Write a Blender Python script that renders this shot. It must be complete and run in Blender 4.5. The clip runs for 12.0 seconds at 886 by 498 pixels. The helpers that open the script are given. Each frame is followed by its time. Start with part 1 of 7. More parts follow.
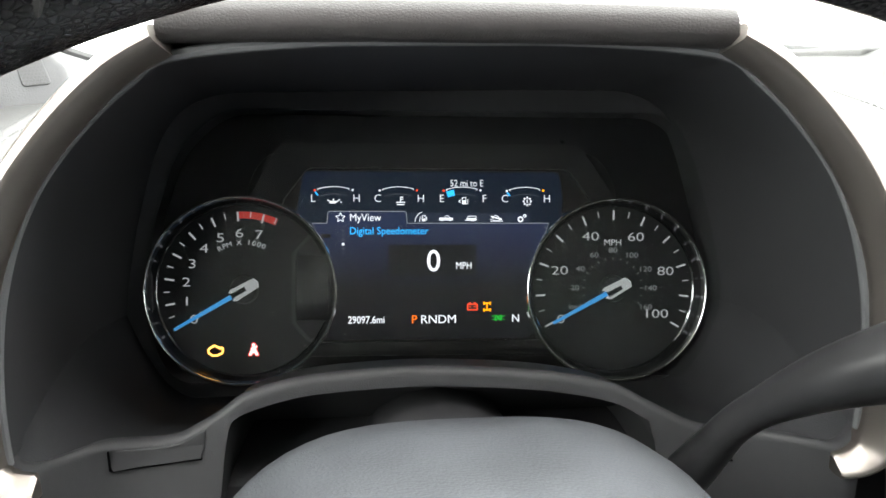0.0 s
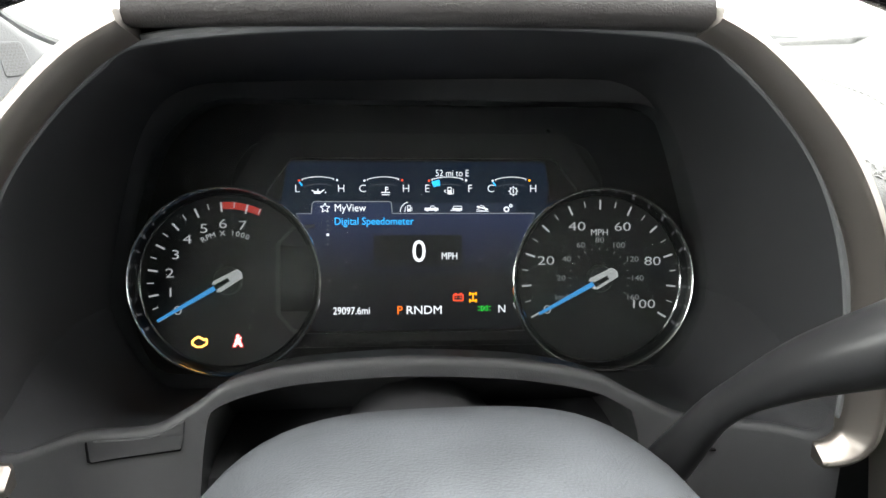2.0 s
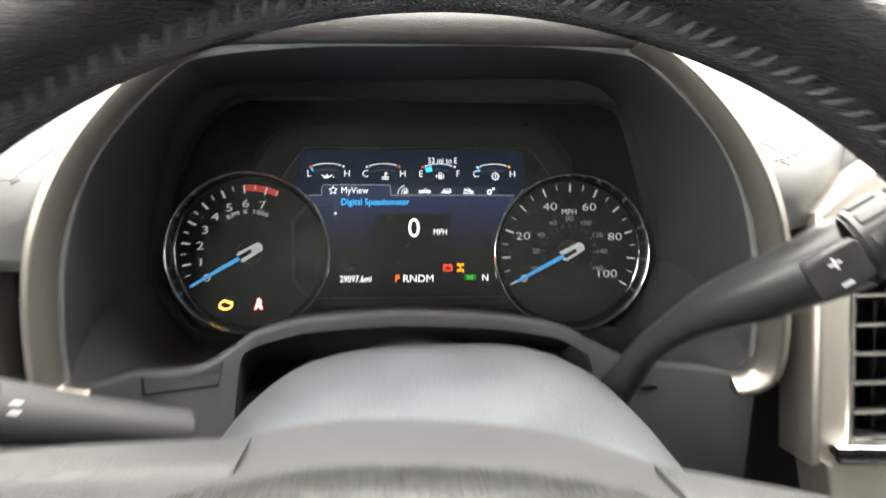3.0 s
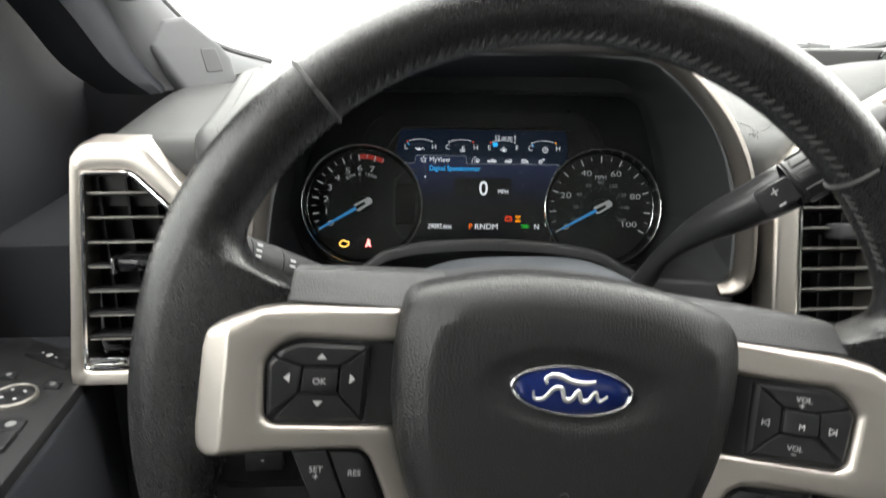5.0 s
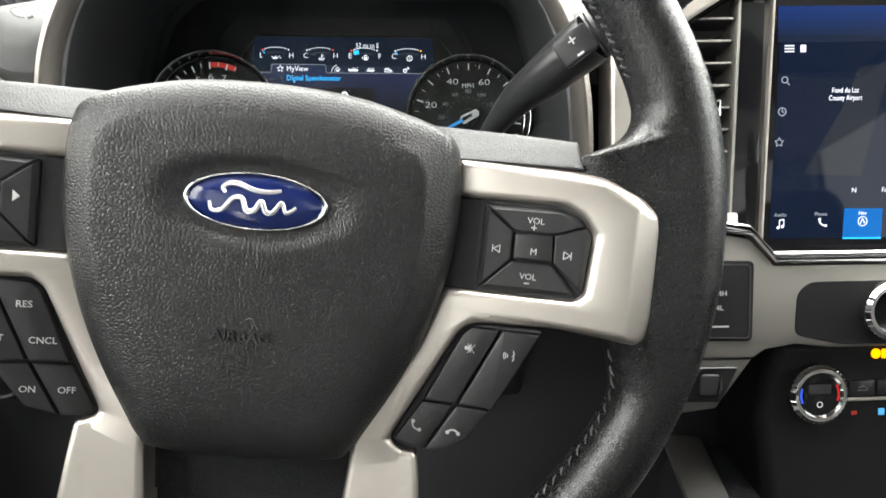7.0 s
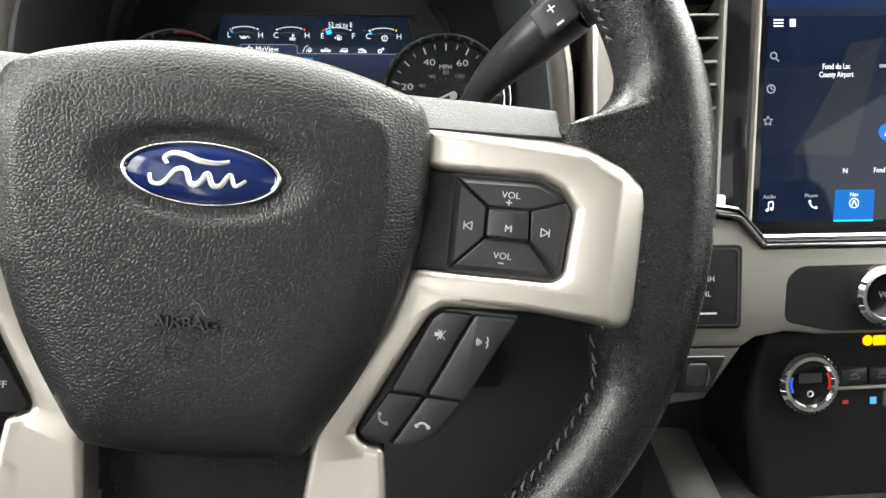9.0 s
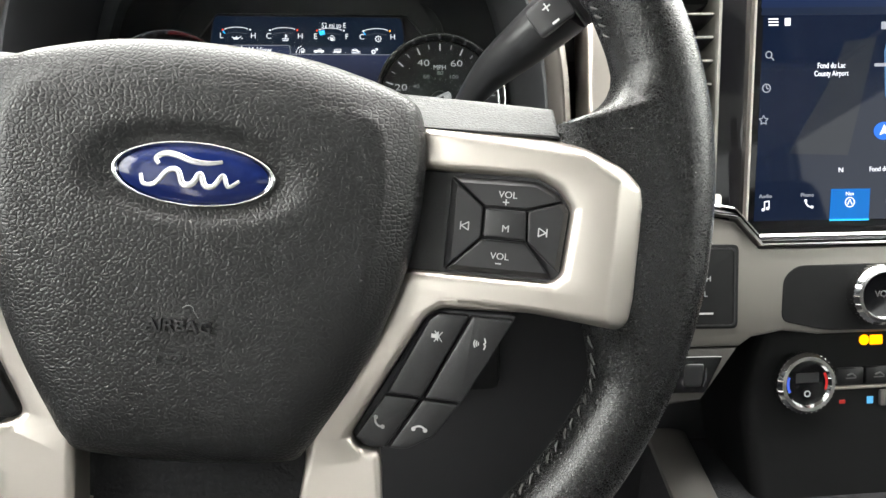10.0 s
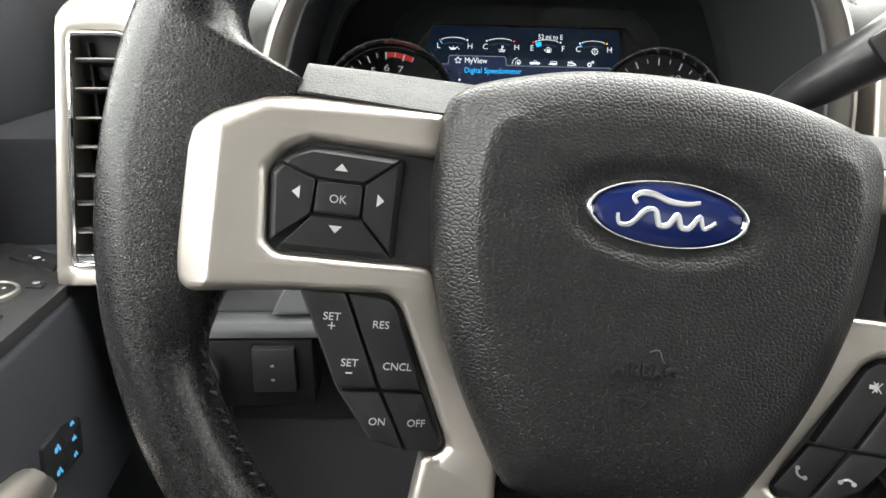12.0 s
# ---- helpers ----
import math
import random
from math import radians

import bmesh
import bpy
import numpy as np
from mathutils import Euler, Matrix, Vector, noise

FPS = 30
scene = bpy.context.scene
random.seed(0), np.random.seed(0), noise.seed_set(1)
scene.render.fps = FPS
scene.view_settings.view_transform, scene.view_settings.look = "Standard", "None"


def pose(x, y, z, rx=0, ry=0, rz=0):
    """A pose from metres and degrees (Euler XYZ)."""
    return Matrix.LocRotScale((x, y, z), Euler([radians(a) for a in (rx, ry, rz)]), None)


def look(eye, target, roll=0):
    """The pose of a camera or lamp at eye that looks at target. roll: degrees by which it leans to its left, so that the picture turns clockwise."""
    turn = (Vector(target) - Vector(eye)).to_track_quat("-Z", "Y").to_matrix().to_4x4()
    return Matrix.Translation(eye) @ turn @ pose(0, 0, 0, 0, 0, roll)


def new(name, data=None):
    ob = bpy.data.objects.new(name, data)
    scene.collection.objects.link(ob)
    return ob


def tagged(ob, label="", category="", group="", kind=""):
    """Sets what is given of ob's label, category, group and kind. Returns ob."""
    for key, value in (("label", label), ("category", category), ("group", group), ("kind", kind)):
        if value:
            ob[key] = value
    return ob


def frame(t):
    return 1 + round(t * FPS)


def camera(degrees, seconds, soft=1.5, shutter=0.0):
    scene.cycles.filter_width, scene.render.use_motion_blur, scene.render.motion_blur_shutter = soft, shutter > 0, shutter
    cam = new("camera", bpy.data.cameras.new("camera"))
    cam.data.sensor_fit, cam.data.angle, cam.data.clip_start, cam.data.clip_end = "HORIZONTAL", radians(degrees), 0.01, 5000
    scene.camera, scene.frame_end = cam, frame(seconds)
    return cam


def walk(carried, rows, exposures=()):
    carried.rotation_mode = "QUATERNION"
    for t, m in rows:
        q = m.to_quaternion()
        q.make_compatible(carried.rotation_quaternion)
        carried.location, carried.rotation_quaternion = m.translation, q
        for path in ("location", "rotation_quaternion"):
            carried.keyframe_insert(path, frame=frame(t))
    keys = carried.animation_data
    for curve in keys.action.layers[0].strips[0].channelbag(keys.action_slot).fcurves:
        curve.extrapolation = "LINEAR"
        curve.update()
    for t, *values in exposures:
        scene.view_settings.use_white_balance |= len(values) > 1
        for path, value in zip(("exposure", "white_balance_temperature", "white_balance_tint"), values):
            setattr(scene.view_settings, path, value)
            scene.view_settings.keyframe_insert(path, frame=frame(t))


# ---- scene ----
cam = camera(63.2, 12.0, shutter=0.5)
ROWS = [
    # seconds, eye x y z in metres, heading, tilt and roll in degrees
    (0, -0.0000, 0.0001, 0.8213, -4.48, -18.00, 0.03),
    (0.5, 0.0093, -0.0074, 0.8243, -4.44, -18.08, 0.00),
    (1, 0.0103, -0.0047, 0.8224, -4.39, -18.15, -0.11),
    (1.5, 0.0081, 0.0012, 0.8182, -4.39, -18.26, -0.14),
    (2, 0.0095, 0.0013, 0.8181, -4.45, -18.46, -0.12),
    (2.5, 0.0117, -0.0039, 0.8179, -4.53, -18.70, -0.12),
    (3, 0.0066, -0.0723, 0.8301, -4.83, -19.00, 0.07),
    (3.3, -0.0039, -0.1451, 0.8078, -4.94, -18.94, 0.08),
    (3.5, -0.0152, -0.1820, 0.7913, -4.70, -19.04, -0.25),
    (3.7, -0.0376, -0.2047, 0.7720, -4.89, -18.89, -0.39),
    (5.3, -0.0557, -0.2549, 0.8835, -3.42, -19.33, 0.37),
    (5.5, -0.0286, -0.2634, 0.9009, -3.28, -19.37, 0.28),
    (6, 0.0429, -0.2701, 0.8766, -3.17, -19.23, 0.13),
    (6.5, 0.0820, -0.2686, 0.8165, -3.17, -18.94, -0.14),
    (7, 0.0782, -0.2472, 0.7568, -3.36, -18.91, -0.37),
    (7.5, 0.0826, -0.2416, 0.7497, -3.60, -19.02, -0.34),
    (9.5, 0.0867, -0.2235, 0.7404, -4.74, -19.27, -0.39),
    (10, 0.0859, -0.2233, 0.7403, -5.07, -19.11, -0.42),
    (10.5, 0.0308, -0.2239, 0.7553, -5.89, -19.20, -0.33),
    (11, -0.0443, -0.2119, 0.7552, -5.20, -19.37, 0.12),
    (11.5, -0.0642, -0.2012, 0.7502, -3.03, -19.47, 0.34),
    (12, -0.0638, -0.2000, 0.7522, -1.97, -19.35, 0.50),
]


def eye_pose(x, y, z, yaw, pitch, roll):
    """The camera's pose from its eye, its heading, its tilt and its roll."""
    return pose(x, y, z) @ pose(0, 0, 0, 0, 0, yaw) @ pose(0, 0, 0, 90 + pitch) @ pose(0, 0, 0, 0, 0, roll)


EXPOSURES = [(0.0, 0.88, 6500, 10), (0.8, 1.14, 6500, 10), (2.0, 0.97, 6500, 10), (2.6, 0.9, 6500, 10), (2.85, 1.06, 6700, 10), (3.0, 1.25, 6850, 10), (3.25, 0.9, 7000, 10), (3.5, 0.66, 7100, 10), (4.2, 0.3, 6800, 10), (5.5, 0.23, 6500, 10), (6.0, -0.25, 6500, 10), (6.5, 0.05, 6550, 10), (7.0, 1.0, 6550, 10), (7.5, 1.08, 6550, 10), (9.5, 1.12, 6550, 10), (10.5, 1.04, 6600, 10), (11.0, 0.93, 6600, 10), (12.0, 0.87, 6550, 10)]
walk(cam, [(t, eye_pose(*row)) for t, *row in ROWS], EXPOSURES)

# ---- daylight of the white hall round the truck ----
hall = bpy.data.worlds.new("hall_light")
hall.use_nodes = True
scene.world = hall
hall.node_tree.nodes["Background"].inputs[0].default_value = (1.0, 0.985, 0.96, 1)
hall.node_tree.nodes["Background"].inputs[1].default_value = 8.4


# area lamp added in the driver's window opening for more light from the left
lamp = bpy.data.lights.new("driver_side_fill", "AREA")
lamp.shape, lamp.size, lamp.size_y, lamp.energy, lamp.color = "RECTANGLE", 0.75, 0.36, 1.8, (1.0, 0.985, 0.96)
new("driver_side_fill", lamp).matrix_world = look((-0.475, -0.16, 0.96), (0.5, -0.10, 0.80))


# ---- materials ----
def material(name, color, rough=0.5, metal=0.0, grain=0.0, scale=400.0, spread=0.12, kind="noise", coat=0.0, patches=14.0, spec=0.3, polish=0.07):
    """A surface with a fine relief and two scales of colour variation."""
    m = bpy.data.materials.new(name)
    m.use_nodes = True
    nodes, links = m.node_tree.nodes, m.node_tree.links
    bsdf = nodes["Principled BSDF"]
    bsdf.inputs["Roughness"].default_value = rough
    bsdf.inputs["Metallic"].default_value = metal
    bsdf.inputs["Coat Weight"].default_value = coat
    bsdf.inputs["Coat Roughness"].default_value = min(0.22, rough)
    bsdf.inputs["Specular IOR Level"].default_value = spec
    place = nodes.new("ShaderNodeTexCoord")
    big = nodes.new("ShaderNodeTexNoise")
    big.inputs["Scale"].default_value = patches
    big.inputs["Detail"].default_value = 6
    links.new(place.outputs["Object"], big.inputs["Vector"])
    mix = nodes.new("ShaderNodeMix")
    mix.data_type = "RGBA"
    mix.inputs[6].default_value = (*[c * (1 - spread) for c in color], 1)
    mix.inputs[7].default_value = (*[min(1, c * (1 + spread)) for c in color], 1)
    links.new(big.outputs["Fac"], mix.inputs[0])
    links.new(mix.outputs[2], bsdf.inputs["Base Color"])
    wear = nodes.new("ShaderNodeMapRange")
    wear.inputs["To Min"].default_value = max(0.02, rough - polish)
    wear.inputs["To Max"].default_value = min(1, rough + polish)
    links.new(big.outputs["Fac"], wear.inputs["Value"])
    links.new(wear.outputs[0], bsdf.inputs["Roughness"])
    if grain:
        if kind in ("pebble", "leather"):
            fine = nodes.new("ShaderNodeTexVoronoi")
            fine.voronoi_dimensions = "2D" if kind == "pebble" else "3D"
            warp = nodes.new("ShaderNodeTexNoise")
            warp.inputs["Scale"].default_value = scale * 0.30
            add = nodes.new("ShaderNodeVectorMath")
            add.operation = "MULTIPLY_ADD"
            add.inputs[1].default_value = (0.9 / scale,) * 3
            squeeze = nodes.new("ShaderNodeVectorMath")
            squeeze.operation = "MULTIPLY"
            squeeze.inputs[1].default_value = (0.80, 1.0, 1.0)
            links.new(place.outputs["Object"], warp.inputs["Vector"])
            links.new(warp.outputs["Color"], add.inputs[0])
            links.new(place.outputs["Object"], add.inputs[2])
            links.new(add.outputs[0], squeeze.inputs[0])
            links.new(squeeze.outputs[0], fine.inputs["Vector"])
            fine.feature = "DISTANCE_TO_EDGE"
            dome = nodes.new("ShaderNodeMapRange")
            dome.interpolation_type = "SMOOTHSTEP"
            dome.inputs["From Max"].default_value = 0.30
            links.new(fine.outputs["Distance"], dome.inputs["Value"])
            crease = nodes.new("ShaderNodeMapRange")
            for slot, value in (("From Min", 0.0), ("From Max", 0.07), ("To Min", min(1, rough + 0.2)), ("To Max", rough)):
                crease.inputs[slot].default_value = value
            links.new(fine.outputs["Distance"], crease.inputs["Value"])
            links.new(crease.outputs[0], bsdf.inputs["Roughness"])
            relief = dome.outputs[0]
        else:
            fine = nodes.new("ShaderNodeTexNoise")
            fine.inputs["Detail"].default_value = 4
            links.new(place.outputs["Object"], fine.inputs["Vector"])
            relief = fine.outputs["Fac"]
        fine.inputs["Scale"].default_value = scale
        bump = nodes.new("ShaderNodeBump")
        bump.inputs["Strength"].default_value = grain
        bump.inputs["Distance"].default_value = {"leather": 0.26, "pebble": 0.30}.get(kind, 0.9) / scale
        links.new(relief, bump.inputs["Height"])
        links.new(bump.outputs[0], bsdf.inputs["Normal"])
    return m


def glow(name, color, strength):
    """A lit lamp or a lit part of a display."""
    m = bpy.data.materials.new(name)
    m.use_nodes = True
    bsdf = m.node_tree.nodes["Principled BSDF"]
    bsdf.inputs["Base Color"].default_value = (*[0.1 * c for c in color], 1)
    bsdf.inputs["Roughness"].default_value = 0.3
    bsdf.inputs["Specular IOR Level"].default_value = 0.15
    bsdf.inputs["Emission Color"].default_value = (*color, 1)
    bsdf.inputs["Emission Strength"].default_value = strength
    return m


def lit_glass(m):
    """A display behind polished glass."""
    bsdf = m.node_tree.nodes["Principled BSDF"]
    bsdf.inputs["Roughness"].default_value = 0.04
    bsdf.inputs["Specular IOR Level"].default_value = 0.25
    return m


def pane_material(name, gloss=0.06, rough=0.02, tint=(0.97, 0.985, 0.975)):
    m = bpy.data.materials.new(name)
    m.use_nodes = True
    nodes, links = m.node_tree.nodes, m.node_tree.links
    nodes.remove(nodes["Principled BSDF"])
    clear, shine, mix = nodes.new("ShaderNodeBsdfTransparent"), nodes.new("ShaderNodeBsdfGlossy"), nodes.new("ShaderNodeMixShader")
    clear.inputs[0].default_value = (*tint, 1)
    shine.inputs["Roughness"].default_value = rough
    mix.inputs[0].default_value = gloss
    links.new(clear.outputs[0], mix.inputs[1])
    links.new(shine.outputs[0], mix.inputs[2])
    links.new(mix.outputs[0], nodes["Material Output"].inputs[0])
    return m


RIM_LEATHER = material("rim leather", (0.013, 0.0128, 0.0132), 0.23, grain=0.30, scale=900, kind="leather", spec=0.45, polish=0.04, coat=0.25)
COVER_LEATHER = material("grained airbag cover", (0.017, 0.017, 0.0176), 0.35, grain=0.33, scale=640, kind="pebble", spec=0.45, polish=0.03)
SPOKE_LEATHER = material("grained spoke skin", (0.032, 0.032, 0.034), 0.42, grain=0.35, scale=900, kind="leather", spec=0.5)
SATIN = material("satin nickel paint", (0.70, 0.648, 0.594), 0.37, metal=0.92, grain=0.04, scale=2500, spread=0.02, polish=0.015)
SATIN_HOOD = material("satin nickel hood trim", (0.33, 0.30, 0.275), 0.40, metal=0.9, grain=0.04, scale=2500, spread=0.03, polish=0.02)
SATIN_DARK = material("satin grey paint", (0.27, 0.255, 0.235), 0.42, metal=0.6, grain=0.04, scale=2500, spread=0.03, polish=0.02)
CHROME = material("chrome", (0.8, 0.8, 0.8), 0.08, metal=1.0, spread=0.03)
DASH = material("dashboard skin", (0.054, 0.0548, 0.0545), 0.5, grain=0.35, scale=1100, kind="leather")
PAD = material("stitched dash pad", (0.062, 0.0628, 0.0625), 0.46, grain=0.35, scale=1000, kind="leather")
BLACK = material("black plastic", (0.028, 0.028, 0.0292), 0.45, grain=0.25, scale=1500)
BLACK_SOFT = material("matt black plastic", (0.046, 0.046, 0.049), 0.6, grain=0.2, scale=1200)
LEVER = material("smooth lever plastic", (0.020, 0.020, 0.021), 0.30, grain=0.06, scale=1500, spec=0.5)
GREY_PLASTIC = material("charcoal plastic", (0.045, 0.045, 0.047), 0.5, grain=0.35, scale=1300)
SHROUD = material("column shroud plastic", (0.076, 0.081, 0.089), 0.52, grain=0.55, scale=900, spread=0.40, patches=34.0)
DARK_GLOSS = material("dark satin plastic", (0.012, 0.012, 0.0128), 0.30, grain=0.05, scale=2000, spec=0.35)
KNEE_GREY = material("grey knee trim", (0.150, 0.154, 0.160), 0.45, grain=0.15, scale=1500)
CLIMATE = material("soft black plastic", (0.010, 0.010, 0.0108), 0.55, grain=0.1, scale=1500, spec=0.2)
PIANO = material("gloss black", (0.006, 0.006, 0.007), 0.08, spread=0.02, spec=0.5)
APRON = material("charcoal apron plastic", (0.066, 0.067, 0.070), 0.42, grain=0.2, scale=1500)
LINER = material("binnacle liner", (0.054, 0.055, 0.0585), 0.6, grain=0.25, scale=1500, spec=0.25)
CAP = material("dark leather cap", (0.048, 0.045, 0.045), 0.5, grain=0.25, scale=900, kind="leather")
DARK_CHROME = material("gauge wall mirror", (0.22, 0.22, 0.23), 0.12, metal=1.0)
RING_CHROME = material("gauge ring chrome", (0.95, 0.94, 0.92), 0.14, metal=1.0, spread=0.03)
LENS_GLASS = material("smoky sensor lens", (0.12, 0.14, 0.13), 0.1, coat=0.5)
BUTTON = material("button rubber", (0.020, 0.020, 0.0215), 0.36, grain=0.08, scale=2200, spec=0.5)
BUTTON_EDGE = material("button edge", (0.045, 0.045, 0.047), 0.35)
SILVER_INK = material("silver print", (0.58, 0.58, 0.58), 0.5, spread=0.05)
DIM_INK = material("dim print", (0.22, 0.22, 0.22), 0.6, spread=0.05)
THREAD = material("grey thread", (0.075, 0.075, 0.073), 0.7, grain=0.4, scale=3000)
PAD_THREAD = material("pale grey thread", (0.15, 0.15, 0.148), 0.7, grain=0.4, scale=3000)
DARK_THREAD = material("dark thread", (0.07, 0.07, 0.07), 0.7, grain=0.4, scale=3000)
BLUE_ENAMEL = material("blue enamel", (0.008, 0.017, 0.095), 0.12, coat=0.6, spread=0.06)
SCRIPT = material("polished script", (0.85, 0.85, 0.87), 0.2, metal=0.7, spread=0.03)
DIAL = material("dial face", (0.020, 0.020, 0.0215), 0.5, grain=0.1, scale=1500)
PRINT = glow("dial print", (0.62, 0.62, 0.66), 0.33)
PRINT_DIM = glow("dim dial print", (0.4, 0.4, 0.43), 0.22)
HUB_LIT = glow("lit needle cap", (0.80, 0.82, 0.84), 0.22)
NEEDLE = glow("blue needle", (0.04, 0.25, 0.60), 0.55)
RED_ZONE = glow("red zone", (0.55, 0.05, 0.04), 0.35)
WHITE_LIT = glow("white display ink", (0.9, 0.92, 1.0), 0.75)
GREY_LIT = glow("grey display ink", (0.45, 0.48, 0.55), 0.42)
BLUE_LIT = glow("blue display ink", (0.02, 0.42, 0.95), 1.0)
RED_LIT = glow("red display ink", (1.0, 0.07, 0.02), 0.9)
AMBER_LIT = glow("amber lamp", (1.0, 0.33, 0.0), 1.4)
ORANGE_LIT = glow("orange display ink", (1.0, 0.17, 0.01), 0.95)
YELLOW_LIT = glow("yellow lamp", (1.0, 0.62, 0.12), 2.0)
SIGNAL_GREEN = glow("signal green", (0.04, 0.30, 0.13), 0.9)
SIGNAL_RED = glow("signal red", (0.60, 0.12, 0.09), 0.9)
GREEN_LIT = glow("green display ink", (0.02, 0.75, 0.05), 1.0)
LCD = glow("lit black display", (0.005, 0.0052, 0.0062), 1.0)
LCD_EDGE = glow("faint display line", (0.06, 0.065, 0.08), 1.0)
LCD_TAB = glow("dim navy display", (0.010, 0.014, 0.027), 1.0)
LCD_BLUE = glow("lit navy display", (0.018, 0.027, 0.072), 0.55)
LCD_TOP = glow("dark navy display", (0.0035, 0.0075, 0.016), 0.8)
MAP_NAVY = lit_glass(glow("map screen", (0.005, 0.010, 0.026), 0.6))
MAP_GREY = lit_glass(glow("map ground", (0.014, 0.017, 0.024), 0.8))
TAB_BLUE = glow("active tab", (0.0, 0.15, 0.55), 0.52)
ICE_BLUE = glow("ice blue print", (0.12, 0.5, 0.9), 0.5)
WALL_WHITE = material("white hall paint", (0.86, 0.86, 0.85), 0.7, spread=0.02, patches=0.6)
POST_PALE = material("pale yellow post paint", (0.26, 0.25, 0.20), 0.6, spread=0.05)
POST_PAINT = material("grey post paint", (0.10, 0.104, 0.101), 0.6, spread=0.05)
RUBBER = material("wiper rubber", (0.075, 0.076, 0.077), 0.6)
HEADLINER = material("light grey headliner", (0.72, 0.71, 0.69), 0.9, grain=0.3, scale=900)
HOLE_GREY = material("grille holes", (0.08, 0.08, 0.08), 0.7)
# the pillar trim's grey made darker, for the shade on the handle
HANDLE = material("shaded pillar grey", (0.040, 0.040, 0.043), 0.6, grain=0.3, scale=900)
# satin grey darkened: the shade low on the stack is in this colour
SHADOW_GREY = material("darkened satin grey", (0.085, 0.081, 0.076), 0.45, metal=0.3, grain=0.05, scale=2000)
PILLAR = material("grey pillar trim", (0.092, 0.093, 0.097), 0.65, grain=0.3, scale=900)
DOOR_SKIN = material("black door skin", (0.024, 0.025, 0.029), 0.7, grain=0.3, scale=900, kind="leather", spec=0.2)
# lighter copy of the door skin, for where window light falls on it
DOOR_LOWER = material("lit blue-black door skin", (0.044, 0.0465, 0.054), 0.6, grain=0.3, scale=900, kind="leather", spec=0.3)
CARPET = material("black carpet", (0.020, 0.020, 0.022), 0.95, grain=0.6, scale=600)
SEAT = material("dark grey seat leather", (0.10, 0.098, 0.095), 0.5, grain=0.3, scale=500, kind="leather")
GLASS = pane_material("window glass")
SIDE_GLASS = pane_material("green side glass", 0.06, 0.02, (0.66, 0.68, 0.67))
TINTED = pane_material("light tinted glass", 0.06, 0.02, (0.42, 0.43, 0.43))
PRIVACY = pane_material("privacy glass", 0.06, 0.02, (0.30, 0.31, 0.31))
LENS_PANE = pane_material("anti-glare instrument lens", 0.024, 0.30)


# ---- modelling helpers ----
from mathutils.bvhtree import BVHTree
from mathutils.geometry import tessellate_polygon


def thing(name, label, category, m=None, group="", kind=""):
    ob = new(name)
    ob.empty_display_size = 0.02
    ob.matrix_world = m or Matrix()
    return tagged(ob, label, category, group, kind)


def finish(bm, sharp=0.55):
    bmesh.ops.recalc_face_normals(bm, faces=bm.faces)
    for f in bm.faces:
        f.smooth = True
    for e in bm.edges:
        e.smooth = not (len(e.link_faces) == 2 and e.calc_face_angle(0) > sharp)


def mesh_of(name, bm, mat, sharp=0.55):
    finish(bm, sharp)
    data = bpy.data.meshes.new(name)
    bm.to_mesh(data)
    bm.free()
    data.materials.append(mat)
    return data


def part(name, bm, mat, parent, label="", m=None, sharp=0.55):
    """Links a bmesh as one mesh object under a thing or a part."""
    ob = new(name, mesh_of(name, bm, mat, sharp))
    ob.parent = parent
    if m:
        ob.matrix_basis = m
    return tagged(ob, label)


def solid(name, bm, mat, label="", category="", kind="", group="", sharp=0.55):
    """A thing that is one mesh."""
    return tagged(new(name, mesh_of(name, bm, mat, sharp)), label, category, group, kind)


def poly_area(pts):
    return sum(a[0] * b[1] - b[0] * a[1] for a, b in zip(pts, pts[1:] + pts[:1])) / 2


class Outline(list):
    """A rounded outline that remembers the corners it came from."""


def rounded(pts, r, n=4):
    """The outline with its corners rounded; r may be one radius or one for each corner."""
    out, k = Outline(), len(pts)
    out.corners, out.radius, out.steps = list(pts), r, n
    for i, p in enumerate(pts):
        p, a, b = Vector(p), Vector(pts[i - 1]), Vector(pts[(i + 1) % k])
        rr = r[i] if isinstance(r, (list, tuple)) else r
        da, db = a - p, b - p
        d = min(rr, da.length * 0.45, db.length * 0.45)
        s, e = p + da.normalized() * d, p + db.normalized() * d
        for j in range(n + 1):
            t = j / n
            out.append(tuple((1 - t) ** 2 * s + 2 * t * (1 - t) * p + t * t * e))
    return out


def inset(pts, d):
    """The outline moved inwards by d."""
    sign = 1 if poly_area(list(pts)) > 0 else -1
    out, k = [], len(pts)
    for i, p in enumerate(pts):
        p, a, b = Vector(p), Vector(pts[i - 1]), Vector(pts[(i + 1) % k])
        n1 = Vector((-(p - a).y, (p - a).x)).normalized() * sign
        n2 = Vector((-(b - p).y, (b - p).x)).normalized() * sign
        bis = n1 + n2
        bis = bis / max(0.3, bis.dot(n1)) if bis.length > 1e-6 else n1
        out.append(tuple(p + bis * d))
    return out


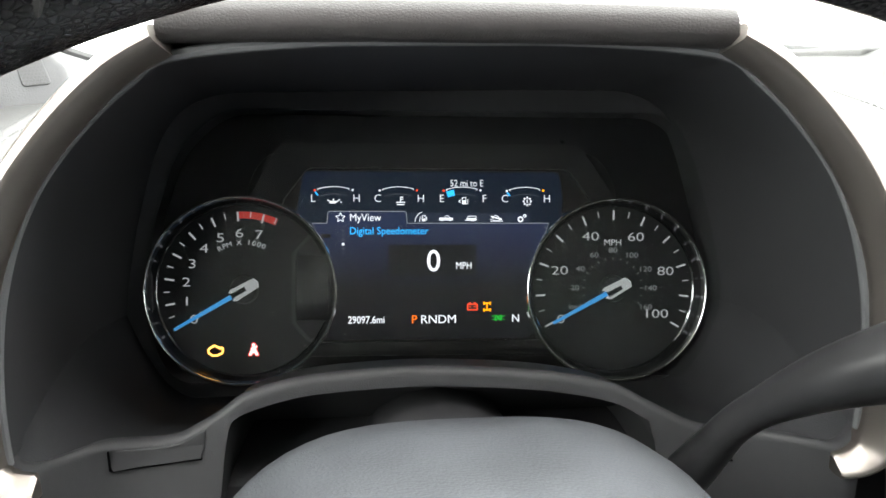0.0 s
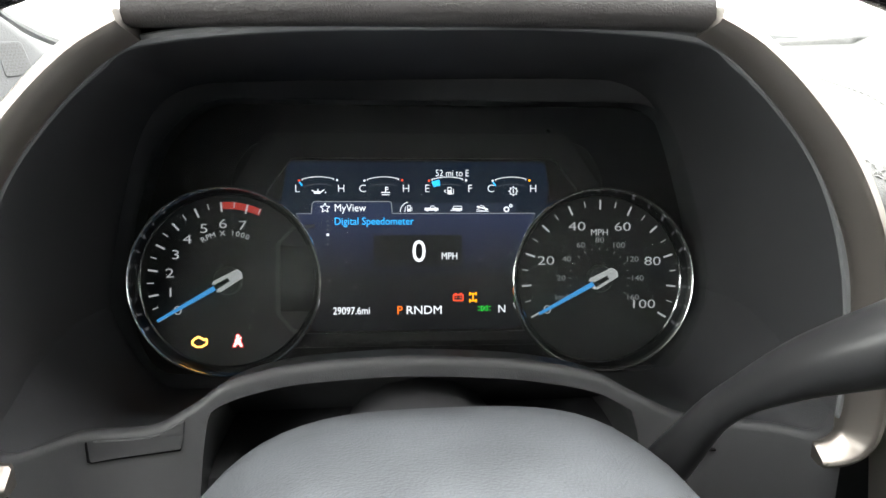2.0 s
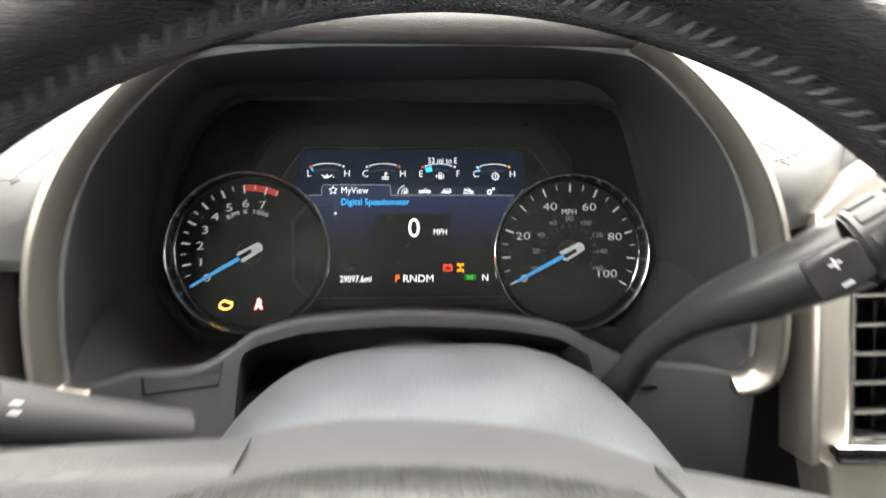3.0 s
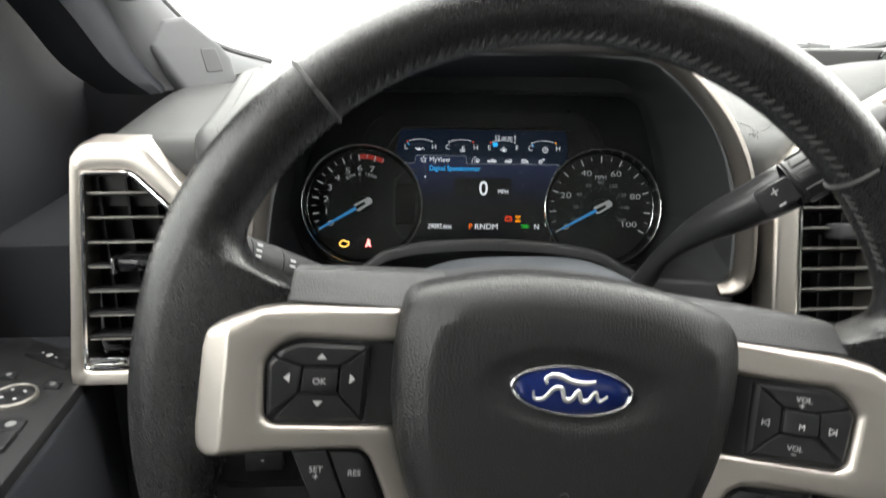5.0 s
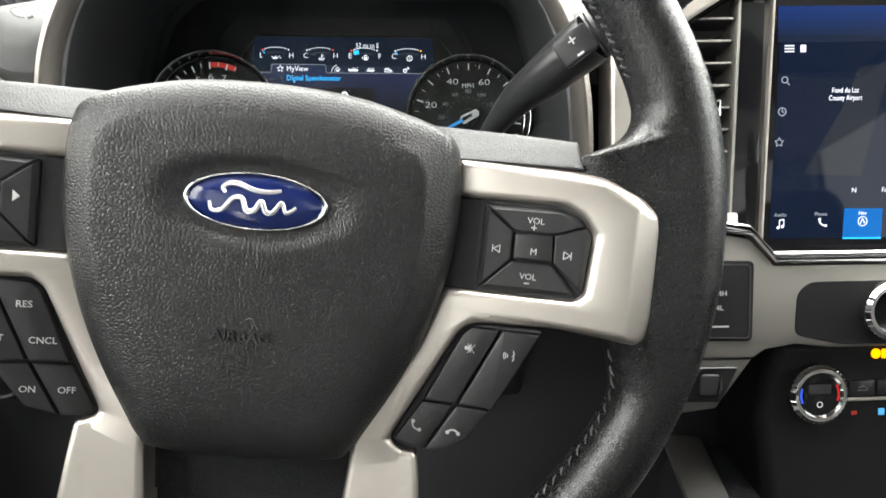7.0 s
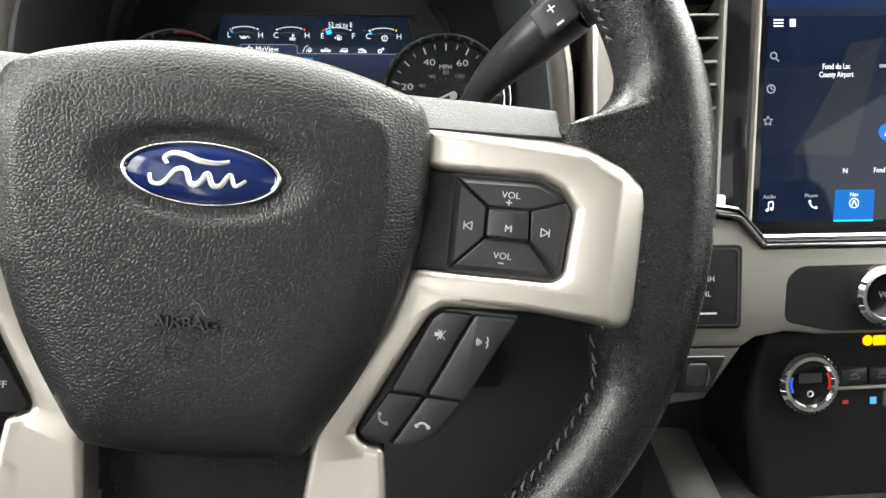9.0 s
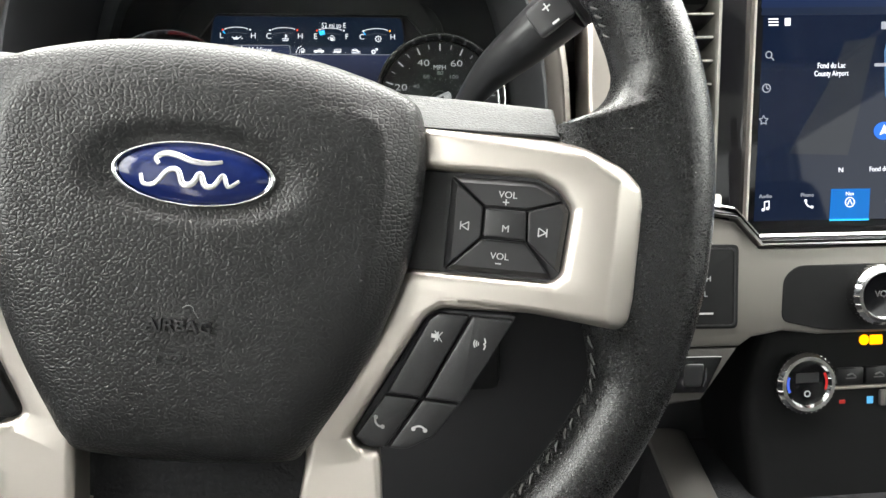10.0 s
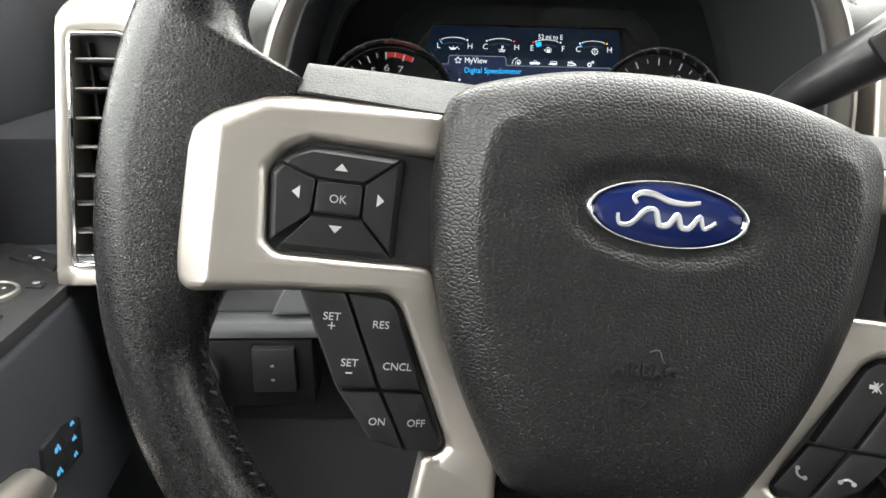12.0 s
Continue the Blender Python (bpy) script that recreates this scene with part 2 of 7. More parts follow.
def prism(pts, z0, z1, bev=0.0, seg=2, warp=None, bm=None):
    """A slab with the given outline between z0 and z1, its front edge rounded."""
    bm = bm or bmesh.new()
    layers = [(0.0, z0)]
    if bev:
        layers += [(bev * (1 - math.cos(a)), z1 - bev + bev * math.sin(a)) for a in [j / seg * math.pi / 2 for j in range(seg + 1)]]
    else:
        layers.append((0.0, z1))
    rings = []
    for d, z in layers:
        if isinstance(pts, Outline):
            r = [max(0.0001, q - d) for q in pts.radius] if isinstance(pts.radius, (list, tuple)) else max(0.0001, pts.radius - d)
            ring = rounded(inset(pts.corners, d), r, pts.steps)
        else:
            ring = inset(pts, d) if d > 1e-7 else pts
        rings.append([bm.verts.new((x, y, z + (warp(x, y) if warp else 0))) for x, y in ring])
    k = len(pts)
    for a, b in zip(rings, rings[1:]):
        for i in range(k):
            bm.faces.new((a[i], a[(i + 1) % k], b[(i + 1) % k], b[i]))
    for ring in (rings[0], rings[-1]):
        if k < 7:
            bm.faces.new(ring)
        else:
            for tri in tessellate_polygon([[(v.co.x, v.co.y, 0) for v in ring]]):
                bm.faces.new([ring[i] for i in tri])
    return bm


def loft(rings, closed=True, caps=True, bm=None):
    """Skins rings of points; closed: each ring closes on itself."""
    bm = bm or bmesh.new()
    rows = [[bm.verts.new(p) for p in ring] for ring in rings]
    k = len(rows[0])
    for a, b in zip(rows, rows[1:]):
        for i in range(k if closed else k - 1):
            bm.faces.new((a[i], a[(i + 1) % k], b[(i + 1) % k], b[i]))
    if caps and closed:
        bm.faces.new(rows[0])
        bm.faces.new(rows[-1])
    return bm


def smooth_path(pts, n=6, closed=False):
    """A path through the points, with n steps between two (Catmull-Rom)."""
    pts, out = [Vector(p) for p in pts], []
    k = len(pts)
    for i in range(k if closed else k - 1):
        p0 = pts[i - 1] if closed or i else pts[0]
        p1, p2 = pts[i], pts[(i + 1) % k]
        p3 = pts[(i + 2) % k] if closed or i + 2 < k else pts[-1]
        for j in range(n):
            t = j / n
            out.append(0.5 * (2 * p1 + (p2 - p0) * t + (2 * p0 - 5 * p1 + 4 * p2 - p3) * t * t + (3 * p1 - p0 - 3 * p2 + p3) * t ** 3))
    if not closed:
        out.append(pts[-1])
    return out


def sweep(path, radii, sides=14, closed=False, up=(0, 0, 1), flat=1.0, bm=None, section=None):
    """A tube along the path; radii is one radius or one for each point, flat squeezes it along up."""
    path = [Vector(p) for p in path]
    k, rings, up = len(path), [], Vector(up)
    for i, p in enumerate(path):
        a = path[i - 1] if closed or i else path[0]
        b = path[(i + 1) % k] if closed or i + 1 < k else path[-1]
        d = (b - a).normalized()
        side = d.cross(up).normalized()
        top = side.cross(d)
        r = radii[i] if isinstance(radii, (list, tuple)) else radii
        if section:
            rings.append([p + side * (x * r) + top * (y * r) for x, y in section])
        else:
            rings.append([p + side * (r * math.cos(t)) + top * (r * flat * math.sin(t)) for t in [2 * math.pi * j / sides for j in range(sides)]])
    if closed:
        rings.append(rings[0])
        bm = loft(rings, True, False, bm)
        bmesh.ops.remove_doubles(bm, verts=bm.verts, dist=1e-6)
        return bm
    return loft(rings, True, True, bm)


def ring_frame(outer, inner, z0, z1):
    """A flat frame between two outlines with the same number of points."""
    rows = [[(x, y, z) for x, y in pts] for pts, z in ((outer, z0), (outer, z1), (inner, z1), (inner, z0), (outer, z0))]
    return loft(rows, True, False)


def lathe(profile, n=64, bm=None, center=(0, 0)):
    """A turned body round the local z axis from (radius, height) pairs."""
    bm = bm or bmesh.new()
    rows = []
    for r, z in profile:
        if r < 1e-6:
            rows.append([bm.verts.new((center[0], center[1], z))])
        else:
            rows.append([bm.verts.new((center[0] + r * math.cos(t), center[1] + r * math.sin(t), z)) for t in [2 * math.pi * j / n for j in range(n)]])
    for a, b in zip(rows, rows[1:]):
        for i in range(n):
            j = (i + 1) % n
            face = [a[i % len(a)], a[j % len(a)], b[j % len(b)], b[i % len(b)]]
            face = [v for q, v in enumerate(face) if v not in face[:q]]
            if len(face) > 2:
                bm.faces.new(face)
    return bm


def box(x0, x1, y0, y1, z0, z1, bev=0.0, bm=None):
    made = bmesh.new()
    bmesh.ops.create_cube(made, size=1, matrix=Matrix.Translation(((x0 + x1) / 2, (y0 + y1) / 2, (z0 + z1) / 2)) @ Matrix.Diagonal((x1 - x0, y1 - y0, z1 - z0, 1)))
    if bev:
        bmesh.ops.bevel(made, geom=made.edges[:], offset=bev, segments=2, profile=0.5, affect="EDGES", clamp_overlap=True)
    return made if bm is None else merge(bm, made)


def merge(bm, other, m=None):
    """Adds the other bmesh, moved by m, to bm."""
    data = bpy.data.meshes.new("scratch")
    other.to_mesh(data)
    other.free()
    if m:
        data.transform(m)
    bm.from_mesh(data)
    bpy.data.meshes.remove(data)
    return bm


def flat(pts, z=0.0, bm=None, thick=0.0002):
    return prism(list(pts), z, z + thick, bm=bm)


def bar(a, b, width, z=0.0, thick=0.0002, bm=None, width_end=None):
    """A straight printed stroke from a to b."""
    a, b = Vector(a), Vector(b)
    n = Vector((-(b - a).y, (b - a).x)).normalized()
    w0, w1 = width / 2, (width if width_end is None else width_end) / 2
    return flat([tuple(p) for p in (a - n * w0, b - n * w1, b + n * w1, a + n * w0)], z, bm, thick)


def arc_band(center, r0, r1, a0, a1, z=0.0, n=16, bm=None, thick=0.0002):
    outer = [(center[0] + r1 * math.cos(radians(a0 + (a1 - a0) * j / n)), center[1] + r1 * math.sin(radians(a0 + (a1 - a0) * j / n))) for j in range(n + 1)]
    inner = [(center[0] + r0 * math.cos(radians(a0 + (a1 - a0) * j / n)), center[1] + r0 * math.sin(radians(a0 + (a1 - a0) * j / n))) for j in range(n + 1)]
    return flat(outer + inner[::-1], z, bm, thick)


def disc(center, r, z=0.0, n=20, bm=None, thick=0.0002, ry=None):
    return flat([(center[0] + r * math.cos(2 * math.pi * j / n), center[1] + (ry or r) * math.sin(2 * math.pi * j / n)) for j in range(n)], z, bm, thick)


def words(text, height, x, y, z, turn=0.0, extrude=0.0001, align="CENTER", stretch=1.0, lean=0.0, bold=0.0):
    """Raised or printed words as a bmesh: the height of the capitals, and the middle of the line."""
    curve = bpy.data.curves.new("words", "FONT")
    curve.body, curve.size, curve.extrude = text, height / 0.69, extrude
    curve.align_x, curve.shear, curve.offset, curve.resolution_u = align, lean, bold, 3
    ob = bpy.data.objects.new("words", curve)
    data = bpy.data.meshes.new_from_object(ob)
    bm = bmesh.new()
    bm.from_mesh(data)
    bpy.data.objects.remove(ob)
    bpy.data.curves.remove(curve)
    bpy.data.meshes.remove(data)
    bm.transform(Matrix.Translation((x, y, z)) @ Matrix.Rotation(radians(turn), 4, "Z") @ Matrix.Diagonal((stretch, 1, 1, 1)) @ Matrix.Translation((0, -height / 2, 0)))
    return bm


# ---- the steering wheel ----
WHEEL = pose(0.0201, 0.048, 0.667, 75, 0, 0.4) @ pose(0, 0, 0, 0, 0, -7)
COLUMN_X = 0.024

# inner edge of the leather where the rim widens into the side spokes: angle, radius
WEB = [(-23, 0.1681), (-21, 0.1676), (-19, 0.1660), (-16.5, 0.162), (-14, 0.158), (-12.4, 0.1536), (-10, 0.150), (10, 0.1340), (16.3, 0.1343), (18.3, 0.1352), (18.5, 0.1430), (18.65, 0.1500), (18.9, 0.1550), (19.5, 0.1598), (20.5, 0.1634), (21.8, 0.1660), (23.4, 0.1675), (26.0, 0.1681)]


def web_reach(angle):
    a = (angle + 180) % 360 - 180
    if abs(a) > 90:
        a = 180 - a if a > 0 else -180 - a
    for (a0, r0), (a1, r1) in zip(WEB, WEB[1:]):
        if a0 <= a <= a1:
            return r0 + (r1 - r0) * (a - a0) / (a1 - a0)
    return 0.1681


def rim_section(a0, a1, steps, mat, parent, name, label):
    """A stretch of the leather rim; the grips at ten and two are a little thicker."""
    rings = []
    for j in range(steps + 1):
        a = radians(a0 + (a1 - a0) * j / steps)
        swell = 1.0 + 0.10 * sum(math.exp(-(((math.degrees(a) - g + 180) % 360 - 180) / 14) ** 2) for g in (158, 22))
        inner = web_reach(math.degrees(a))
        stretch = (0.184 - inner) / 0.0159
        ring = []
        for q in range(24):
            t = 2 * math.pi * q / 24
            c, s = math.cos(t), math.sin(t)
            r = 0.184 + (0.0162 * swell * c if c > 0 else (0.184 - inner) * c)
            s = math.copysign(abs(s) ** (1.0 if c > 0 else 1.0 - 0.74 * min(1, stretch - 1)), s)
            ring.append((r * math.cos(a), r * math.sin(a), 0.018 * swell * s - 0.004 - (0.0 if c > 0 else 0.0018 * min(1, stretch - 1) * -c)))
        rings.append(ring)
    return part(name, loft(rings), mat, parent, label)


def stitch_row(a0, a1, count, parent, front=False):
    """The slanted stitches along the inner side of the rim, or a little to its front."""
    bm = bmesh.new()
    rng = random.Random(count)
    for j in range(count):
        a = radians(a0 + (a1 - a0) * (j + rng.uniform(-0.12, 0.12)) / count)
        b = a + radians((a1 - a0) / count) * rng.uniform(0.45, 0.75)
        ra, rb = web_reach(math.degrees(a)) - 0.0001, web_reach(math.degrees(b)) - 0.0001
        za, zb = 0.0030, -0.0020
        if front:
            ra, rb, za, zb = 0.1713, 0.1690, 0.0073, 0.0027
        pa = Vector((ra * math.cos(a), ra * math.sin(a), za))
        pb = Vector((rb * math.cos(b), rb * math.sin(b), zb))
        mid = (pa + pb) / 2 * 0.997
        mid.z = (pa.z + pb.z) / 2
        sweep([pa, mid, pb], [0.0003, 0.00065, 0.0003], 5, bm=bm)
    return part("stitching", bm, THREAD, parent, "row of grey thread stitches")


AIRBAG_HALF = [(0.0, 0.0575), (0.03, 0.056), (0.053, 0.0515), (0.072, 0.0455), (0.0785, 0.037), (0.0805, 0.02), (0.0795, -0.002), (0.0755, -0.022), (0.069, -0.041), (0.06, -0.06), (0.049, -0.0785), (0.0435, -0.0865), (0.036, -0.0905), (0.0, -0.0925)]


def airbag_outline():
    right = [Vector((x * 1.025, y * (1.06 if y > 0 else 1.075), 0)) for x, y in AIRBAG_HALF]
    left = [Vector((-x * 1.025, y * (1.06 if y > 0 else 1.075), 0)) for x, y in AIRBAG_HALF[-2:0:-1]]
    return smooth_path(right + left, 8, True)


def airbag_height(s, x, y):
    """How far the cover stands towards the driver, s from its middle (0) to its edge (1)."""
    keys = [(0.0, 0.0217), (0.5, 0.0214), (0.77, 0.0207), (0.80, 0.0202), (0.93, 0.0128), (0.965, 0.0090), (0.987, 0.0025), (1.0, -0.012)]
    full = [(0.0, 0.0217), (0.6, 0.0214), (0.74, 0.0204), (0.83, 0.0186), (0.90, 0.0158), (0.95, 0.0116), (0.98, 0.0062), (0.992, 0.0010), (1.0, -0.012)]

    def along(row):
        for (s0, h0), (s1, h1) in zip(row, row[1:]):
            if s <= s1:
                return h0 + (h1 - h0) * (s - s0) / (s1 - s0)

    k = min(1, max(0, (abs(x) / max(s, 0.01) - 0.058) / 0.018))
    k *= min(1, max(0, (y / max(s, 0.01) + 0.07) / 0.05))
    k = k * k * (3 - 2 * k)
    h = along(keys) * k + along(full) * (1 - k)
    dish = math.exp(-((((x + 0.0008) / 0.0365) ** 2 + ((y - 0.011) / 0.0162) ** 2) ** 4))
    return h - 0.0034 * dish


def airbag_cover():
    edge, rings = airbag_outline(), []
    for s in (1.0, 0.996, 0.992, 0.987, 0.98, 0.976, 0.965, 0.95, 0.93, 0.90, 0.86, 0.83, 0.81, 0.80, 0.79, 0.77, 0.74, 0.70, 0.66, 0.62, 0.59, 0.56, 0.53, 0.50, 0.47, 0.44, 0.41, 0.38, 0.35, 0.32, 0.29, 0.26, 0.23, 0.20, 0.17, 0.14, 0.11, 0.08, 0.05):
        rings.append([(p.x * s, (p.y + 0.012) * s - 0.012, airbag_height(s, p.x * s, (p.y + 0.012) * s - 0.012)) for p in edge])
    return loft(rings)


def spoke_lift(u, v):
    """The spokes rise towards the driver on their way out to the rim."""
    return 0.0014 + (max(abs(u), 0.066) - 0.09) * 0.26 + 0.08 * max(0.0, -0.088 - v)


# chamfer lines of the satin trim: a point, the outward direction and the fall
SOFT = 0.0016
CHAMFERS = [((0.1530, 0.0), (1.0, 0.0), 0.62), ((0.1160, 0.0325), (0.075, 0.997), 0.75), ((0.1415, 0.0290), (0.52, 0.854), 0.62), ((0.1300, -0.0285), (-0.03, -1.0), 0.55)]


def trim_lift(u, v):
    """The satin trim follows the spoke and breaks into facets that fall to the rim and to its upper and lower edges."""
    u = abs(u)
    drop = 0.0
    for (pu, pv), (nu, nv), fall in CHAMFERS:
        if nv < 0 and u < 0.098:
            continue
        d = (u - pu) * nu + (v - pv) * nv
        drop = max(drop, fall * (d if d > SOFT else max(0.0, d + SOFT) ** 2 / (4 * SOFT)))
    return spoke_lift(min(u, 0.1530), v) - drop


def side(pts, s):
    return [(s * x * 0.99, y) for x, y in pts] if s > 0 else [(s * x * 0.99, y) for x, y in pts][::-1]


SPOKE = [(0.0795, 0.0385), (0.104, 0.038), (0.127, 0.0375), (0.142, 0.0345), (0.157, 0.028), (0.1665, 0.0215), (0.1685, 0.015), (0.1685, -0.022), (0.1665, -0.031), (0.162, -0.034), (0.150, -0.0325), (0.127, -0.0305), (0.0945, -0.0295), (0.0895, -0.034), (0.0672, -0.082), (0.0690, -0.0868), (0.0742, -0.0890), (0.0762, -0.105), (0.0785, -0.128), (0.042, -0.128), (0.0445, -0.100), (0.0445, -0.0875), (0.0500, -0.0785), (0.0610, -0.06), (0.0700, -0.041), (0.0765, -0.022), (0.0800, -0.0185), (0.088, -0.0182), (0.1335, -0.0178), (0.1372, -0.0145), (0.1388, 0.0105), (0.1335, 0.0175), (0.1255, 0.0215), (0.088, 0.0212), (0.0795, 0.0222)]
POD = [(0.0925, -0.0172), (0.1345, -0.0168), (0.1365, -0.0150), (0.1382, 0.0098), (0.1325, 0.0170), (0.1250, 0.0206), (0.0925, 0.0200)]
OK_KEY = [(0.1060, -0.0032), (0.1228, -0.0032), (0.1222, 0.0088), (0.1060, 0.0088)]
LOWER_KEYS = {
    -1: ([(0.1245, -0.0292), (0.0930, -0.0304), (0.0893, -0.0338), (0.0662, -0.0848), (0.0690, -0.0881), (0.0810, -0.0880), (0.0938, -0.0841), (0.1080, -0.0648)], (0.1082, -0.0292), (0.0925, -0.0646), (0.0800, -0.0879), (0.1079, -0.0648), (0.0762, -0.0650)),
    1: ([(0.1222, -0.0330), (0.0924, -0.0334), (0.0886, -0.0367), (0.0630, -0.0877), (0.0678, -0.0917), (0.0846, -0.0906), (0.0946, -0.0844), (0.1056, -0.0672)], (0.1052, -0.0333), (0.0890, -0.0688), (0.0765, -0.0910), (0.1046, -0.0688), (0.0742, -0.0687)),
}


def key(name, pts, z, parent, label, high=0.0022, bev=0.0011, r=0.0012):
    return part(name, prism(rounded(pts, r, 3), z - 0.004, z + high, bev, 2, spoke_lift), BUTTON, parent, label)


def mark(bm, x, y, parent, z, mat=None, name="symbol"):
    """Printed marks lie on the face of their key."""
    for v in bm.verts:
        v.co.z += z + spoke_lift(v.co.x, v.co.y)
    return part(name, bm, mat or SILVER_INK, parent)


def triangle(x, y, dx, dy, size):
    n = Vector((-dy, dx))
    d = Vector((dx, dy))
    c = Vector((x, y))
    return flat([tuple(c + d * size * 0.5), tuple(c - d * size * 0.35 + n * size * 0.75), tuple(c - d * size * 0.35 - n * size * 0.75)])


def pod_key(pts, s):
    """One of the four keys round the middle key; it falls away along the pod's outer edges."""
    bm = prism(rounded(inset(pts, 0.0004), 0.0006, 2), -0.006, 0.0022, 0.0006, 2)
    rim = side(POD, s)
    edges = [(Vector(p), Vector(q)) for p, q in zip(rim, rim[1:] + rim[:1])]
    lines = []
    for p, q in edges:
        d = (q - p).normalized()
        n = Vector((-d.y, d.x))
        lines.append((p + n * 0.0026, n))
        bmesh.ops.bisect_plane(bm, geom=bm.verts[:] + bm.edges[:] + bm.faces[:], plane_co=(*lines[-1][0], 0), plane_no=(*n, 0))
    for v in bm.verts:
        at = Vector((v.co.x, v.co.y))
        away = max((c - at).dot(n) for c, n in lines)
        v.co.z += spoke_lift(v.co.x, v.co.y) - 0.8 * max(0.0, away)
    return bm


def wheel_spoke(wheel, s):
    """One side spoke: satin trim, grained upper skin, the key pod and the lower key block."""
    outline = list(SPOKE)
    start = outline.index((0.0945, -0.0295))
    low = LOWER_KEYS[s][0]
    outline[start:start + 5] = [(low[1][0] + 0.0006, low[1][1] + 0.0012), (low[2][0] - 0.0008, low[2][1] + 0.0006), (low[3][0] - 0.0014, low[3][1]), (low[4][0] - 0.0010, low[4][1] - 0.0010), (0.0742, low[5][1] - 0.0014)]
    trim = prism(rounded(side(outline, s), 0.003, 3), -0.014, 0.003, 0.0034, 4)
    for (pu, pv), (nu, nv), fall in CHAMFERS:
        for off in (-SOFT, -SOFT / 2, 0.0, SOFT / 2, SOFT):
            bmesh.ops.bisect_plane(trim, geom=trim.verts[:] + trim.edges[:] + trim.faces[:], plane_co=(s * (pu + nu * off), pv + nv * off, 0), plane_no=(s * nu, nv, 0))
    for cut, normal in (((0, -0.088, 0), (0, 1, 0)), ((0, -0.108, 0), (0, 1, 0)), ((s * 0.066, 0, 0), (1, 0, 0)), ((s * 0.098, 0, 0), (1, 0, 0))):
        bmesh.ops.bisect_plane(trim, geom=trim.verts[:] + trim.edges[:] + trim.faces[:], plane_co=cut, plane_no=normal)
    for v in trim.verts:
        v.co.z += trim_lift(v.co.x, v.co.y)
    part("spoke_trim", trim, SATIN, wheel, "faceted satin nickel spoke trim", sharp=0.45)
    skin = [(0.060, 0.0365), (0.1322, 0.0370), (0.1322, 0.0500), (0.105, 0.0515), (0.060, 0.0530)]
    part("spoke_skin", prism(rounded(side(skin, s), 0.0005, 2), -0.022, 0.0004, 0.0020, 3, lambda u, v: spoke_lift(u, v) - 1.25 * max(0.0, v - 0.0375)), SPOKE_LEATHER, wheel, "grained grey upper spoke skin")
    part("spoke_filler", prism(side([(0.074, -0.0182), (0.0925, -0.0182), (0.0925, 0.0212), (0.074, 0.0212)], s), -0.010, -0.0012, 0.0006, 1, spoke_lift), BLACK, wheel, "black spoke filler")
    pod = part("key_pod", prism(side(inset(POD, -0.0010), s), -0.010, -0.0012, 0, 2, spoke_lift), BLACK_SOFT, wheel, "black five-way key pod")
    a, b, c, d, e, f, g = POD
    k0, k1, k2, k3 = [Vector(p) for p in OK_KEY]
    mid = ((Vector(d) + Vector(e)) / 2)
    shapes = {"down_key": [a, b, tuple(k1), tuple(k0)], "outer_key": [c, d, tuple(mid), tuple(k2), tuple(k1)], "up_key": [tuple(mid), e, f, g, tuple(k3), tuple(k2)], "inner_key": [g, a, tuple(k0), tuple(k3)]}
    keys = {}
    for name, pts in shapes.items():
        pts = side(pts, s)
        keys[name] = part(name, pod_key(pts, s), BUTTON, pod, sharp=0.3)
    ok = part("centre_key", prism(rounded(side(inset(OK_KEY, 0.0004), s), 0.0012, 3), -0.006, 0.0034, 0.0010, 2, spoke_lift), BUTTON, pod)
    cx, cy = s * 0.1132, 0.0028
    top = 0.0024
    if s < 0:
        for name, (x, y, dx, dy) in {"up_key": (cx, 0.0136, 0, 1), "down_key": (cx, -0.0076, 0, -1), "outer_key": (cx - 0.0140, cy + 0.001, -1, 0), "inner_key": (cx + 0.0142, cy + 0.001, 1, 0)}.items():
            mark(triangle(x, y, dx, dy, 0.0030), x, y, keys[name], top)
        mark(words("OK", 0.0028, cx, cy, 0), cx, cy, ok, 0.0037)
    else:
        mark(words("VOL", 0.0025, cx, 0.0142, 0), cx, 0.0142, keys["up_key"], top)
        mark(words("+", 0.0034, cx - 0.0005, 0.0112, 0), cx, 0.0112, keys["up_key"], top)
        mark(words("VOL", 0.0025, cx - 0.001, -0.0095, 0), cx, -0.0095, keys["down_key"], top)
        mark(bar((cx - 0.0024, -0.0124), (cx - 0.0002, -0.0124), 0.0005), cx, -0.0124, keys["down_key"], top)
        mark(words("M", 0.0026, cx, cy - 0.0015, 0), cx, cy, ok, 0.0037)
        cy -= 0.0018
        for name, x, d in (("inner_key", cx - 0.0150, -1), ("outer_key", cx + 0.0138, 1)):
            bm = bar((x + d * 0.0016, cy - 0.0016), (x + d * 0.0016, cy + 0.0016), 0.0004)
            for p, q in (((x - d * 0.0014, cy - 0.0016), (x - d * 0.0014, cy + 0.0016)), ((x - d * 0.0014, cy + 0.0016), (x + d * 0.0013, cy)), ((x - d * 0.0014, cy - 0.0016), (x + d * 0.0013, cy))):
                bar(p, q, 0.0004, bm=bm)
            mark(bm, x, cy, keys[name], top)
    low_outline, tm, cr, bmid, le, re = LOWER_KEYS[s]
    block = part("lower_key_block", prism(rounded(side(inset(low_outline, -0.0006), s), 0.002, 3), -0.014, -0.0022, 0.0008, 2, spoke_lift), BLACK_SOFT, wheel, "black lower key block")
    quads = {"outer_upper_key": [low_outline[0], tm, cr, le], "inner_upper_key": [tm, low_outline[1], low_outline[2], re, cr], "inner_lower_key": [cr, re, low_outline[3], low_outline[4], bmid], "outer_lower_key": [le, cr, bmid, low_outline[5], low_outline[6]]}
    low = {}
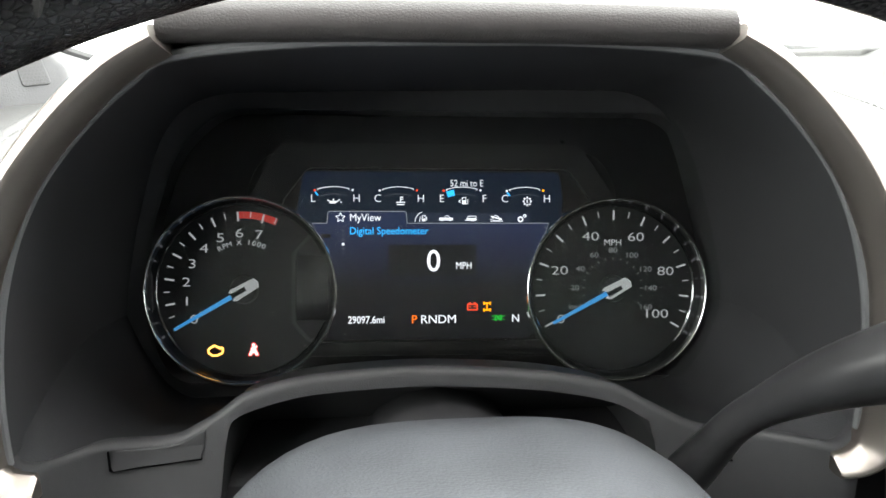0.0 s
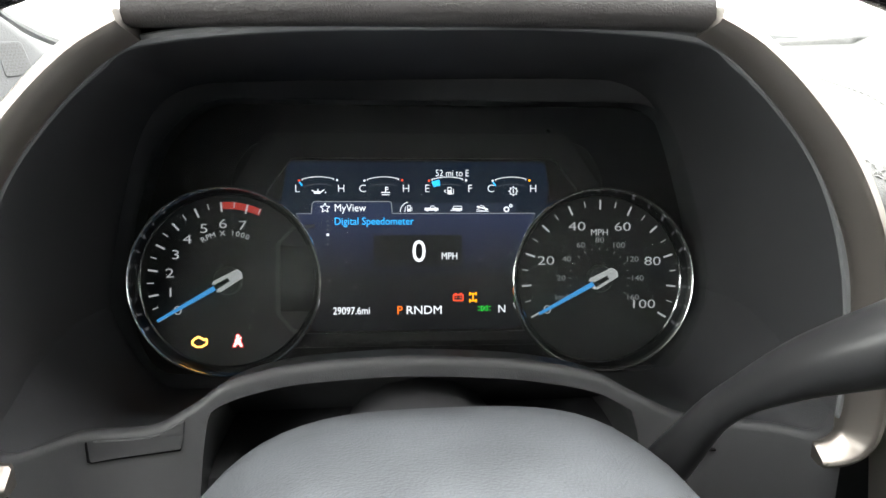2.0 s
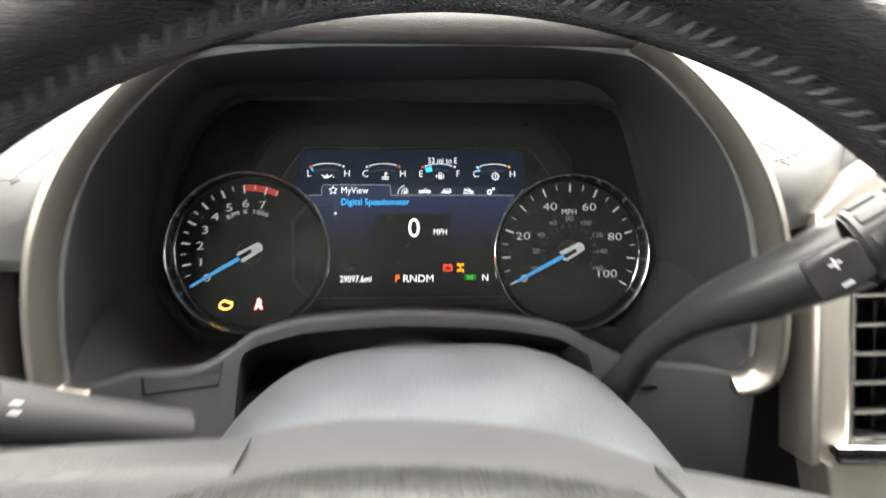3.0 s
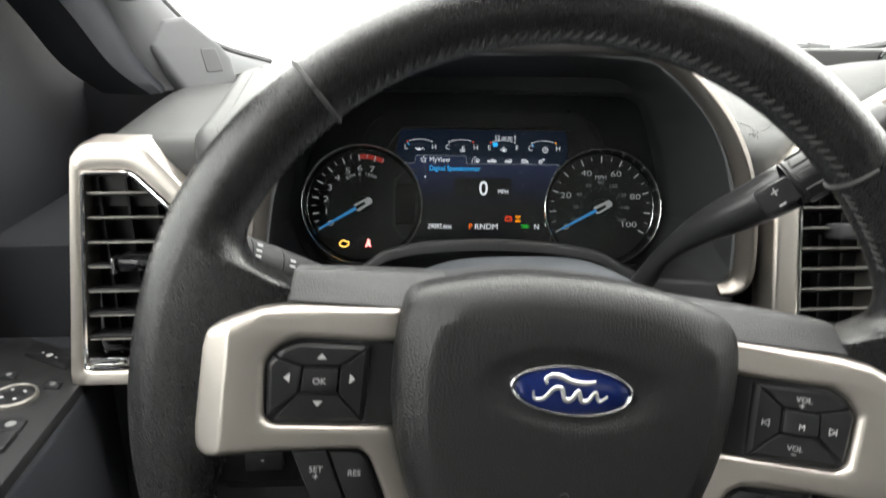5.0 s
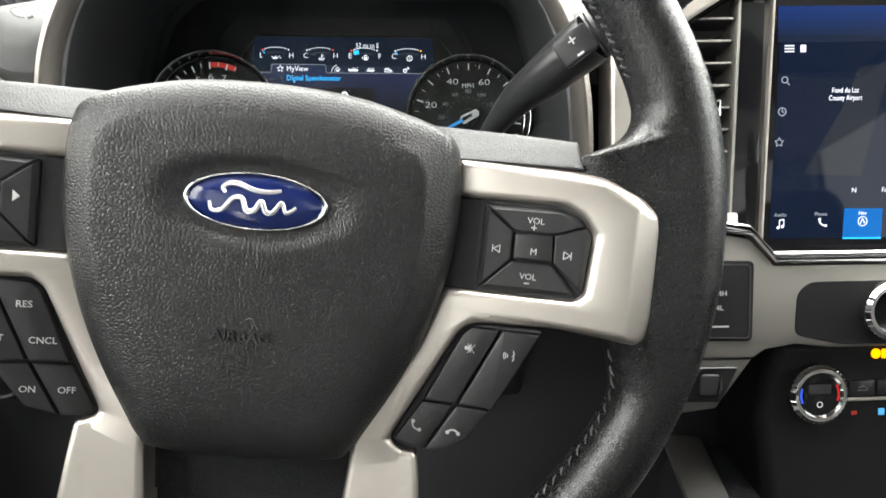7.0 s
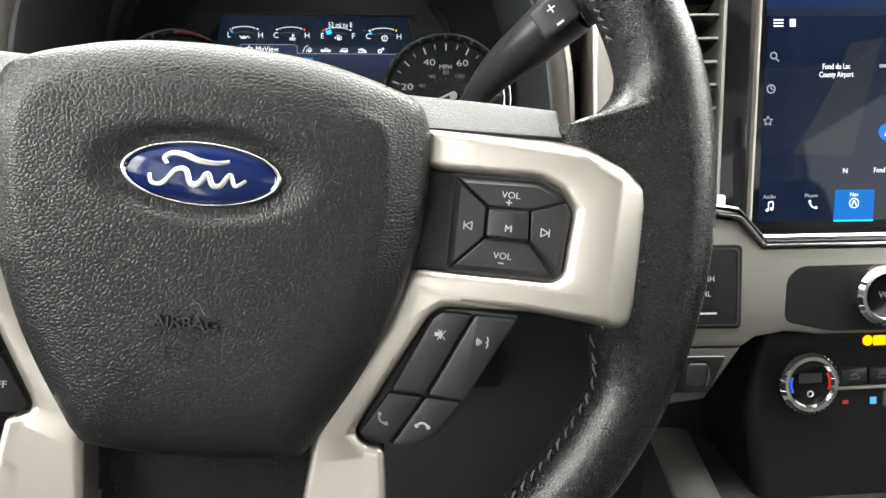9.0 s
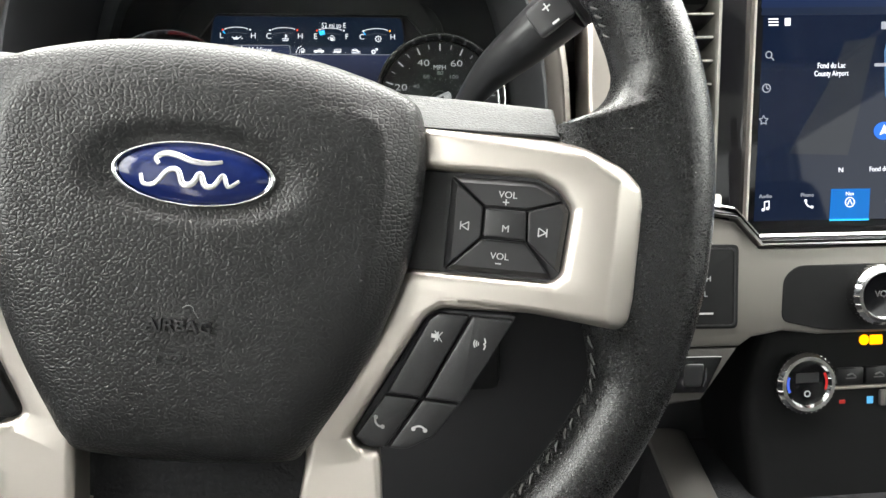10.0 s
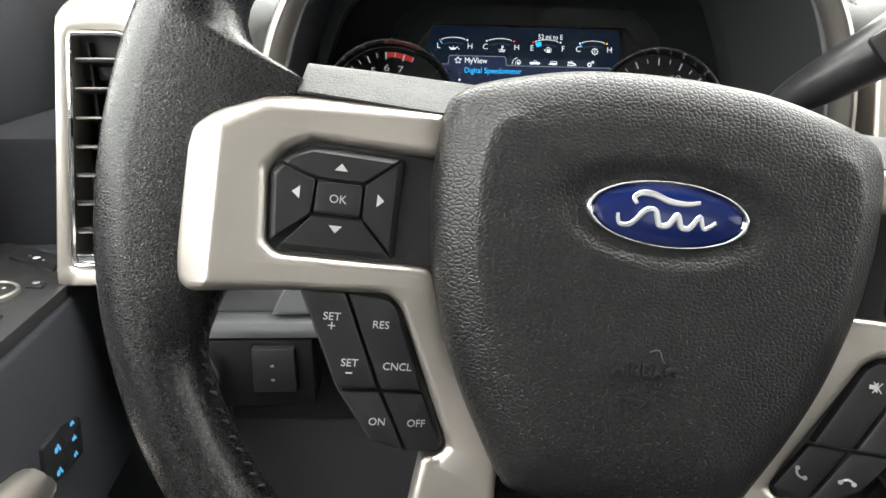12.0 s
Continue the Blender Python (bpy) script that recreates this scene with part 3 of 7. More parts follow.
    for name, pts in quads.items():
        high = 0.0022 if "upper" in name else 0.0010
        low[name] = part(name, prism(rounded(side(inset(pts, 0.0005), s), 0.0011, 3), -0.009, high, 0.0011, 2, spoke_lift), BUTTON, block)
    tops = {"outer_upper_key": 0.0025, "inner_upper_key": 0.0025, "inner_lower_key": 0.0013, "outer_lower_key": 0.0013}
    if s < 0:
        prints = [("SET", -0.1110, -0.0382, "outer_upper_key"), ("+", -0.1108, -0.0416, "outer_upper_key"), ("SET", -0.1032, -0.0545, "outer_upper_key"), ("RES", -0.0937, -0.0402, "inner_upper_key"), ("CNCL", -0.0862, -0.0552, "inner_upper_key"), ("ON", -0.0912, -0.0762, "outer_lower_key"), ("OFF", -0.0768, -0.0765, "inner_lower_key")]
        for text, x, y, name in prints:
            mark(words(text, 0.0027 if text != "+" else 0.0036, x, y, 0), x, y, low[name], tops[name])
        mark(bar((-0.1043, -0.0582), (-0.1019, -0.0582), 0.0005), -0.103, -0.0582, low["outer_upper_key"], tops["outer_upper_key"])
    else:
        x, y = 0.0915, -0.0430
        bm = flat([(x - 0.0022, y - 0.0008), (x - 0.0008, y - 0.0008), (x + 0.0006, y - 0.002), (x + 0.0006, y + 0.002), (x - 0.0008, y + 0.0008), (x - 0.0022, y + 0.0008)])
        bar((x - 0.001, y - 0.0022), (x + 0.002, y + 0.0018), 0.0004, bm=bm)
        bar((x - 0.001, y + 0.002), (x + 0.002, y - 0.002), 0.0004, bm=bm)
        mark(bm, x, y, low["inner_upper_key"], tops["inner_upper_key"])
        x, y = 0.1085, -0.0440
        bm = bmesh.new()
        for r in (0.001, 0.0018, 0.0026):
            arc_band((x, y), r, r + 0.0004, 150, 215, bm=bm, n=6)
        for p, q in (((x + 0.001, y + 0.0024), (x + 0.0016, y + 0.0006)), ((x + 0.0016, y + 0.0006), (x + 0.0008, y)), ((x + 0.0008, y), (x + 0.0016, y - 0.0006)), ((x + 0.0016, y - 0.0006), (x + 0.001, y - 0.0022))):
            bar(p, q, 0.0005, bm=bm)
        mark(bm, x, y, low["outer_upper_key"], tops["outer_upper_key"])
        for x, y, a0, name in ((0.0718, -0.0805, 150, "inner_lower_key"), (0.0880, -0.0808, 20, "outer_lower_key")):
            c0 = (x + 0.0016 * math.cos(radians(a0 + 70)) * -1, y - 0.0016 * math.sin(radians(a0 + 70)))
            bm = arc_band(c0, 0.0022, 0.0030, a0, a0 + 140, n=8)
            for a in (a0 + 8, a0 + 132):
                disc((c0[0] + 0.0026 * math.cos(radians(a)), c0[1] + 0.0026 * math.sin(radians(a))), 0.0009, bm=bm, n=8)
            mark(bm, x, y, low[name], tops[name])


def steering_wheel():
    wheel = thing("steering_wheel", "black leather steering wheel with satin nickel spokes, turned slightly clockwise", "steering wheel", WHEEL)
    rim_section(44, 134, 40, RIM_LEATHER, wheel, "upper_rim", "smooth black leather upper rim")
    rim_section(134.6, 232, 260, RIM_LEATHER, wheel, "side_rim", "perforated-look black leather grip")
    rim_section(232.6, 307.4, 30, RIM_LEATHER, wheel, "lower_rim", "black leather lower rim")
    rim_section(-52, 43.4, 260, RIM_LEATHER, wheel, "side_rim", "perforated-look black leather grip")
    for a in (43.7, 134.3):
        ring = [Vector(((0.184 + 0.0166 * math.cos(t)) * math.cos(radians(a)), (0.184 + 0.0166 * math.cos(t)) * math.sin(radians(a)), 0.0184 * math.sin(t) - 0.004)) for t in [2 * math.pi * j / 28 for j in range(28)]]
        part("rim_seam", sweep(ring, 0.0011, 6, True, (math.cos(radians(a)), math.sin(radians(a)), 0.1)), DARK_THREAD, wheel, "seam of the leather rim")
    stitch_row(45, 133, 52, wheel, True)
    stitch_row(28, 43, 11, wheel)
    stitch_row(136, 151, 11, wheel)
    stitch_row(-50, -14, 19, wheel)
    stitch_row(194, 232, 20, wheel)
    part("airbag_cover", airbag_cover(), COVER_LEATHER, wheel, "grained black airbag cover")
    body = [(p.x * 0.97, p.y * 0.97) for p in airbag_outline()]
    part("hub_shell", prism(body, -0.055, -0.004, 0.012, 3), BLACK_SOFT, wheel, "black hub shell")
    for s in (-1, 1):
        wheel_spoke(wheel, s)
    part("lower_spoke_infill", prism([(-0.046, -0.085), (0.046, -0.085), (0.046, -0.135), (-0.046, -0.135)], -0.04, -0.020, 0.003, 2), CARPET, wheel, "black lower spoke infill")
    for s in (-1, 1):
        leg = [(0.0425, -0.124), (0.0775, -0.124), (0.0785, -0.138), (0.0720, -0.156), (0.060, -0.166), (0.040, -0.172)]
        part("lower_spoke", prism(side(leg, s), -0.018, 0.0015, 0.002, 2, spoke_lift), SATIN, wheel, "satin lower spoke")
    # emblem: a chrome-rimmed blue oval with a pale flourish
    cx, cy, z = -0.0008, 0.011, 0.0188
    emblem = part("emblem", lathe([(1.0, -0.004), (1.0, 0.0006), (0.985, 0.0014), (0.96, 0.0017), (0.93, 0.0014), (0.92, 0.0006), (0.5, 0.0004), (0, 0.0004)], 72), CHROME, wheel, "chrome oval emblem rim", Matrix.Translation((cx, cy, z)) @ Matrix.Diagonal((0.0285, 0.0115, 1, 1)))
    field = lathe([(1.0, 0.0), (0.9, 0.0009), (0.7, 0.0015), (0.4, 0.0019), (0, 0.002)], 64)
    oval = part("emblem_field", field, BLUE_ENAMEL, wheel, "blue enamel oval", Matrix.Translation((cx, cy, z + 0.0005)) @ Matrix.Diagonal((0.0262, 0.0099, 1, 1)))
    ribbons = [
        ([(-0.0118, 0.0026), (-0.0128, 0.0046), (-0.0100, 0.0064), (-0.0060, 0.0062), (-0.0010, 0.0046), (0.0050, 0.0042), (0.0098, 0.0052)], 0.0011),
        ([(-0.0178, -0.0012), (-0.0168, -0.0046), (-0.0128, -0.0042), (-0.0086, 0.0006), (-0.0052, 0.0008), (-0.0034, -0.0036), (-0.0002, -0.0034), (0.0024, 0.0002), (0.0042, -0.0036), (0.0072, -0.0036), (0.0102, 0.0004), (0.0122, -0.0034), (0.0160, -0.0010)], 0.00105),
    ]
    for pts, width in ribbons:
        path = smooth_path([(x, y, 0.0026 - 0.0008 * ((x / 0.024) ** 2 + (y / 0.010) ** 2)) for x, y in pts], 7)
        k = len(path)
        part("emblem_flourish", sweep(path, [width * (0.55 + 0.45 * math.sin(math.pi * (i + 0.5) / k)) for i in range(k)], 8, flat=0.45), SCRIPT, wheel, "raised silver flourish", Matrix.Translation((cx, cy, z)))
    part("embossed_word", words("AIRBAG", 0.0040, -0.002, -0.0425, 0.0222, extrude=0.0007, stretch=1.15, bold=0.0001), LEVER, wheel, "embossed word on the cover")
    bm = bmesh.new()
    for p, q in (((-0.0085, -0.0515), (-0.0095, -0.0570)), ((-0.0080, -0.0525), (0.0000, -0.0535)), ((0.0000, -0.0535), (-0.0025, -0.0560)), ((-0.0025, -0.0560), (-0.0060, -0.0555))):
        bar(p, q, 0.0006, 0.0218, 0.0006, bm)
    part("embossed_mark", bm, LEVER, wheel)
    return wheel


def stray_hair():
    """A pale hair that lies on the cover above the embossed word."""
    path = smooth_path([(-0.0012, -0.0362, 0.0217), (0.0004, -0.0352, 0.0221), (0.0022, -0.0355, 0.0220), (0.0030, -0.0374, 0.0218), (0.0044, -0.0396, 0.0216)], 5)
    bm = sweep(path, 0.00012, 5)
    bm.transform(WHEEL)
    solid("hair", bm, DIM_INK, "thin pale hair lying on the airbag cover", "hair")



steering_wheel()
stray_hair()

# ---- the instrument cluster ----
CLUSTER = pose(0.0287, 0.4202, 0.659, 73) @ pose(0, 0, 0, 0, 0, -1.2)
TACHO, SPEEDO = (-0.118, -0.0005), (0.1126, -0.0012)


def polar(c, r, a):
    return (c[0] + r * math.cos(radians(a)), c[1] + r * math.sin(radians(a)))


def gauge_ring(parent, c):
    """The chrome ring: a thin bright front edge and a dark mirror wall inside."""
    part("chrome_ring", lathe([(0.0552, 0.0066), (0.0554, 0.0094), (0.0557, 0.0104), (0.0561, 0.0110), (0.0565, 0.0112), (0.0570, 0.0109), (0.0574, 0.0101), (0.0577, 0.0088), (0.0577, -0.008)], 128, center=c), RING_CHROME, parent, "polished chrome gauge ring")
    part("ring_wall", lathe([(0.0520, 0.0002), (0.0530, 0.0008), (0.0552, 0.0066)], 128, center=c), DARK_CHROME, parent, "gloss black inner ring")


def dial(parent, c):
    part("dial_face", lathe([(0.0, 0.0), (0.0535, 0.0), (0.0535, -0.004), (0.0, -0.004)], 96, center=c), DIAL, parent, "black dial face")


def needle(parent, c, angle, length):
    d = Vector((math.cos(radians(angle)), math.sin(radians(angle))))
    n = Vector((-d.y, d.x))
    o = Vector(c)
    tip, root = o + d * length, o + d * 0.006
    pts = [tuple(root - n * 0.0015), tuple(tip - n * 0.0008), tuple(tip + n * 0.0008), tuple(root + n * 0.0015)]
    part("needle", prism(pts, 0.0050, 0.0062, 0.0004, 1), NEEDLE, parent, "blue pointer needle")
    cap = [tuple(o + d * (a * 0.95) + n * (b * 0.9)) for a, b in ((-0.0095, -0.0034), (-0.0108, 0.0), (-0.0095, 0.0034), (0.0060, 0.0042), (0.0080, 0.0030), (0.0040, 0.0), (0.0080, -0.0030), (0.0060, -0.0042))]
    part("hub_cap", prism(cap, 0.003, 0.0105, 0.0018, 3), HUB_LIT, parent, "lit white needle cap")
    slot = [tuple(o + d * a + n * b) for a, b in ((-0.0030, -0.0013), (0.0066, -0.0016), (0.0066, 0.0016), (-0.0030, 0.0013))]
    part("hub_slot", prism(slot, 0.0095, 0.0109, 0.0003, 1), BLACK, parent, "black slot in the cap")
    part("hub_base", lathe([(0.0, 0.0040), (0.0078, 0.0036), (0.0090, 0.0)], 40, center=c), BLACK, parent, "round black needle hub")


def tick_mark(parent, c, a, r0, r1, w, mat=PRINT, name="tick_mark"):
    part(name, bar(polar(c, r0, a), polar(c, r1, a), w, 0.0003), mat, parent)


def tachometer(cluster):
    c = TACHO
    dial(cluster, c)
    face = part("tachometer", lathe([(0.0, 0.0002), (0.0532, 0.0002)], 96, center=c), DIAL, cluster, "round rev counter reading zero")
    gauge_ring(face, c)
    for k in range(8):
        a = 210.3 - 19.3 * k
        tick_mark(face, c, a, 0.0422, 0.0480, 0.0011)
        x, y = polar(c, 0.0350, a)
        part("numeral", words(str(k), 0.0055, x, y, 0.0003, stretch=1.42, bold=-0.00006), PRINT, face)
        tick_mark(face, c, a - 9.65, 0.0445, 0.0482, 0.0006)
    part("red_band", arc_band(c, 0.0438, 0.0480, 64.5, 93.5, 0.0002, 14), RED_ZONE, face, "red limit band")
    bm = bmesh.new()
    text = "RPM X 1000"
    for i, ch in enumerate(text):
        a = 93 + (len(text) - 1) * 3.0 - 6.0 * i
        if ch != " ":
            x, y = polar(c, 0.0292, a)
            merge(bm, words(ch, 0.0031, x, y, 0.0003, turn=a - 90, stretch=1.1))
    part("dial_words", bm, PRINT, face)
    needle(face, c, 210, 0.047)
    pane = [(-0.0655, 0.0325), (-0.0780, 0.0325), (-0.0880, 0.0215), (-0.0885, -0.0205), (-0.0790, -0.0320), (-0.0700, -0.0320)]
    bm = bmesh.new()
    for p, q in zip(pane, pane[1:]):
        bar(p, q, 0.0022, 0.0003, bm=bm)
    part("window_outline", bm, BUTTON_EDGE, face, "faint outline of an unlit lamp window")
    part("unlit_window", flat([(-0.0660, 0.0205), (-0.0860, 0.0205), (-0.0865, -0.0195), (-0.0680, -0.0195)], 0.0003), PIANO, face, "unlit lamp window")
    # lit tell-tales
    ex, ey = -0.1355, -0.0376
    bm = bmesh.new()
    shape = [(-0.0042, -0.0018), (-0.0030, -0.0018), (-0.0022, -0.0030), (0.0018, -0.0030), (0.0026, -0.0020), (0.0036, -0.0020), (0.0044, -0.0010), (0.0044, 0.0018), (0.0034, 0.0018), (0.0024, 0.0010), (0.0020, 0.0022), (0.0004, 0.0022), (0.0004, 0.0030), (-0.0014, 0.0030), (-0.0014, 0.0022), (-0.0028, 0.0022), (-0.0034, 0.0010), (-0.0042, 0.0010)]
    for p, q in zip(shape, shape[1:] + shape[:1]):
        bar((ex + p[0], ey + p[1]), (ex + q[0], ey + q[1]), 0.0008, 0.0004, bm=bm)
    halo = bmesh.new()
    for p, q in zip(shape, shape[1:] + shape[:1]):
        bar((ex + p[0], ey + p[1]), (ex + q[0], ey + q[1]), 0.0014, 0.0002, bm=halo)
    part("lamp_glow", halo, glow("amber glow", (1.0, 0.20, 0.0), 0.9), face)
    part("engine_lamp", bm, YELLOW_LIT, face, "lit amber engine outline lamp")
    bx, by = -0.1125, -0.0374
    body = [(-0.0028, -0.0034), (-0.0014, -0.0034), (-0.0010, -0.0022), (0.0, -0.0017), (0.0010, -0.0022), (0.0014, -0.0034), (0.0028, -0.0034), (0.0026, -0.0022), (0.0018, -0.0010), (0.0014, 0.0012), (0.0006, 0.0018), (-0.0006, 0.0018), (-0.0014, 0.0012), (-0.0018, -0.0010), (-0.0026, -0.0022)]
    for name, grow, z, mat, label in (("lamp_glow", 0.0006, 0.0002, glow("red glow", (0.62, 0.01, 0.012), 0.9), ""), ("belt_lamp", 0.0, 0.0005, glow("belt lamp", (1.0, 0.45, 0.42), 2.2), "lit red belt warning lamp")):
        bm = flat([(bx + x, by + y) for x, y in inset(body, -grow)], z)
        disc((bx, by + 0.0030), 0.0010 + grow, z, 14, bm)
        bar((bx + 0.0008, by + 0.0010), (bx + 0.0021, by + 0.0024), 0.0008 + 2 * grow, z, bm=bm)
        part(name, bm, mat, face, label)
    part("belt_band", bar((bx - 0.0012, by - 0.0012), (bx + 0.0012, by + 0.0012), 0.0004, 0.0009), BLACK, face)


def speedometer(cluster):
    c = SPEEDO
    dial(cluster, c)
    face = part("speedometer", lathe([(0.0, 0.0002), (0.0532, 0.0002)], 96, center=c), DIAL, cluster, "round speedometer reading zero")
    gauge_ring(face, c)
    for k in range(21):
        a = 208.8 - 11.94 * k
        if k % 2 == 0:
            tick_mark(face, c, a, 0.0437, 0.0498, 0.0011)
        else:
            tick_mark(face, c, a, 0.0458, 0.0497, 0.0006)
        if k % 4 == 0:
            text = str(k * 5)
            r = 0.0362 if len(text) < 3 else 0.0325
            x, y = polar(c, 0.0385 if text == "0" else r, a + (0 if k else 1))
            part("numeral", words(text, 0.0055, x, y, 0.0003, stretch=1.42, bold=-0.00006), PRINT, face)
    for k in range(17):
        a = 208 - 238.5 / 161 * 10 * k
        tick_mark(face, c, a, 0.0180 if k % 2 == 0 else 0.0185, 0.0198, 0.0005, PRINT_DIM, "inner_mark")
        if k % 2 == 0 and k:
            x, y = polar(c, 0.0245, a)
            part("inner_numeral", words(str(k * 10), 0.0034, x, y, 0.0003, stretch=1.2), PRINT_DIM, face)
    part("unit_words", words("MPH", 0.0040, c[0], 0.0282, 0.0003), PRINT, face)
    part("unit_words", words("km/h", 0.0034, c[0] - 0.0235, -0.0125, 0.0003), PRINT_DIM, face)
    needle(face, c, 208.2, 0.0450)


def small_gauge(screen, x, low, high, fill, mat_low, mat_high, needle_at=None):
    z = 0.0006
    part("gauge_letter", words(low, 0.0048, x - 0.0144, 0.0563, z, bold=-0.00009), WHITE_LIT, screen)
    part("gauge_letter", words(high, 0.0048, x + 0.0128, 0.0563, z, bold=-0.00009), WHITE_LIT, screen)
    c = (x - 0.0011, 0.0300)
    part("gauge_arc", arc_band(c, 0.0333, 0.0337, 74, 108, z), WHITE_LIT, screen)
    for a in (74, 108):
        part("gauge_tick", bar(polar(c, 0.0326, a), polar(c, 0.0336, a), 0.0004, z), WHITE_LIT, screen)
    part("gauge_arc", arc_band(c, 0.0288, 0.0291, 73, 109, z), LCD_EDGE, screen)
    part("gauge_dot", disc(polar(c, 0.0334, 111.3), 0.0007, z), mat_low, screen)
    part("gauge_dot", disc(polar(c, 0.0334, 70), 0.0007, z), mat_high, screen)
    if fill == "bar":
        part("gauge_level", bar(polar(c, 0.0297, 110), polar(c, 0.0325, 111.5), 0.0009, z), BLUE_LIT, screen)
    elif fill == "block":
        part("gauge_level", arc_band(c, 0.0285, 0.0322, 100, 109, z, 4), BLUE_LIT, screen)


def icon_bar(screen, items, mat, name, z=0.0006):
    """A small pictogram put together from strokes."""
    bm = bmesh.new()
    for item in items:
        if item[0] == "l":
            bar(item[1], item[2], item[3], z, bm=bm)
        elif item[0] == "d":
            disc(item[1], item[2], z, 12, bm)
        elif item[0] == "r":
            arc_band(item[1], item[2], item[3], item[4], item[5], z, 14, bm)
    part(name, bm, mat, screen)


def display(cluster):
    z = 0.0006
    outline = rounded([(-0.0830, 0.0735), (0.0800, 0.0735), (0.0830, 0.0560), (0.0760, 0.0100), (0.0620, -0.0330), (-0.0680, -0.0330), (-0.0800, 0.0100), (-0.0890, 0.0400), (-0.0860, 0.0560)], 0.004, 4)
    screen = part("display", prism(outline, -0.002, 0.0), LCD, cluster, "lit colour display between the gauges", Matrix.Translation((0, 0, -0.008)))
    part("display_band", flat(rounded([(-0.0825, 0.0728), (0.0790, 0.0728), (0.0815, 0.0560), (0.0790, 0.0404), (-0.0880, 0.0404), (-0.0855, 0.0560)], 0.004, 4), 0.0002), LCD_TOP, screen)
    for i in range(14):
        t = (1 - i / 14) ** 1.2
        m = glow("display fade", (0.0060 + 0.013 * t, 0.0062 + 0.019 * t, 0.0075 + 0.055 * t), 0.62)
        top, low = 0.0404 - 0.0030 * i, 0.0404 - 0.0030 * (i + 1)
        left, right = (-0.0870 + 0.1 * (0.0404 - low), 0.0790 - 0.1 * (0.0404 - low))
        part("display_fade", flat([(left, top), (right, top), (right, low), (left, low)], 0.0002), m, screen)
    small_gauge(screen, -0.0625, "L", "H", "bar", RED_LIT, WHITE_LIT)
    small_gauge(screen, -0.0220, "C", "H", "", WHITE_LIT, RED_LIT)
    small_gauge(screen, 0.0185, "E", "F", "block", RED_LIT, WHITE_LIT)
    small_gauge(screen, 0.0590, "C", "H", "bar", WHITE_LIT, AMBER_LIT)
    part("range_words", words("52 mi to E", 0.0042, 0.0200, 0.0660, z, stretch=0.84, bold=-0.00005), WHITE_LIT, screen)
    x, y = -0.0636, 0.0545
    icon_bar(screen, [("l", (x - 0.003, y - 0.0008), (x + 0.001, y - 0.0008), 0.0016), ("l", (x + 0.001, y - 0.0008), (x + 0.0035, y + 0.001), 0.0006), ("l", (x - 0.003, y), (x - 0.0044, y + 0.0006), 0.0006), ("l", (x - 0.0005, y), (x - 0.0005, y + 0.0014), 0.0006), ("d", (x + 0.0042, y - 0.0008), 0.0005)], WHITE_LIT, "oil_icon")
    x = -0.0220
    icon_bar(screen, [("l", (x, y - 0.001), (x, y + 0.0028), 0.0006), ("l", (x, y + 0.0024), (x + 0.0016, y + 0.0024), 0.0005), ("l", (x, y + 0.0012), (x + 0.0016, y + 0.0012), 0.0005), ("l", (x - 0.0028, y - 0.0008), (x + 0.0028, y - 0.0008), 0.0006), ("l", (x - 0.0024, y - 0.0022), (x + 0.0024, y - 0.0022), 0.0006)], WHITE_LIT, "coolant_icon")
    x = 0.0185
    icon_bar(screen, [("l", (x - 0.0002, y - 0.002), (x - 0.0002, y + 0.0006), 0.0026), ("l", (x - 0.0013, y), (x - 0.0013, y + 0.0024), 0.0004), ("l", (x + 0.0009, y), (x + 0.0009, y + 0.0024), 0.0004), ("l", (x - 0.0015, y + 0.0023), (x + 0.0011, y + 0.0023), 0.0004), ("l", (x + 0.0022, y - 0.0016), (x + 0.0022, y + 0.0014), 0.0004), ("l", (x + 0.0011, y - 0.0016), (x + 0.0022, y - 0.0016), 0.0004), ("l", (x - 0.0036, y), (x - 0.0024, y + 0.0009), 0.0005), ("l", (x - 0.0036, y), (x - 0.0024, y - 0.0009), 0.0005)], WHITE_LIT, "fuel_icon")
    x = 0.0590
    icon_bar(screen, [("r", (x, y), 0.0020, 0.0024, 0, 359), ("l", (x, y - 0.0011), (x, y + 0.0013), 0.0005)] + [("l", polar((x, y), 0.0024, a), polar((x, y), 0.0031, a), 0.0006) for a in range(0, 360, 45)], WHITE_LIT, "gear_icon")
    # tab bar
    part("tab_strip", flat(rounded([(-0.0178, 0.0410), (0.0610, 0.0410), (0.0610, 0.0472), (-0.0178, 0.0472)], 0.001, 2), 0.0003), LCD_TAB, screen)
    part("tab", flat(rounded([(-0.0680, 0.0400), (-0.0185, 0.0400), (-0.0185, 0.0478), (-0.0670, 0.0478)], 0.0015, 3), 0.0003), LCD_BLUE, screen)
    edge = [(-0.0860, 0.0405), (-0.0682, 0.0405), (-0.0678, 0.0468), (-0.0665, 0.0480), (-0.0195, 0.0480), (-0.0184, 0.0470), (-0.0180, 0.0405), (0.0745, 0.0405)]
    bm = bmesh.new()
    for p, q in zip(edge, edge[1:]):
        bar(p, q, 0.0004, z, bm=bm)
    part("tab_outline", bm, GREY_LIT, screen)
    star = [polar((-0.0598, 0.0440), 0.0031 if k % 2 == 0 else 0.0014, 90 + 36 * k) for k in range(10)]
    bm = bmesh.new()
    for p, q in zip(star, star[1:] + star[:1]):
        bar(p, q, 0.0005, z, bm=bm)
    part("star_icon", bm, WHITE_LIT, screen)
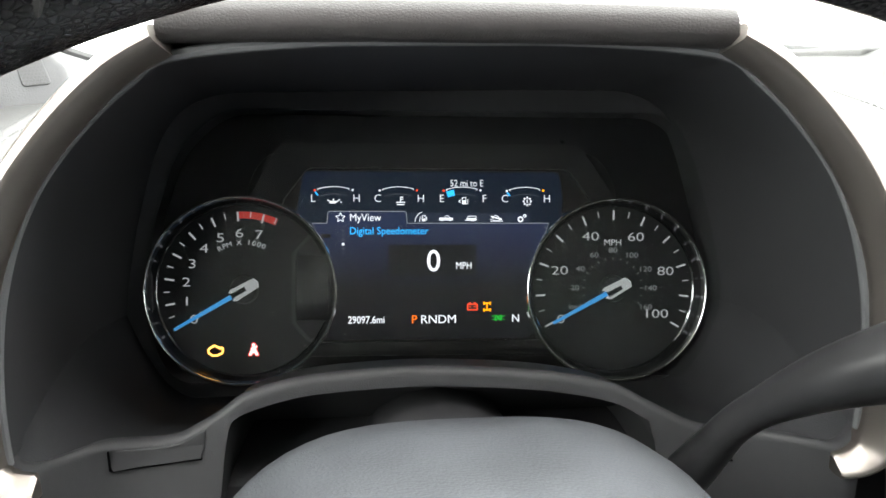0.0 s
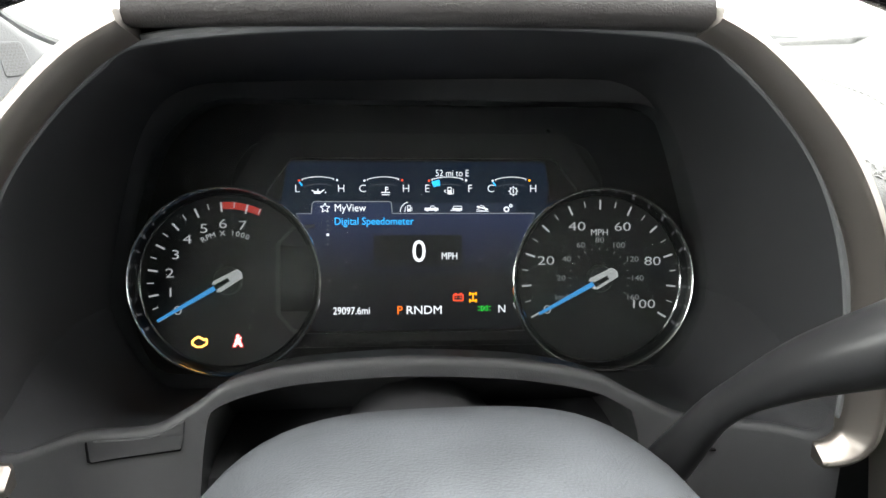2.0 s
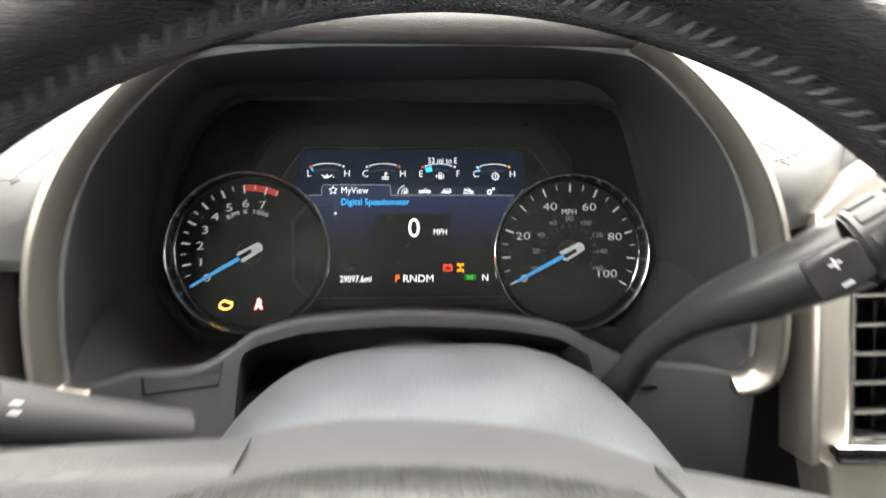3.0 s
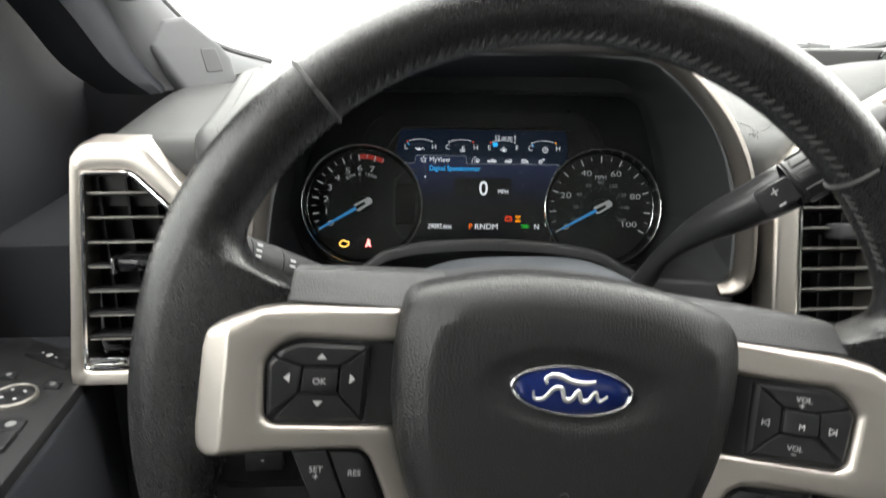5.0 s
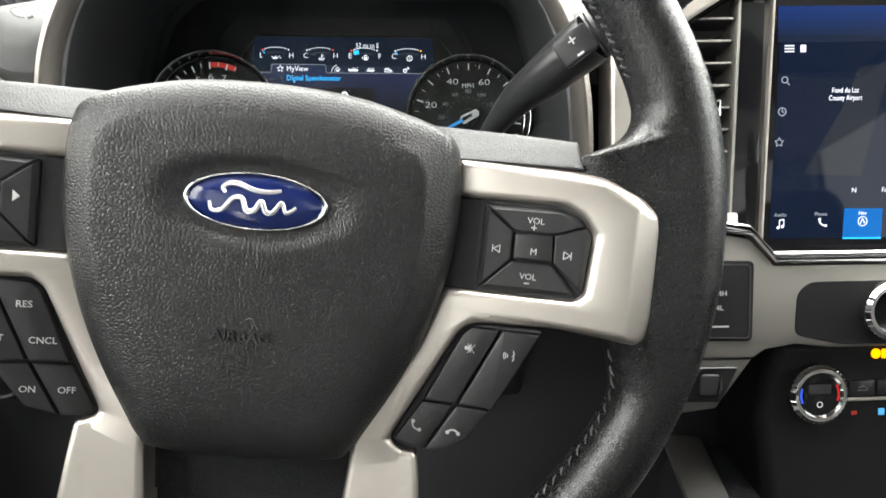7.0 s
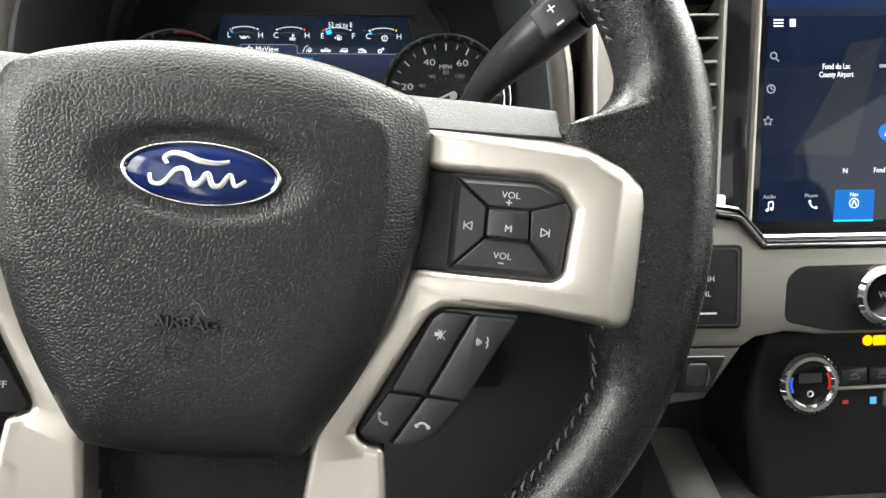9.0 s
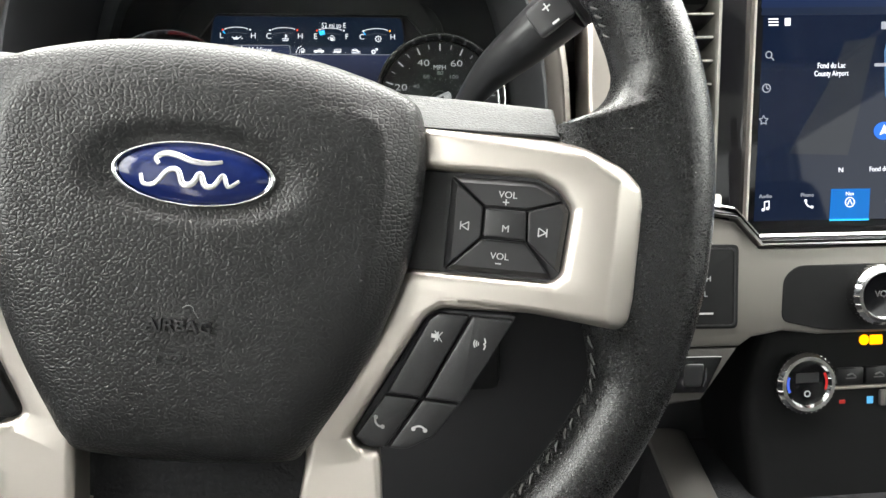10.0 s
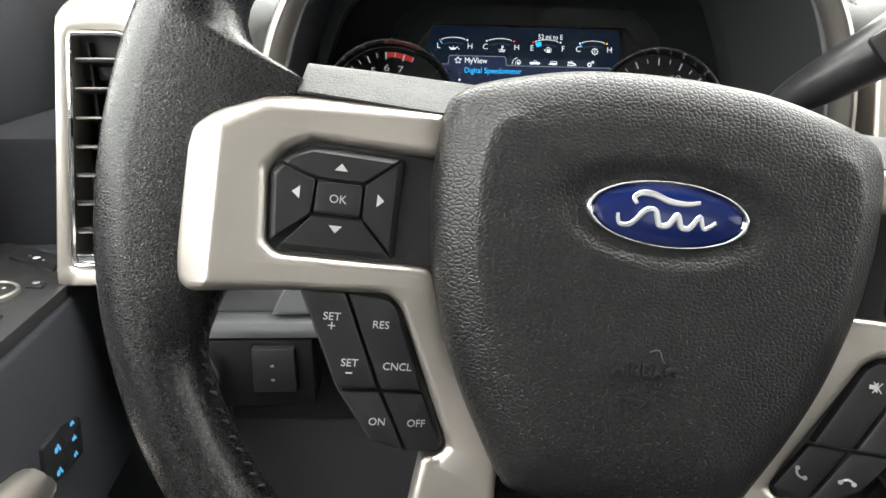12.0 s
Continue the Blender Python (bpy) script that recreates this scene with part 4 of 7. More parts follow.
    part("tab_words", words("MyView", 0.0046, -0.0443, 0.0442, z, stretch=0.92), WHITE_LIT, screen)
    for i, x in enumerate((-0.0095, 0.0068, 0.0228, 0.0392, 0.0556)):
        y = 0.0436
        k = 0.00038
        sets = [[("r", (x + 0.0030, y - 0.0022), 0.0062, 0.0066, 105, 180), ("l", (x - 0.0006, y - 0.0022), (x, y + 0.0012), k), ("l", (x + 0.0012, y - 0.0020), (x + 0.0012, y + 0.0018), k), ("l", (x + 0.0030, y - 0.0020), (x + 0.0030, y + 0.0018), k), ("l", (x + 0.0010, y + 0.0018), (x + 0.0032, y + 0.0018), k), ("l", (x + 0.0012, y - 0.0010), (x + 0.0030, y - 0.0010), 0.0016), ("l", (x + 0.0039, y - 0.0014), (x + 0.0039, y + 0.0010), k)],
                [("l", (x - 0.0042, y + 0.0003), (x + 0.0042, y + 0.0002), k), ("l", (x - 0.0042, y - 0.0012), (x + 0.0042, y - 0.0012), k), ("l", (x - 0.0042, y - 0.0012), (x - 0.0042, y + 0.0004), k), ("l", (x + 0.0042, y - 0.0012), (x + 0.0042, y + 0.0003), k), ("l", (x - 0.0006, y + 0.0003), (x - 0.0004, y + 0.0016), k), ("l", (x - 0.0005, y + 0.0016), (x + 0.0014, y + 0.0016), k), ("l", (x + 0.0014, y + 0.0016), (x + 0.0026, y + 0.0003), k), ("l", (x - 0.0042, y - 0.0004), (x + 0.0042, y - 0.0004), 0.0008), ("d", (x - 0.0026, y - 0.0013), 0.0006), ("d", (x + 0.0026, y - 0.0013), 0.0006)],
                [("l", (x - 0.0018, y + 0.0014), (x + 0.0032, y + 0.0014), k), ("l", (x - 0.0028, y - 0.0002), (x - 0.0018, y + 0.0014), k), ("l", (x + 0.0032, y - 0.0012), (x + 0.0032, y + 0.0014), k), ("l", (x - 0.0040, y - 0.0012), (x + 0.0032, y - 0.0012), 0.0005), ("l", (x - 0.0028, y - 0.0003), (x + 0.0032, y - 0.0003), 0.0010), ("d", (x + 0.0002, y - 0.0014), 0.0005), ("d", (x + 0.0016, y - 0.0014), 0.0005)],
                [("l", (x - 0.0036, y + 0.0012), (x + 0.0034, y - 0.0006), 0.0009), ("l", (x - 0.0014, y + 0.0020), (x + 0.0008, y + 0.0014), 0.0004), ("l", (x + 0.0008, y + 0.0014), (x + 0.0016, y + 0.0002), 0.0004), ("l", (x - 0.0040, y - 0.0018), (x + 0.0040, y - 0.0018), k), ("l", (x - 0.0040, y - 0.0006), (x - 0.0008, y - 0.0014), k), ("l", (x - 0.0008, y - 0.0014), (x + 0.0040, y - 0.0018), k), ("d", (x - 0.0024, y + 0.0004), 0.0005), ("d", (x + 0.0022, y - 0.0008), 0.0005)],
                [("r", (x - 0.0010, y - 0.0006), 0.0010, 0.0019, 0, 359), ("r", (x + 0.0018, y + 0.0016), 0.0005, 0.0011, 0, 359)]][i]
        icon_bar(screen, sets, WHITE_LIT, "tab_icon")
    part("heading_words", words("Digital Speedometer", 0.0046, -0.0294, 0.0358, z, stretch=0.90), BLUE_LIT, screen)
    for k in range(6):
        y = 0.0360 - 0.0029 * k
        if k == 3:
            part("page_dot", flat([(-0.0590, y - 0.0008), (-0.0574, y - 0.0008), (-0.0574, y + 0.0008), (-0.0590, y + 0.0008)], z), WHITE_LIT, screen)
        else:
            part("page_dot", flat([(-0.0588, y - 0.0006), (-0.0576, y - 0.0006), (-0.0576, y + 0.0006), (-0.0588, y + 0.0006)], z), LCD_EDGE, screen)
    part("speed_box", flat([(-0.0298, 0.0072), (0.0262, 0.0072), (0.0262, 0.0268), (-0.0298, 0.0268)], 0.0004), LCD, screen)
    part("speed_numeral", words("0", 0.0136, -0.0012, 0.0168, 0.0008, stretch=0.95, bold=0.0001), WHITE_LIT, screen)
    part("speed_words", words("MPH", 0.0044, 0.0181, 0.0136, 0.0008, stretch=0.82), WHITE_LIT, screen)
    part("odometer", words("29097.6mi", 0.0045, -0.0438, -0.0205, z, stretch=0.85, bold=0.00005), WHITE_LIT, screen)
    part("gear_letter", words("P", 0.0052, -0.0136, -0.0205, z), ORANGE_LIT, screen)
    part("gear_letters", words("RNDM", 0.0052, 0.0019, -0.0205, z, stretch=1.06), WHITE_LIT, screen)
    part("compass_letter", words("N", 0.0048, 0.0515, -0.0203, z), WHITE_LIT, screen)
    x, y = 0.0236, -0.0128
    icon_bar(screen, [("l", (x - 0.0030, y - 0.0020), (x + 0.0030, y - 0.0020), 0.0007), ("l", (x - 0.0030, y + 0.0016), (x + 0.0030, y + 0.0016), 0.0007), ("l", (x - 0.0030, y - 0.0022), (x - 0.0030, y + 0.0018), 0.0007), ("l", (x + 0.0030, y - 0.0022), (x + 0.0030, y + 0.0018), 0.0007), ("l", (x - 0.0022, y + 0.0024), (x - 0.0010, y + 0.0024), 0.0008), ("l", (x + 0.0010, y + 0.0024), (x + 0.0022, y + 0.0024), 0.0008), ("l", (x - 0.0020, y), (x - 0.0008, y), 0.0005), ("l", (x + 0.0008, y), (x + 0.0020, y), 0.0005)], RED_LIT, "battery_lamp")
    x = 0.0330
    icon_bar(screen, [("l", (x, y - 0.0026), (x, y + 0.0026), 0.0007), ("l", (x - 0.0020, y + 0.0022), (x + 0.0020, y + 0.0022), 0.0007), ("l", (x - 0.0020, y - 0.0022), (x + 0.0020, y - 0.0022), 0.0007), ("l", (x - 0.0020, y + 0.0032), (x - 0.0020, y + 0.0012), 0.0008), ("l", (x + 0.0020, y + 0.0032), (x + 0.0020, y + 0.0012), 0.0008), ("l", (x - 0.0020, y - 0.0032), (x - 0.0020, y - 0.0012), 0.0008), ("l", (x + 0.0020, y - 0.0032), (x + 0.0020, y - 0.0012), 0.0008)], AMBER_LIT, "axle_lamp")
    x, y = 0.0402, -0.0200
    rays = [("l", (x + q * 0.0028, y + 0.0009 * r), (x + q * 0.0042, y + 0.0012 * r), 0.0003) for q in (-1, 1) for r in (-1, 1)]
    lamps = [("r", (x - 0.0018, y), 0.0014, 0.0017, -90, 90), ("r", (x + 0.0018, y), 0.0014, 0.0017, 90, 270), ("l", (x - 0.0019, y - 0.0016), (x - 0.0019, y + 0.0016), 0.0004), ("l", (x + 0.0019, y - 0.0016), (x + 0.0019, y + 0.0016), 0.0004)]
    icon_bar(screen, lamps + rays, GREEN_LIT, "light_lamp")


def instrument_cluster():
    cluster = thing("instrument_cluster", "lit instrument cluster with two chrome-ringed gauges and a colour display", "instrument cluster", CLUSTER)
    back = rounded([(-0.158, 0.118), (0.158, 0.118), (0.184, 0.060), (0.186, -0.036), (0.160, -0.066), (-0.160, -0.066), (-0.186, -0.036), (-0.184, 0.060)], 0.02, 5)
    part("back_panel", prism(back, -0.030, -0.012), DARK_GLOSS, cluster, "matt black back panel")
    frame_out = rounded([(-0.105, 0.086), (0.105, 0.086), (0.118, 0.066), (0.118, -0.044), (-0.118, -0.044), (-0.118, 0.066)], 0.012, 4)
    part("display_surround", prism(frame_out, -0.016, -0.0105, 0.001, 2), BLACK, cluster, "matt black display surround")
    bezel = rounded([(-0.118, 0.0530), (-0.0965, 0.0905), (0.0925, 0.0905), (0.1180, 0.0530), (0.1180, -0.0400), (-0.118, -0.0400)], 0.004, 3)
    hole = rounded([(-0.0960, 0.0540), (-0.0800, 0.0750), (0.0850, 0.0750), (0.1010, 0.0540), (0.0700, -0.0345), (-0.0760, -0.0345)], 0.003, 3)
    part("display_bezel", ring_frame(bezel, hole, -0.014, -0.0055), BLACK, cluster, "chamfered black bezel round the display")
    lens = rounded([(-0.131, 0.113), (0.146, 0.113), (0.170, 0.086), (0.184, 0.024), (0.178, -0.037), (0.160, -0.060), (-0.160, -0.060), (-0.175, -0.035), (-0.176, 0.032), (-0.160, 0.086)], 0.016, 5)
    part("lens_frame", ring_frame([(x * 1.12, 0.026 + (y - 0.026) * 1.22) for x, y in lens], inset(lens, 0.004), -0.012, 0.006), LINER, cluster, "black lens frame")
    pane = part("lens_pane", prism(inset(lens, 0.005), 0.0150, 0.0162), LENS_PANE, cluster, "clear anti-glare lens")
    pane.visible_shadow = False
    wall = [(-0.11, 0.128), (0.11, 0.128), (0.15, 0.115), (0.172, 0.09), (0.188, 0.04), (0.190, -0.03), (0.17, -0.07), (-0.17, -0.07), (-0.190, -0.03), (-0.188, 0.04), (-0.172, 0.09), (-0.15, 0.115)]
    part("rear_shell", prism(wall, -0.046, -0.032), LINER, cluster, "black rear shell")
    display(cluster)
    tachometer(cluster)
    speedometer(cluster)


instrument_cluster()

# ---- the hood over the instruments ----
ARCH_IN = [(0.0, 0.813), (0.05, 0.8125), (0.097, 0.808), (0.112, 0.7995), (0.128, 0.786), (0.146, 0.766), (0.159, 0.744), (0.168, 0.720), (0.1735, 0.697), (0.177, 0.672), (0.178, 0.650)]


def arch_path(pts, n=5):
    """The arch from its foot on one side over the top to its foot on the other."""
    half = [(COLUMN_X + x, z) for x, z in pts]
    other = [(COLUMN_X - x, z) for x, z in pts]
    return smooth_path([(x, 0, z) for x, z in other[::-1] + half[1:]], n)


def instrument_hood():
    hood = thing("instrument_hood", "dark instrument hood with satin nickel side trims and a leather top", "dash hood")
    # liner from the arch to the cluster
    ends = [(0.0, 0.775), (0.05, 0.775), (0.112, 0.7745), (0.132, 0.772), (0.147, 0.7645), (0.157, 0.752), (0.164, 0.735), (0.170, 0.713), (0.175, 0.692), (0.180, 0.662), (0.182, 0.632)]
    a = [Vector((p.x, 0.262, p.z)) for p in arch_path(ARCH_IN)]
    b = [Vector((p.x, 0.4242 + (p.z - 0.659) * 0.3057, p.z)) for p in arch_path(ends)]
    rings = []
    for t in (0.0, 0.05, 0.15, 0.3, 0.5, 0.7, 0.85, 0.95, 1.0):
        bulge = math.sin(math.pi * t) * 0.004
        rings.append([p.lerp(q, t) + Vector(((p.x - COLUMN_X) * bulge / 0.18, 0, bulge * 0.5)) for p, q in zip(a, b)])
    rings.append([q + Vector((0, 0.075, 0)) for q in b])
    thick = [[v + Vector(((v.x - COLUMN_X) * 0.03, 0, 0.005)) for v in ring] for ring in rings]
    part("liner", loft(rings + thick[::-1], False, False), LINER, hood, "matt dark liner")
    # satin trims down both sides, ending in a hook
    for s in (-1, 1):
        pts = [(0.098, 0.8135), (0.114, 0.8045), (0.1325, 0.7885), (0.151, 0.7675), (0.1645, 0.7455), (0.174, 0.7225), (0.180, 0.696), (0.1832, 0.668), (0.1837, 0.652), (0.1812, 0.6425), (0.1745, 0.6382), (0.1655, 0.6372)]
        if s < 0:
            pts[-3:] = [(0.1815, 0.6470), (0.1750, 0.6440), (0.1655, 0.6434)]
        path = smooth_path([(COLUMN_X + s * x, 0.251 + 0.02 * max(0, z - 0.75), z) for x, z in pts], 5)
        shape = [(s * x, y) for x, y in ((0.0066, -0.013), (0.0074, -0.0065), (0.0068, -0.0045), (0.0005, 0.0056), (-0.0008, 0.0064), (-0.0022, 0.0066), (-0.0058, 0.0046), (-0.0074, 0.0010), (-0.0066, -0.013))]
        rings = []
        for i, p in enumerate(path):
            d = (path[min(i + 1, len(path) - 1)] - path[max(i - 1, 0)]).normalized()
            n = Vector((d.z, 0, -d.x))
            k = min(1, max(0, (i - len(path) + 14) / 12))
            w = 0.78 + 0.12 * min(1, i / 20) - (0.30 if s > 0 else 0.14) * k
            rings.append([p + n * (x * w) + Vector((0, -y * 0.9 * (1 - 0.55 * k * (y < 0)), 0)) for x, y in shape])
        tail = [v.copy() for v in rings[-1]]
        mid = sum(tail, Vector()) / len(tail)
        rings.append([mid + (v - mid) * 0.8 + Vector((-s * 0.0012, 0, 0)) for v in tail])
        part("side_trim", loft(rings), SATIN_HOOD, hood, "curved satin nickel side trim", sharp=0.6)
    lip = [Vector((p.x, 0.2605, p.z)) for p in arch_path(ARCH_IN)]
    part("trim_lip", sweep(lip, 0.0021, 8, up=(0, 1, 0)), KNEE_GREY, hood, "thin grey lip inside the arch")
    # leather cap over the top
    rings = []
    for j in range(25):
        x = -0.0985 + 0.197 * j / 24
        z = 0.8182 - 0.0012 * x / 0.0985 - 0.0012 * (abs(x) / 0.0985) ** 2.6
        profile = [(0.2660, -0.006), (0.2570, -0.006), (0.2530, -0.0045), (0.2508, -0.001), (0.2516, 0.004), (0.2548, 0.0072), (0.2620, 0.0088), (0.2850, 0.0082), (0.34, 0.003), (0.44, -0.012), (0.53, -0.036), (0.53, -0.046), (0.44, -0.022), (0.30, -0.006)]
        rings.append([(COLUMN_X + x, y, z + h) for y, h in profile])
    part("leather_cap", loft(rings), CAP, hood, "dark leather cap over the hood", sharp=0.9)
    # shoulders behind the trims
    for s in (-1, 1):
        rings = []
        crest = [(0.095, 0.818), (0.114, 0.8085), (0.1345, 0.792), (0.154, 0.771), (0.168, 0.7485), (0.1785, 0.7245), (0.185, 0.697), (0.1885, 0.668), (0.19, 0.640)]
        for (x, z), lip, deep in zip(crest, ARCH_IN[2:], ends[2:]):
            n = Vector((deep[0], deep[1] - 0.60)).normalized()
            outer = [(x, 0.257, z), (x * 0.55 + (deep[0] + n.x * 0.012) * 0.45, 0.33, z * 0.55 + (deep[1] + n.y * 0.012) * 0.45), (deep[0] + n.x * 0.013, 0.43, deep[1] + n.y * 0.013), (deep[0] + n.x * 0.010, 0.53, deep[1] + n.y * 0.010 + 0.002)]
            inner = [(deep[0] + n.x * 0.006, 0.53, deep[1] + n.y * 0.006 + 0.002), (deep[0] + n.x * 0.009, 0.43, deep[1] + n.y * 0.009), (lip[0] + n.x * 0.007, 0.266, lip[1] + n.y * 0.007)]
            rings.append([(COLUMN_X + s * px, py, pz) for px, py, pz in outer + inner])
        part("shoulder", loft(rings), PAD, hood, "grey padded shoulder of the hood", sharp=0.9)


instrument_hood()


# ---- panel under the cluster, column and stalks ----
def cluster_apron():
    apron = thing("cluster_apron", "dark lower panel arched over the steering column", "dash panel")
    ridge = [(-0.1805, 0.664, 0.262), (-0.1790, 0.650, 0.264), (-0.174, 0.6425, 0.271), (-0.163, 0.6385, 0.287), (-0.1535, 0.6375, 0.295), (-0.127, 0.6370, 0.2975), (-0.115, 0.6410, 0.2995), (-0.1035, 0.6475, 0.301), (-0.0925, 0.6550, 0.302), (-0.0738, 0.6592, 0.3055), (-0.0525, 0.6610, 0.308), (-0.0105, 0.6620, 0.309), (0.033, 0.6597, 0.308), (0.0578, 0.6572, 0.306), (0.082, 0.6530, 0.302), (0.0985, 0.6447, 0.299), (0.1215, 0.6330, 0.297), (0.1402, 0.6300, 0.295), (0.1627, 0.6330, 0.283), (0.1742, 0.6365, 0.270), (0.1790, 0.6450, 0.264), (0.1805, 0.6600, 0.262)]
    top = smooth_path([(COLUMN_X + x, y, z) for x, z, y in ridge], 6)
    floor_rows, brow_rows = [], []
    for p in top:
        u = p.x - COLUMN_X
        k = min(1, max(0, (abs(u) - 0.098) / 0.018))
        under = p.z - 0.0088 - 0.075 * k * k * (3 - 2 * k)
        back = (p.x, p.y + 0.0065, p.z - 0.0030)
        wall = 0.055 * min(1.2, max(0, (abs(u) - 0.138) / 0.040)) ** 2
        floor_rows.append([(COLUMN_X + u * 1.03, 0.425, 0.598 + wall), (COLUMN_X + u * 1.025, 0.36, 0.606 + wall * 0.95), (COLUMN_X + u * 1.015, p.y + 0.034, p.z * 0.5 + 0.606 * 0.5 + wall * 0.5), (p.x, p.y + 0.014, p.z - 0.0078 + wall * 0.15), back])
        brow_rows.append([back, (p.x, p.y + 0.0030, p.z - 0.0008), (p.x, p.y + 0.0008, p.z), (p.x, p.y - 0.0012, p.z - 0.0002), (p.x, p.y - 0.0028, p.z - 0.0012), (p.x, p.y - 0.0036, p.z - 0.0034), (p.x, p.y - 0.0034 - 0.004 * k, under), (p.x, p.y + 0.030, under - 0.002), (COLUMN_X + u * 1.03, 0.425, 0.575 - 0.06 * k)])
    # shade on the shelf and light on the brow are in their tones
    part("shelf", loft(floor_rows, False), LINER, apron, "shelf below the gauges in a darker, shaded tone", sharp=1.0)
    part("brow", loft(brow_rows, False), APRON, apron, "charcoal front panel with a raised brow", sharp=1.0)

    def face(x, z):
        near = min(top, key=lambda p: abs(p.x - x))
        drop = max(0, near.z - z) / 0.075
        return -(near.y - 0.0036 - 0.003 * min(1, drop * 2))

    # snap-in cover beside the arch, and the panel gap round it
    edge = [p for p in top if -0.1525 < p.x - COLUMN_X < -0.1085]
    upper = [(p.x, p.z - 0.0028) for p in edge]
    cover = upper + [(COLUMN_X - 0.1105, 0.6330), (COLUMN_X - 0.1128, 0.6258), (COLUMN_X - 0.140, 0.6246), (COLUMN_X - 0.1525, 0.6236)]
    bm = prism(inset(cover, 0.0004), -0.004, 0.0004, 0.0003, 1, face)
    bm.transform(pose(0, 0, 0, 90))
    part("snap_cover", bm, APRON, apron, "charcoal snap-in cover")
    left, low = COLUMN_X - 0.1525, 0.6236
    bm = prism([(left - 0.0003, low + 0.0105), (left - 0.0003, low + 0.0012), (left + 0.0010, low), (COLUMN_X - 0.140, 0.6244), (COLUMN_X - 0.1128, 0.6256), (COLUMN_X - 0.1128, 0.6262), (COLUMN_X - 0.140, 0.6250), (left + 0.0013, low + 0.0006), (left + 0.0003, low + 0.0016), (left + 0.0003, low + 0.0105)], -0.003, 0.0006, 0, 2, face)
    bm.transform(pose(0, 0, 0, 90))
    part("panel_gap", bm, PIANO, apron, "dark gap round the cover")
    bm = prism([(COLUMN_X + 0.110, 0.6140), (COLUMN_X + 0.140, 0.6150), (COLUMN_X + 0.140, 0.6157), (COLUMN_X + 0.110, 0.6147)], -0.003, 0.0009, 0, 2, face)
    bm.transform(pose(0, 0, 0, 90))
    part("panel_gap", bm, PIANO, apron, "dark panel gap")


cluster_apron()


def steering_column():
    column = thing("steering_column", "grey steering column shroud with a domed top", "steering column")
    rings = []
    for y, z, w in ((0.075, 0.7035, 0.0935), (0.10, 0.7022, 0.0975), (0.120, 0.6992, 0.0995), (0.124, 0.6985, 0.0995), (0.127, 0.6955, 0.0985), (0.15, 0.6915, 0.100), (0.20, 0.6815, 0.103), (0.235, 0.673, 0.104), (0.255, 0.666, 0.103), (0.264, 0.657, 0.101), (0.268, 0.645, 0.098)):
        ring = []
        for j in range(25):
            t = -1 + 2 * j / 24
            drop = 0.040 * abs(t) ** 3.2 + 0.004 * t * t
            ring.append((COLUMN_X + 0.004 + w * math.copysign(abs(t) ** 0.9, t), y, z - drop))
        low = z - 0.115
        ring += [(COLUMN_X + 0.004 + w * 0.9, y, low), (COLUMN_X + 0.004 - w * 0.9, y, low)]
        rings.append(ring)
    part("shroud", loft(rings), SHROUD, column, "dusty grey domed shroud", sharp=0.9)
    # dust that has settled on the shroud
    rng = random.Random(7)
    bm = bmesh.new()
    for _ in range(60):
        y, t = rng.uniform(0.15, 0.232), rng.uniform(-0.8, 0.8)
        z = 0.6915 + (y - 0.15) / 0.05 * -0.0100 if y < 0.20 else 0.6815 - (y - 0.20) / 0.035 * 0.0085
        x = COLUMN_X + 0.004 + 0.102 * math.copysign(abs(t) ** 0.9, t)
        top = Vector((x, y, z - 0.040 * abs(t) ** 3.2 - 0.004 * t * t))
        r = rng.uniform(0.00025, 0.00062)
        sweep([top - Vector((0, 0, 0.0004)), top + Vector((0, 0, 0.0002))], [r, r * 0.7], 6, bm=bm)
    tagged(part("dust", bm, SILVER_INK, column, "pale specks of dust"), kind="stuff")
    bm = sweep([(COLUMN_X, 0.26, 0.61), (COLUMN_X, 0.44, 0.555)], 0.045, 16)
    part("column_tube", bm, BLACK_SOFT, column, "black column tube")


steering_column()


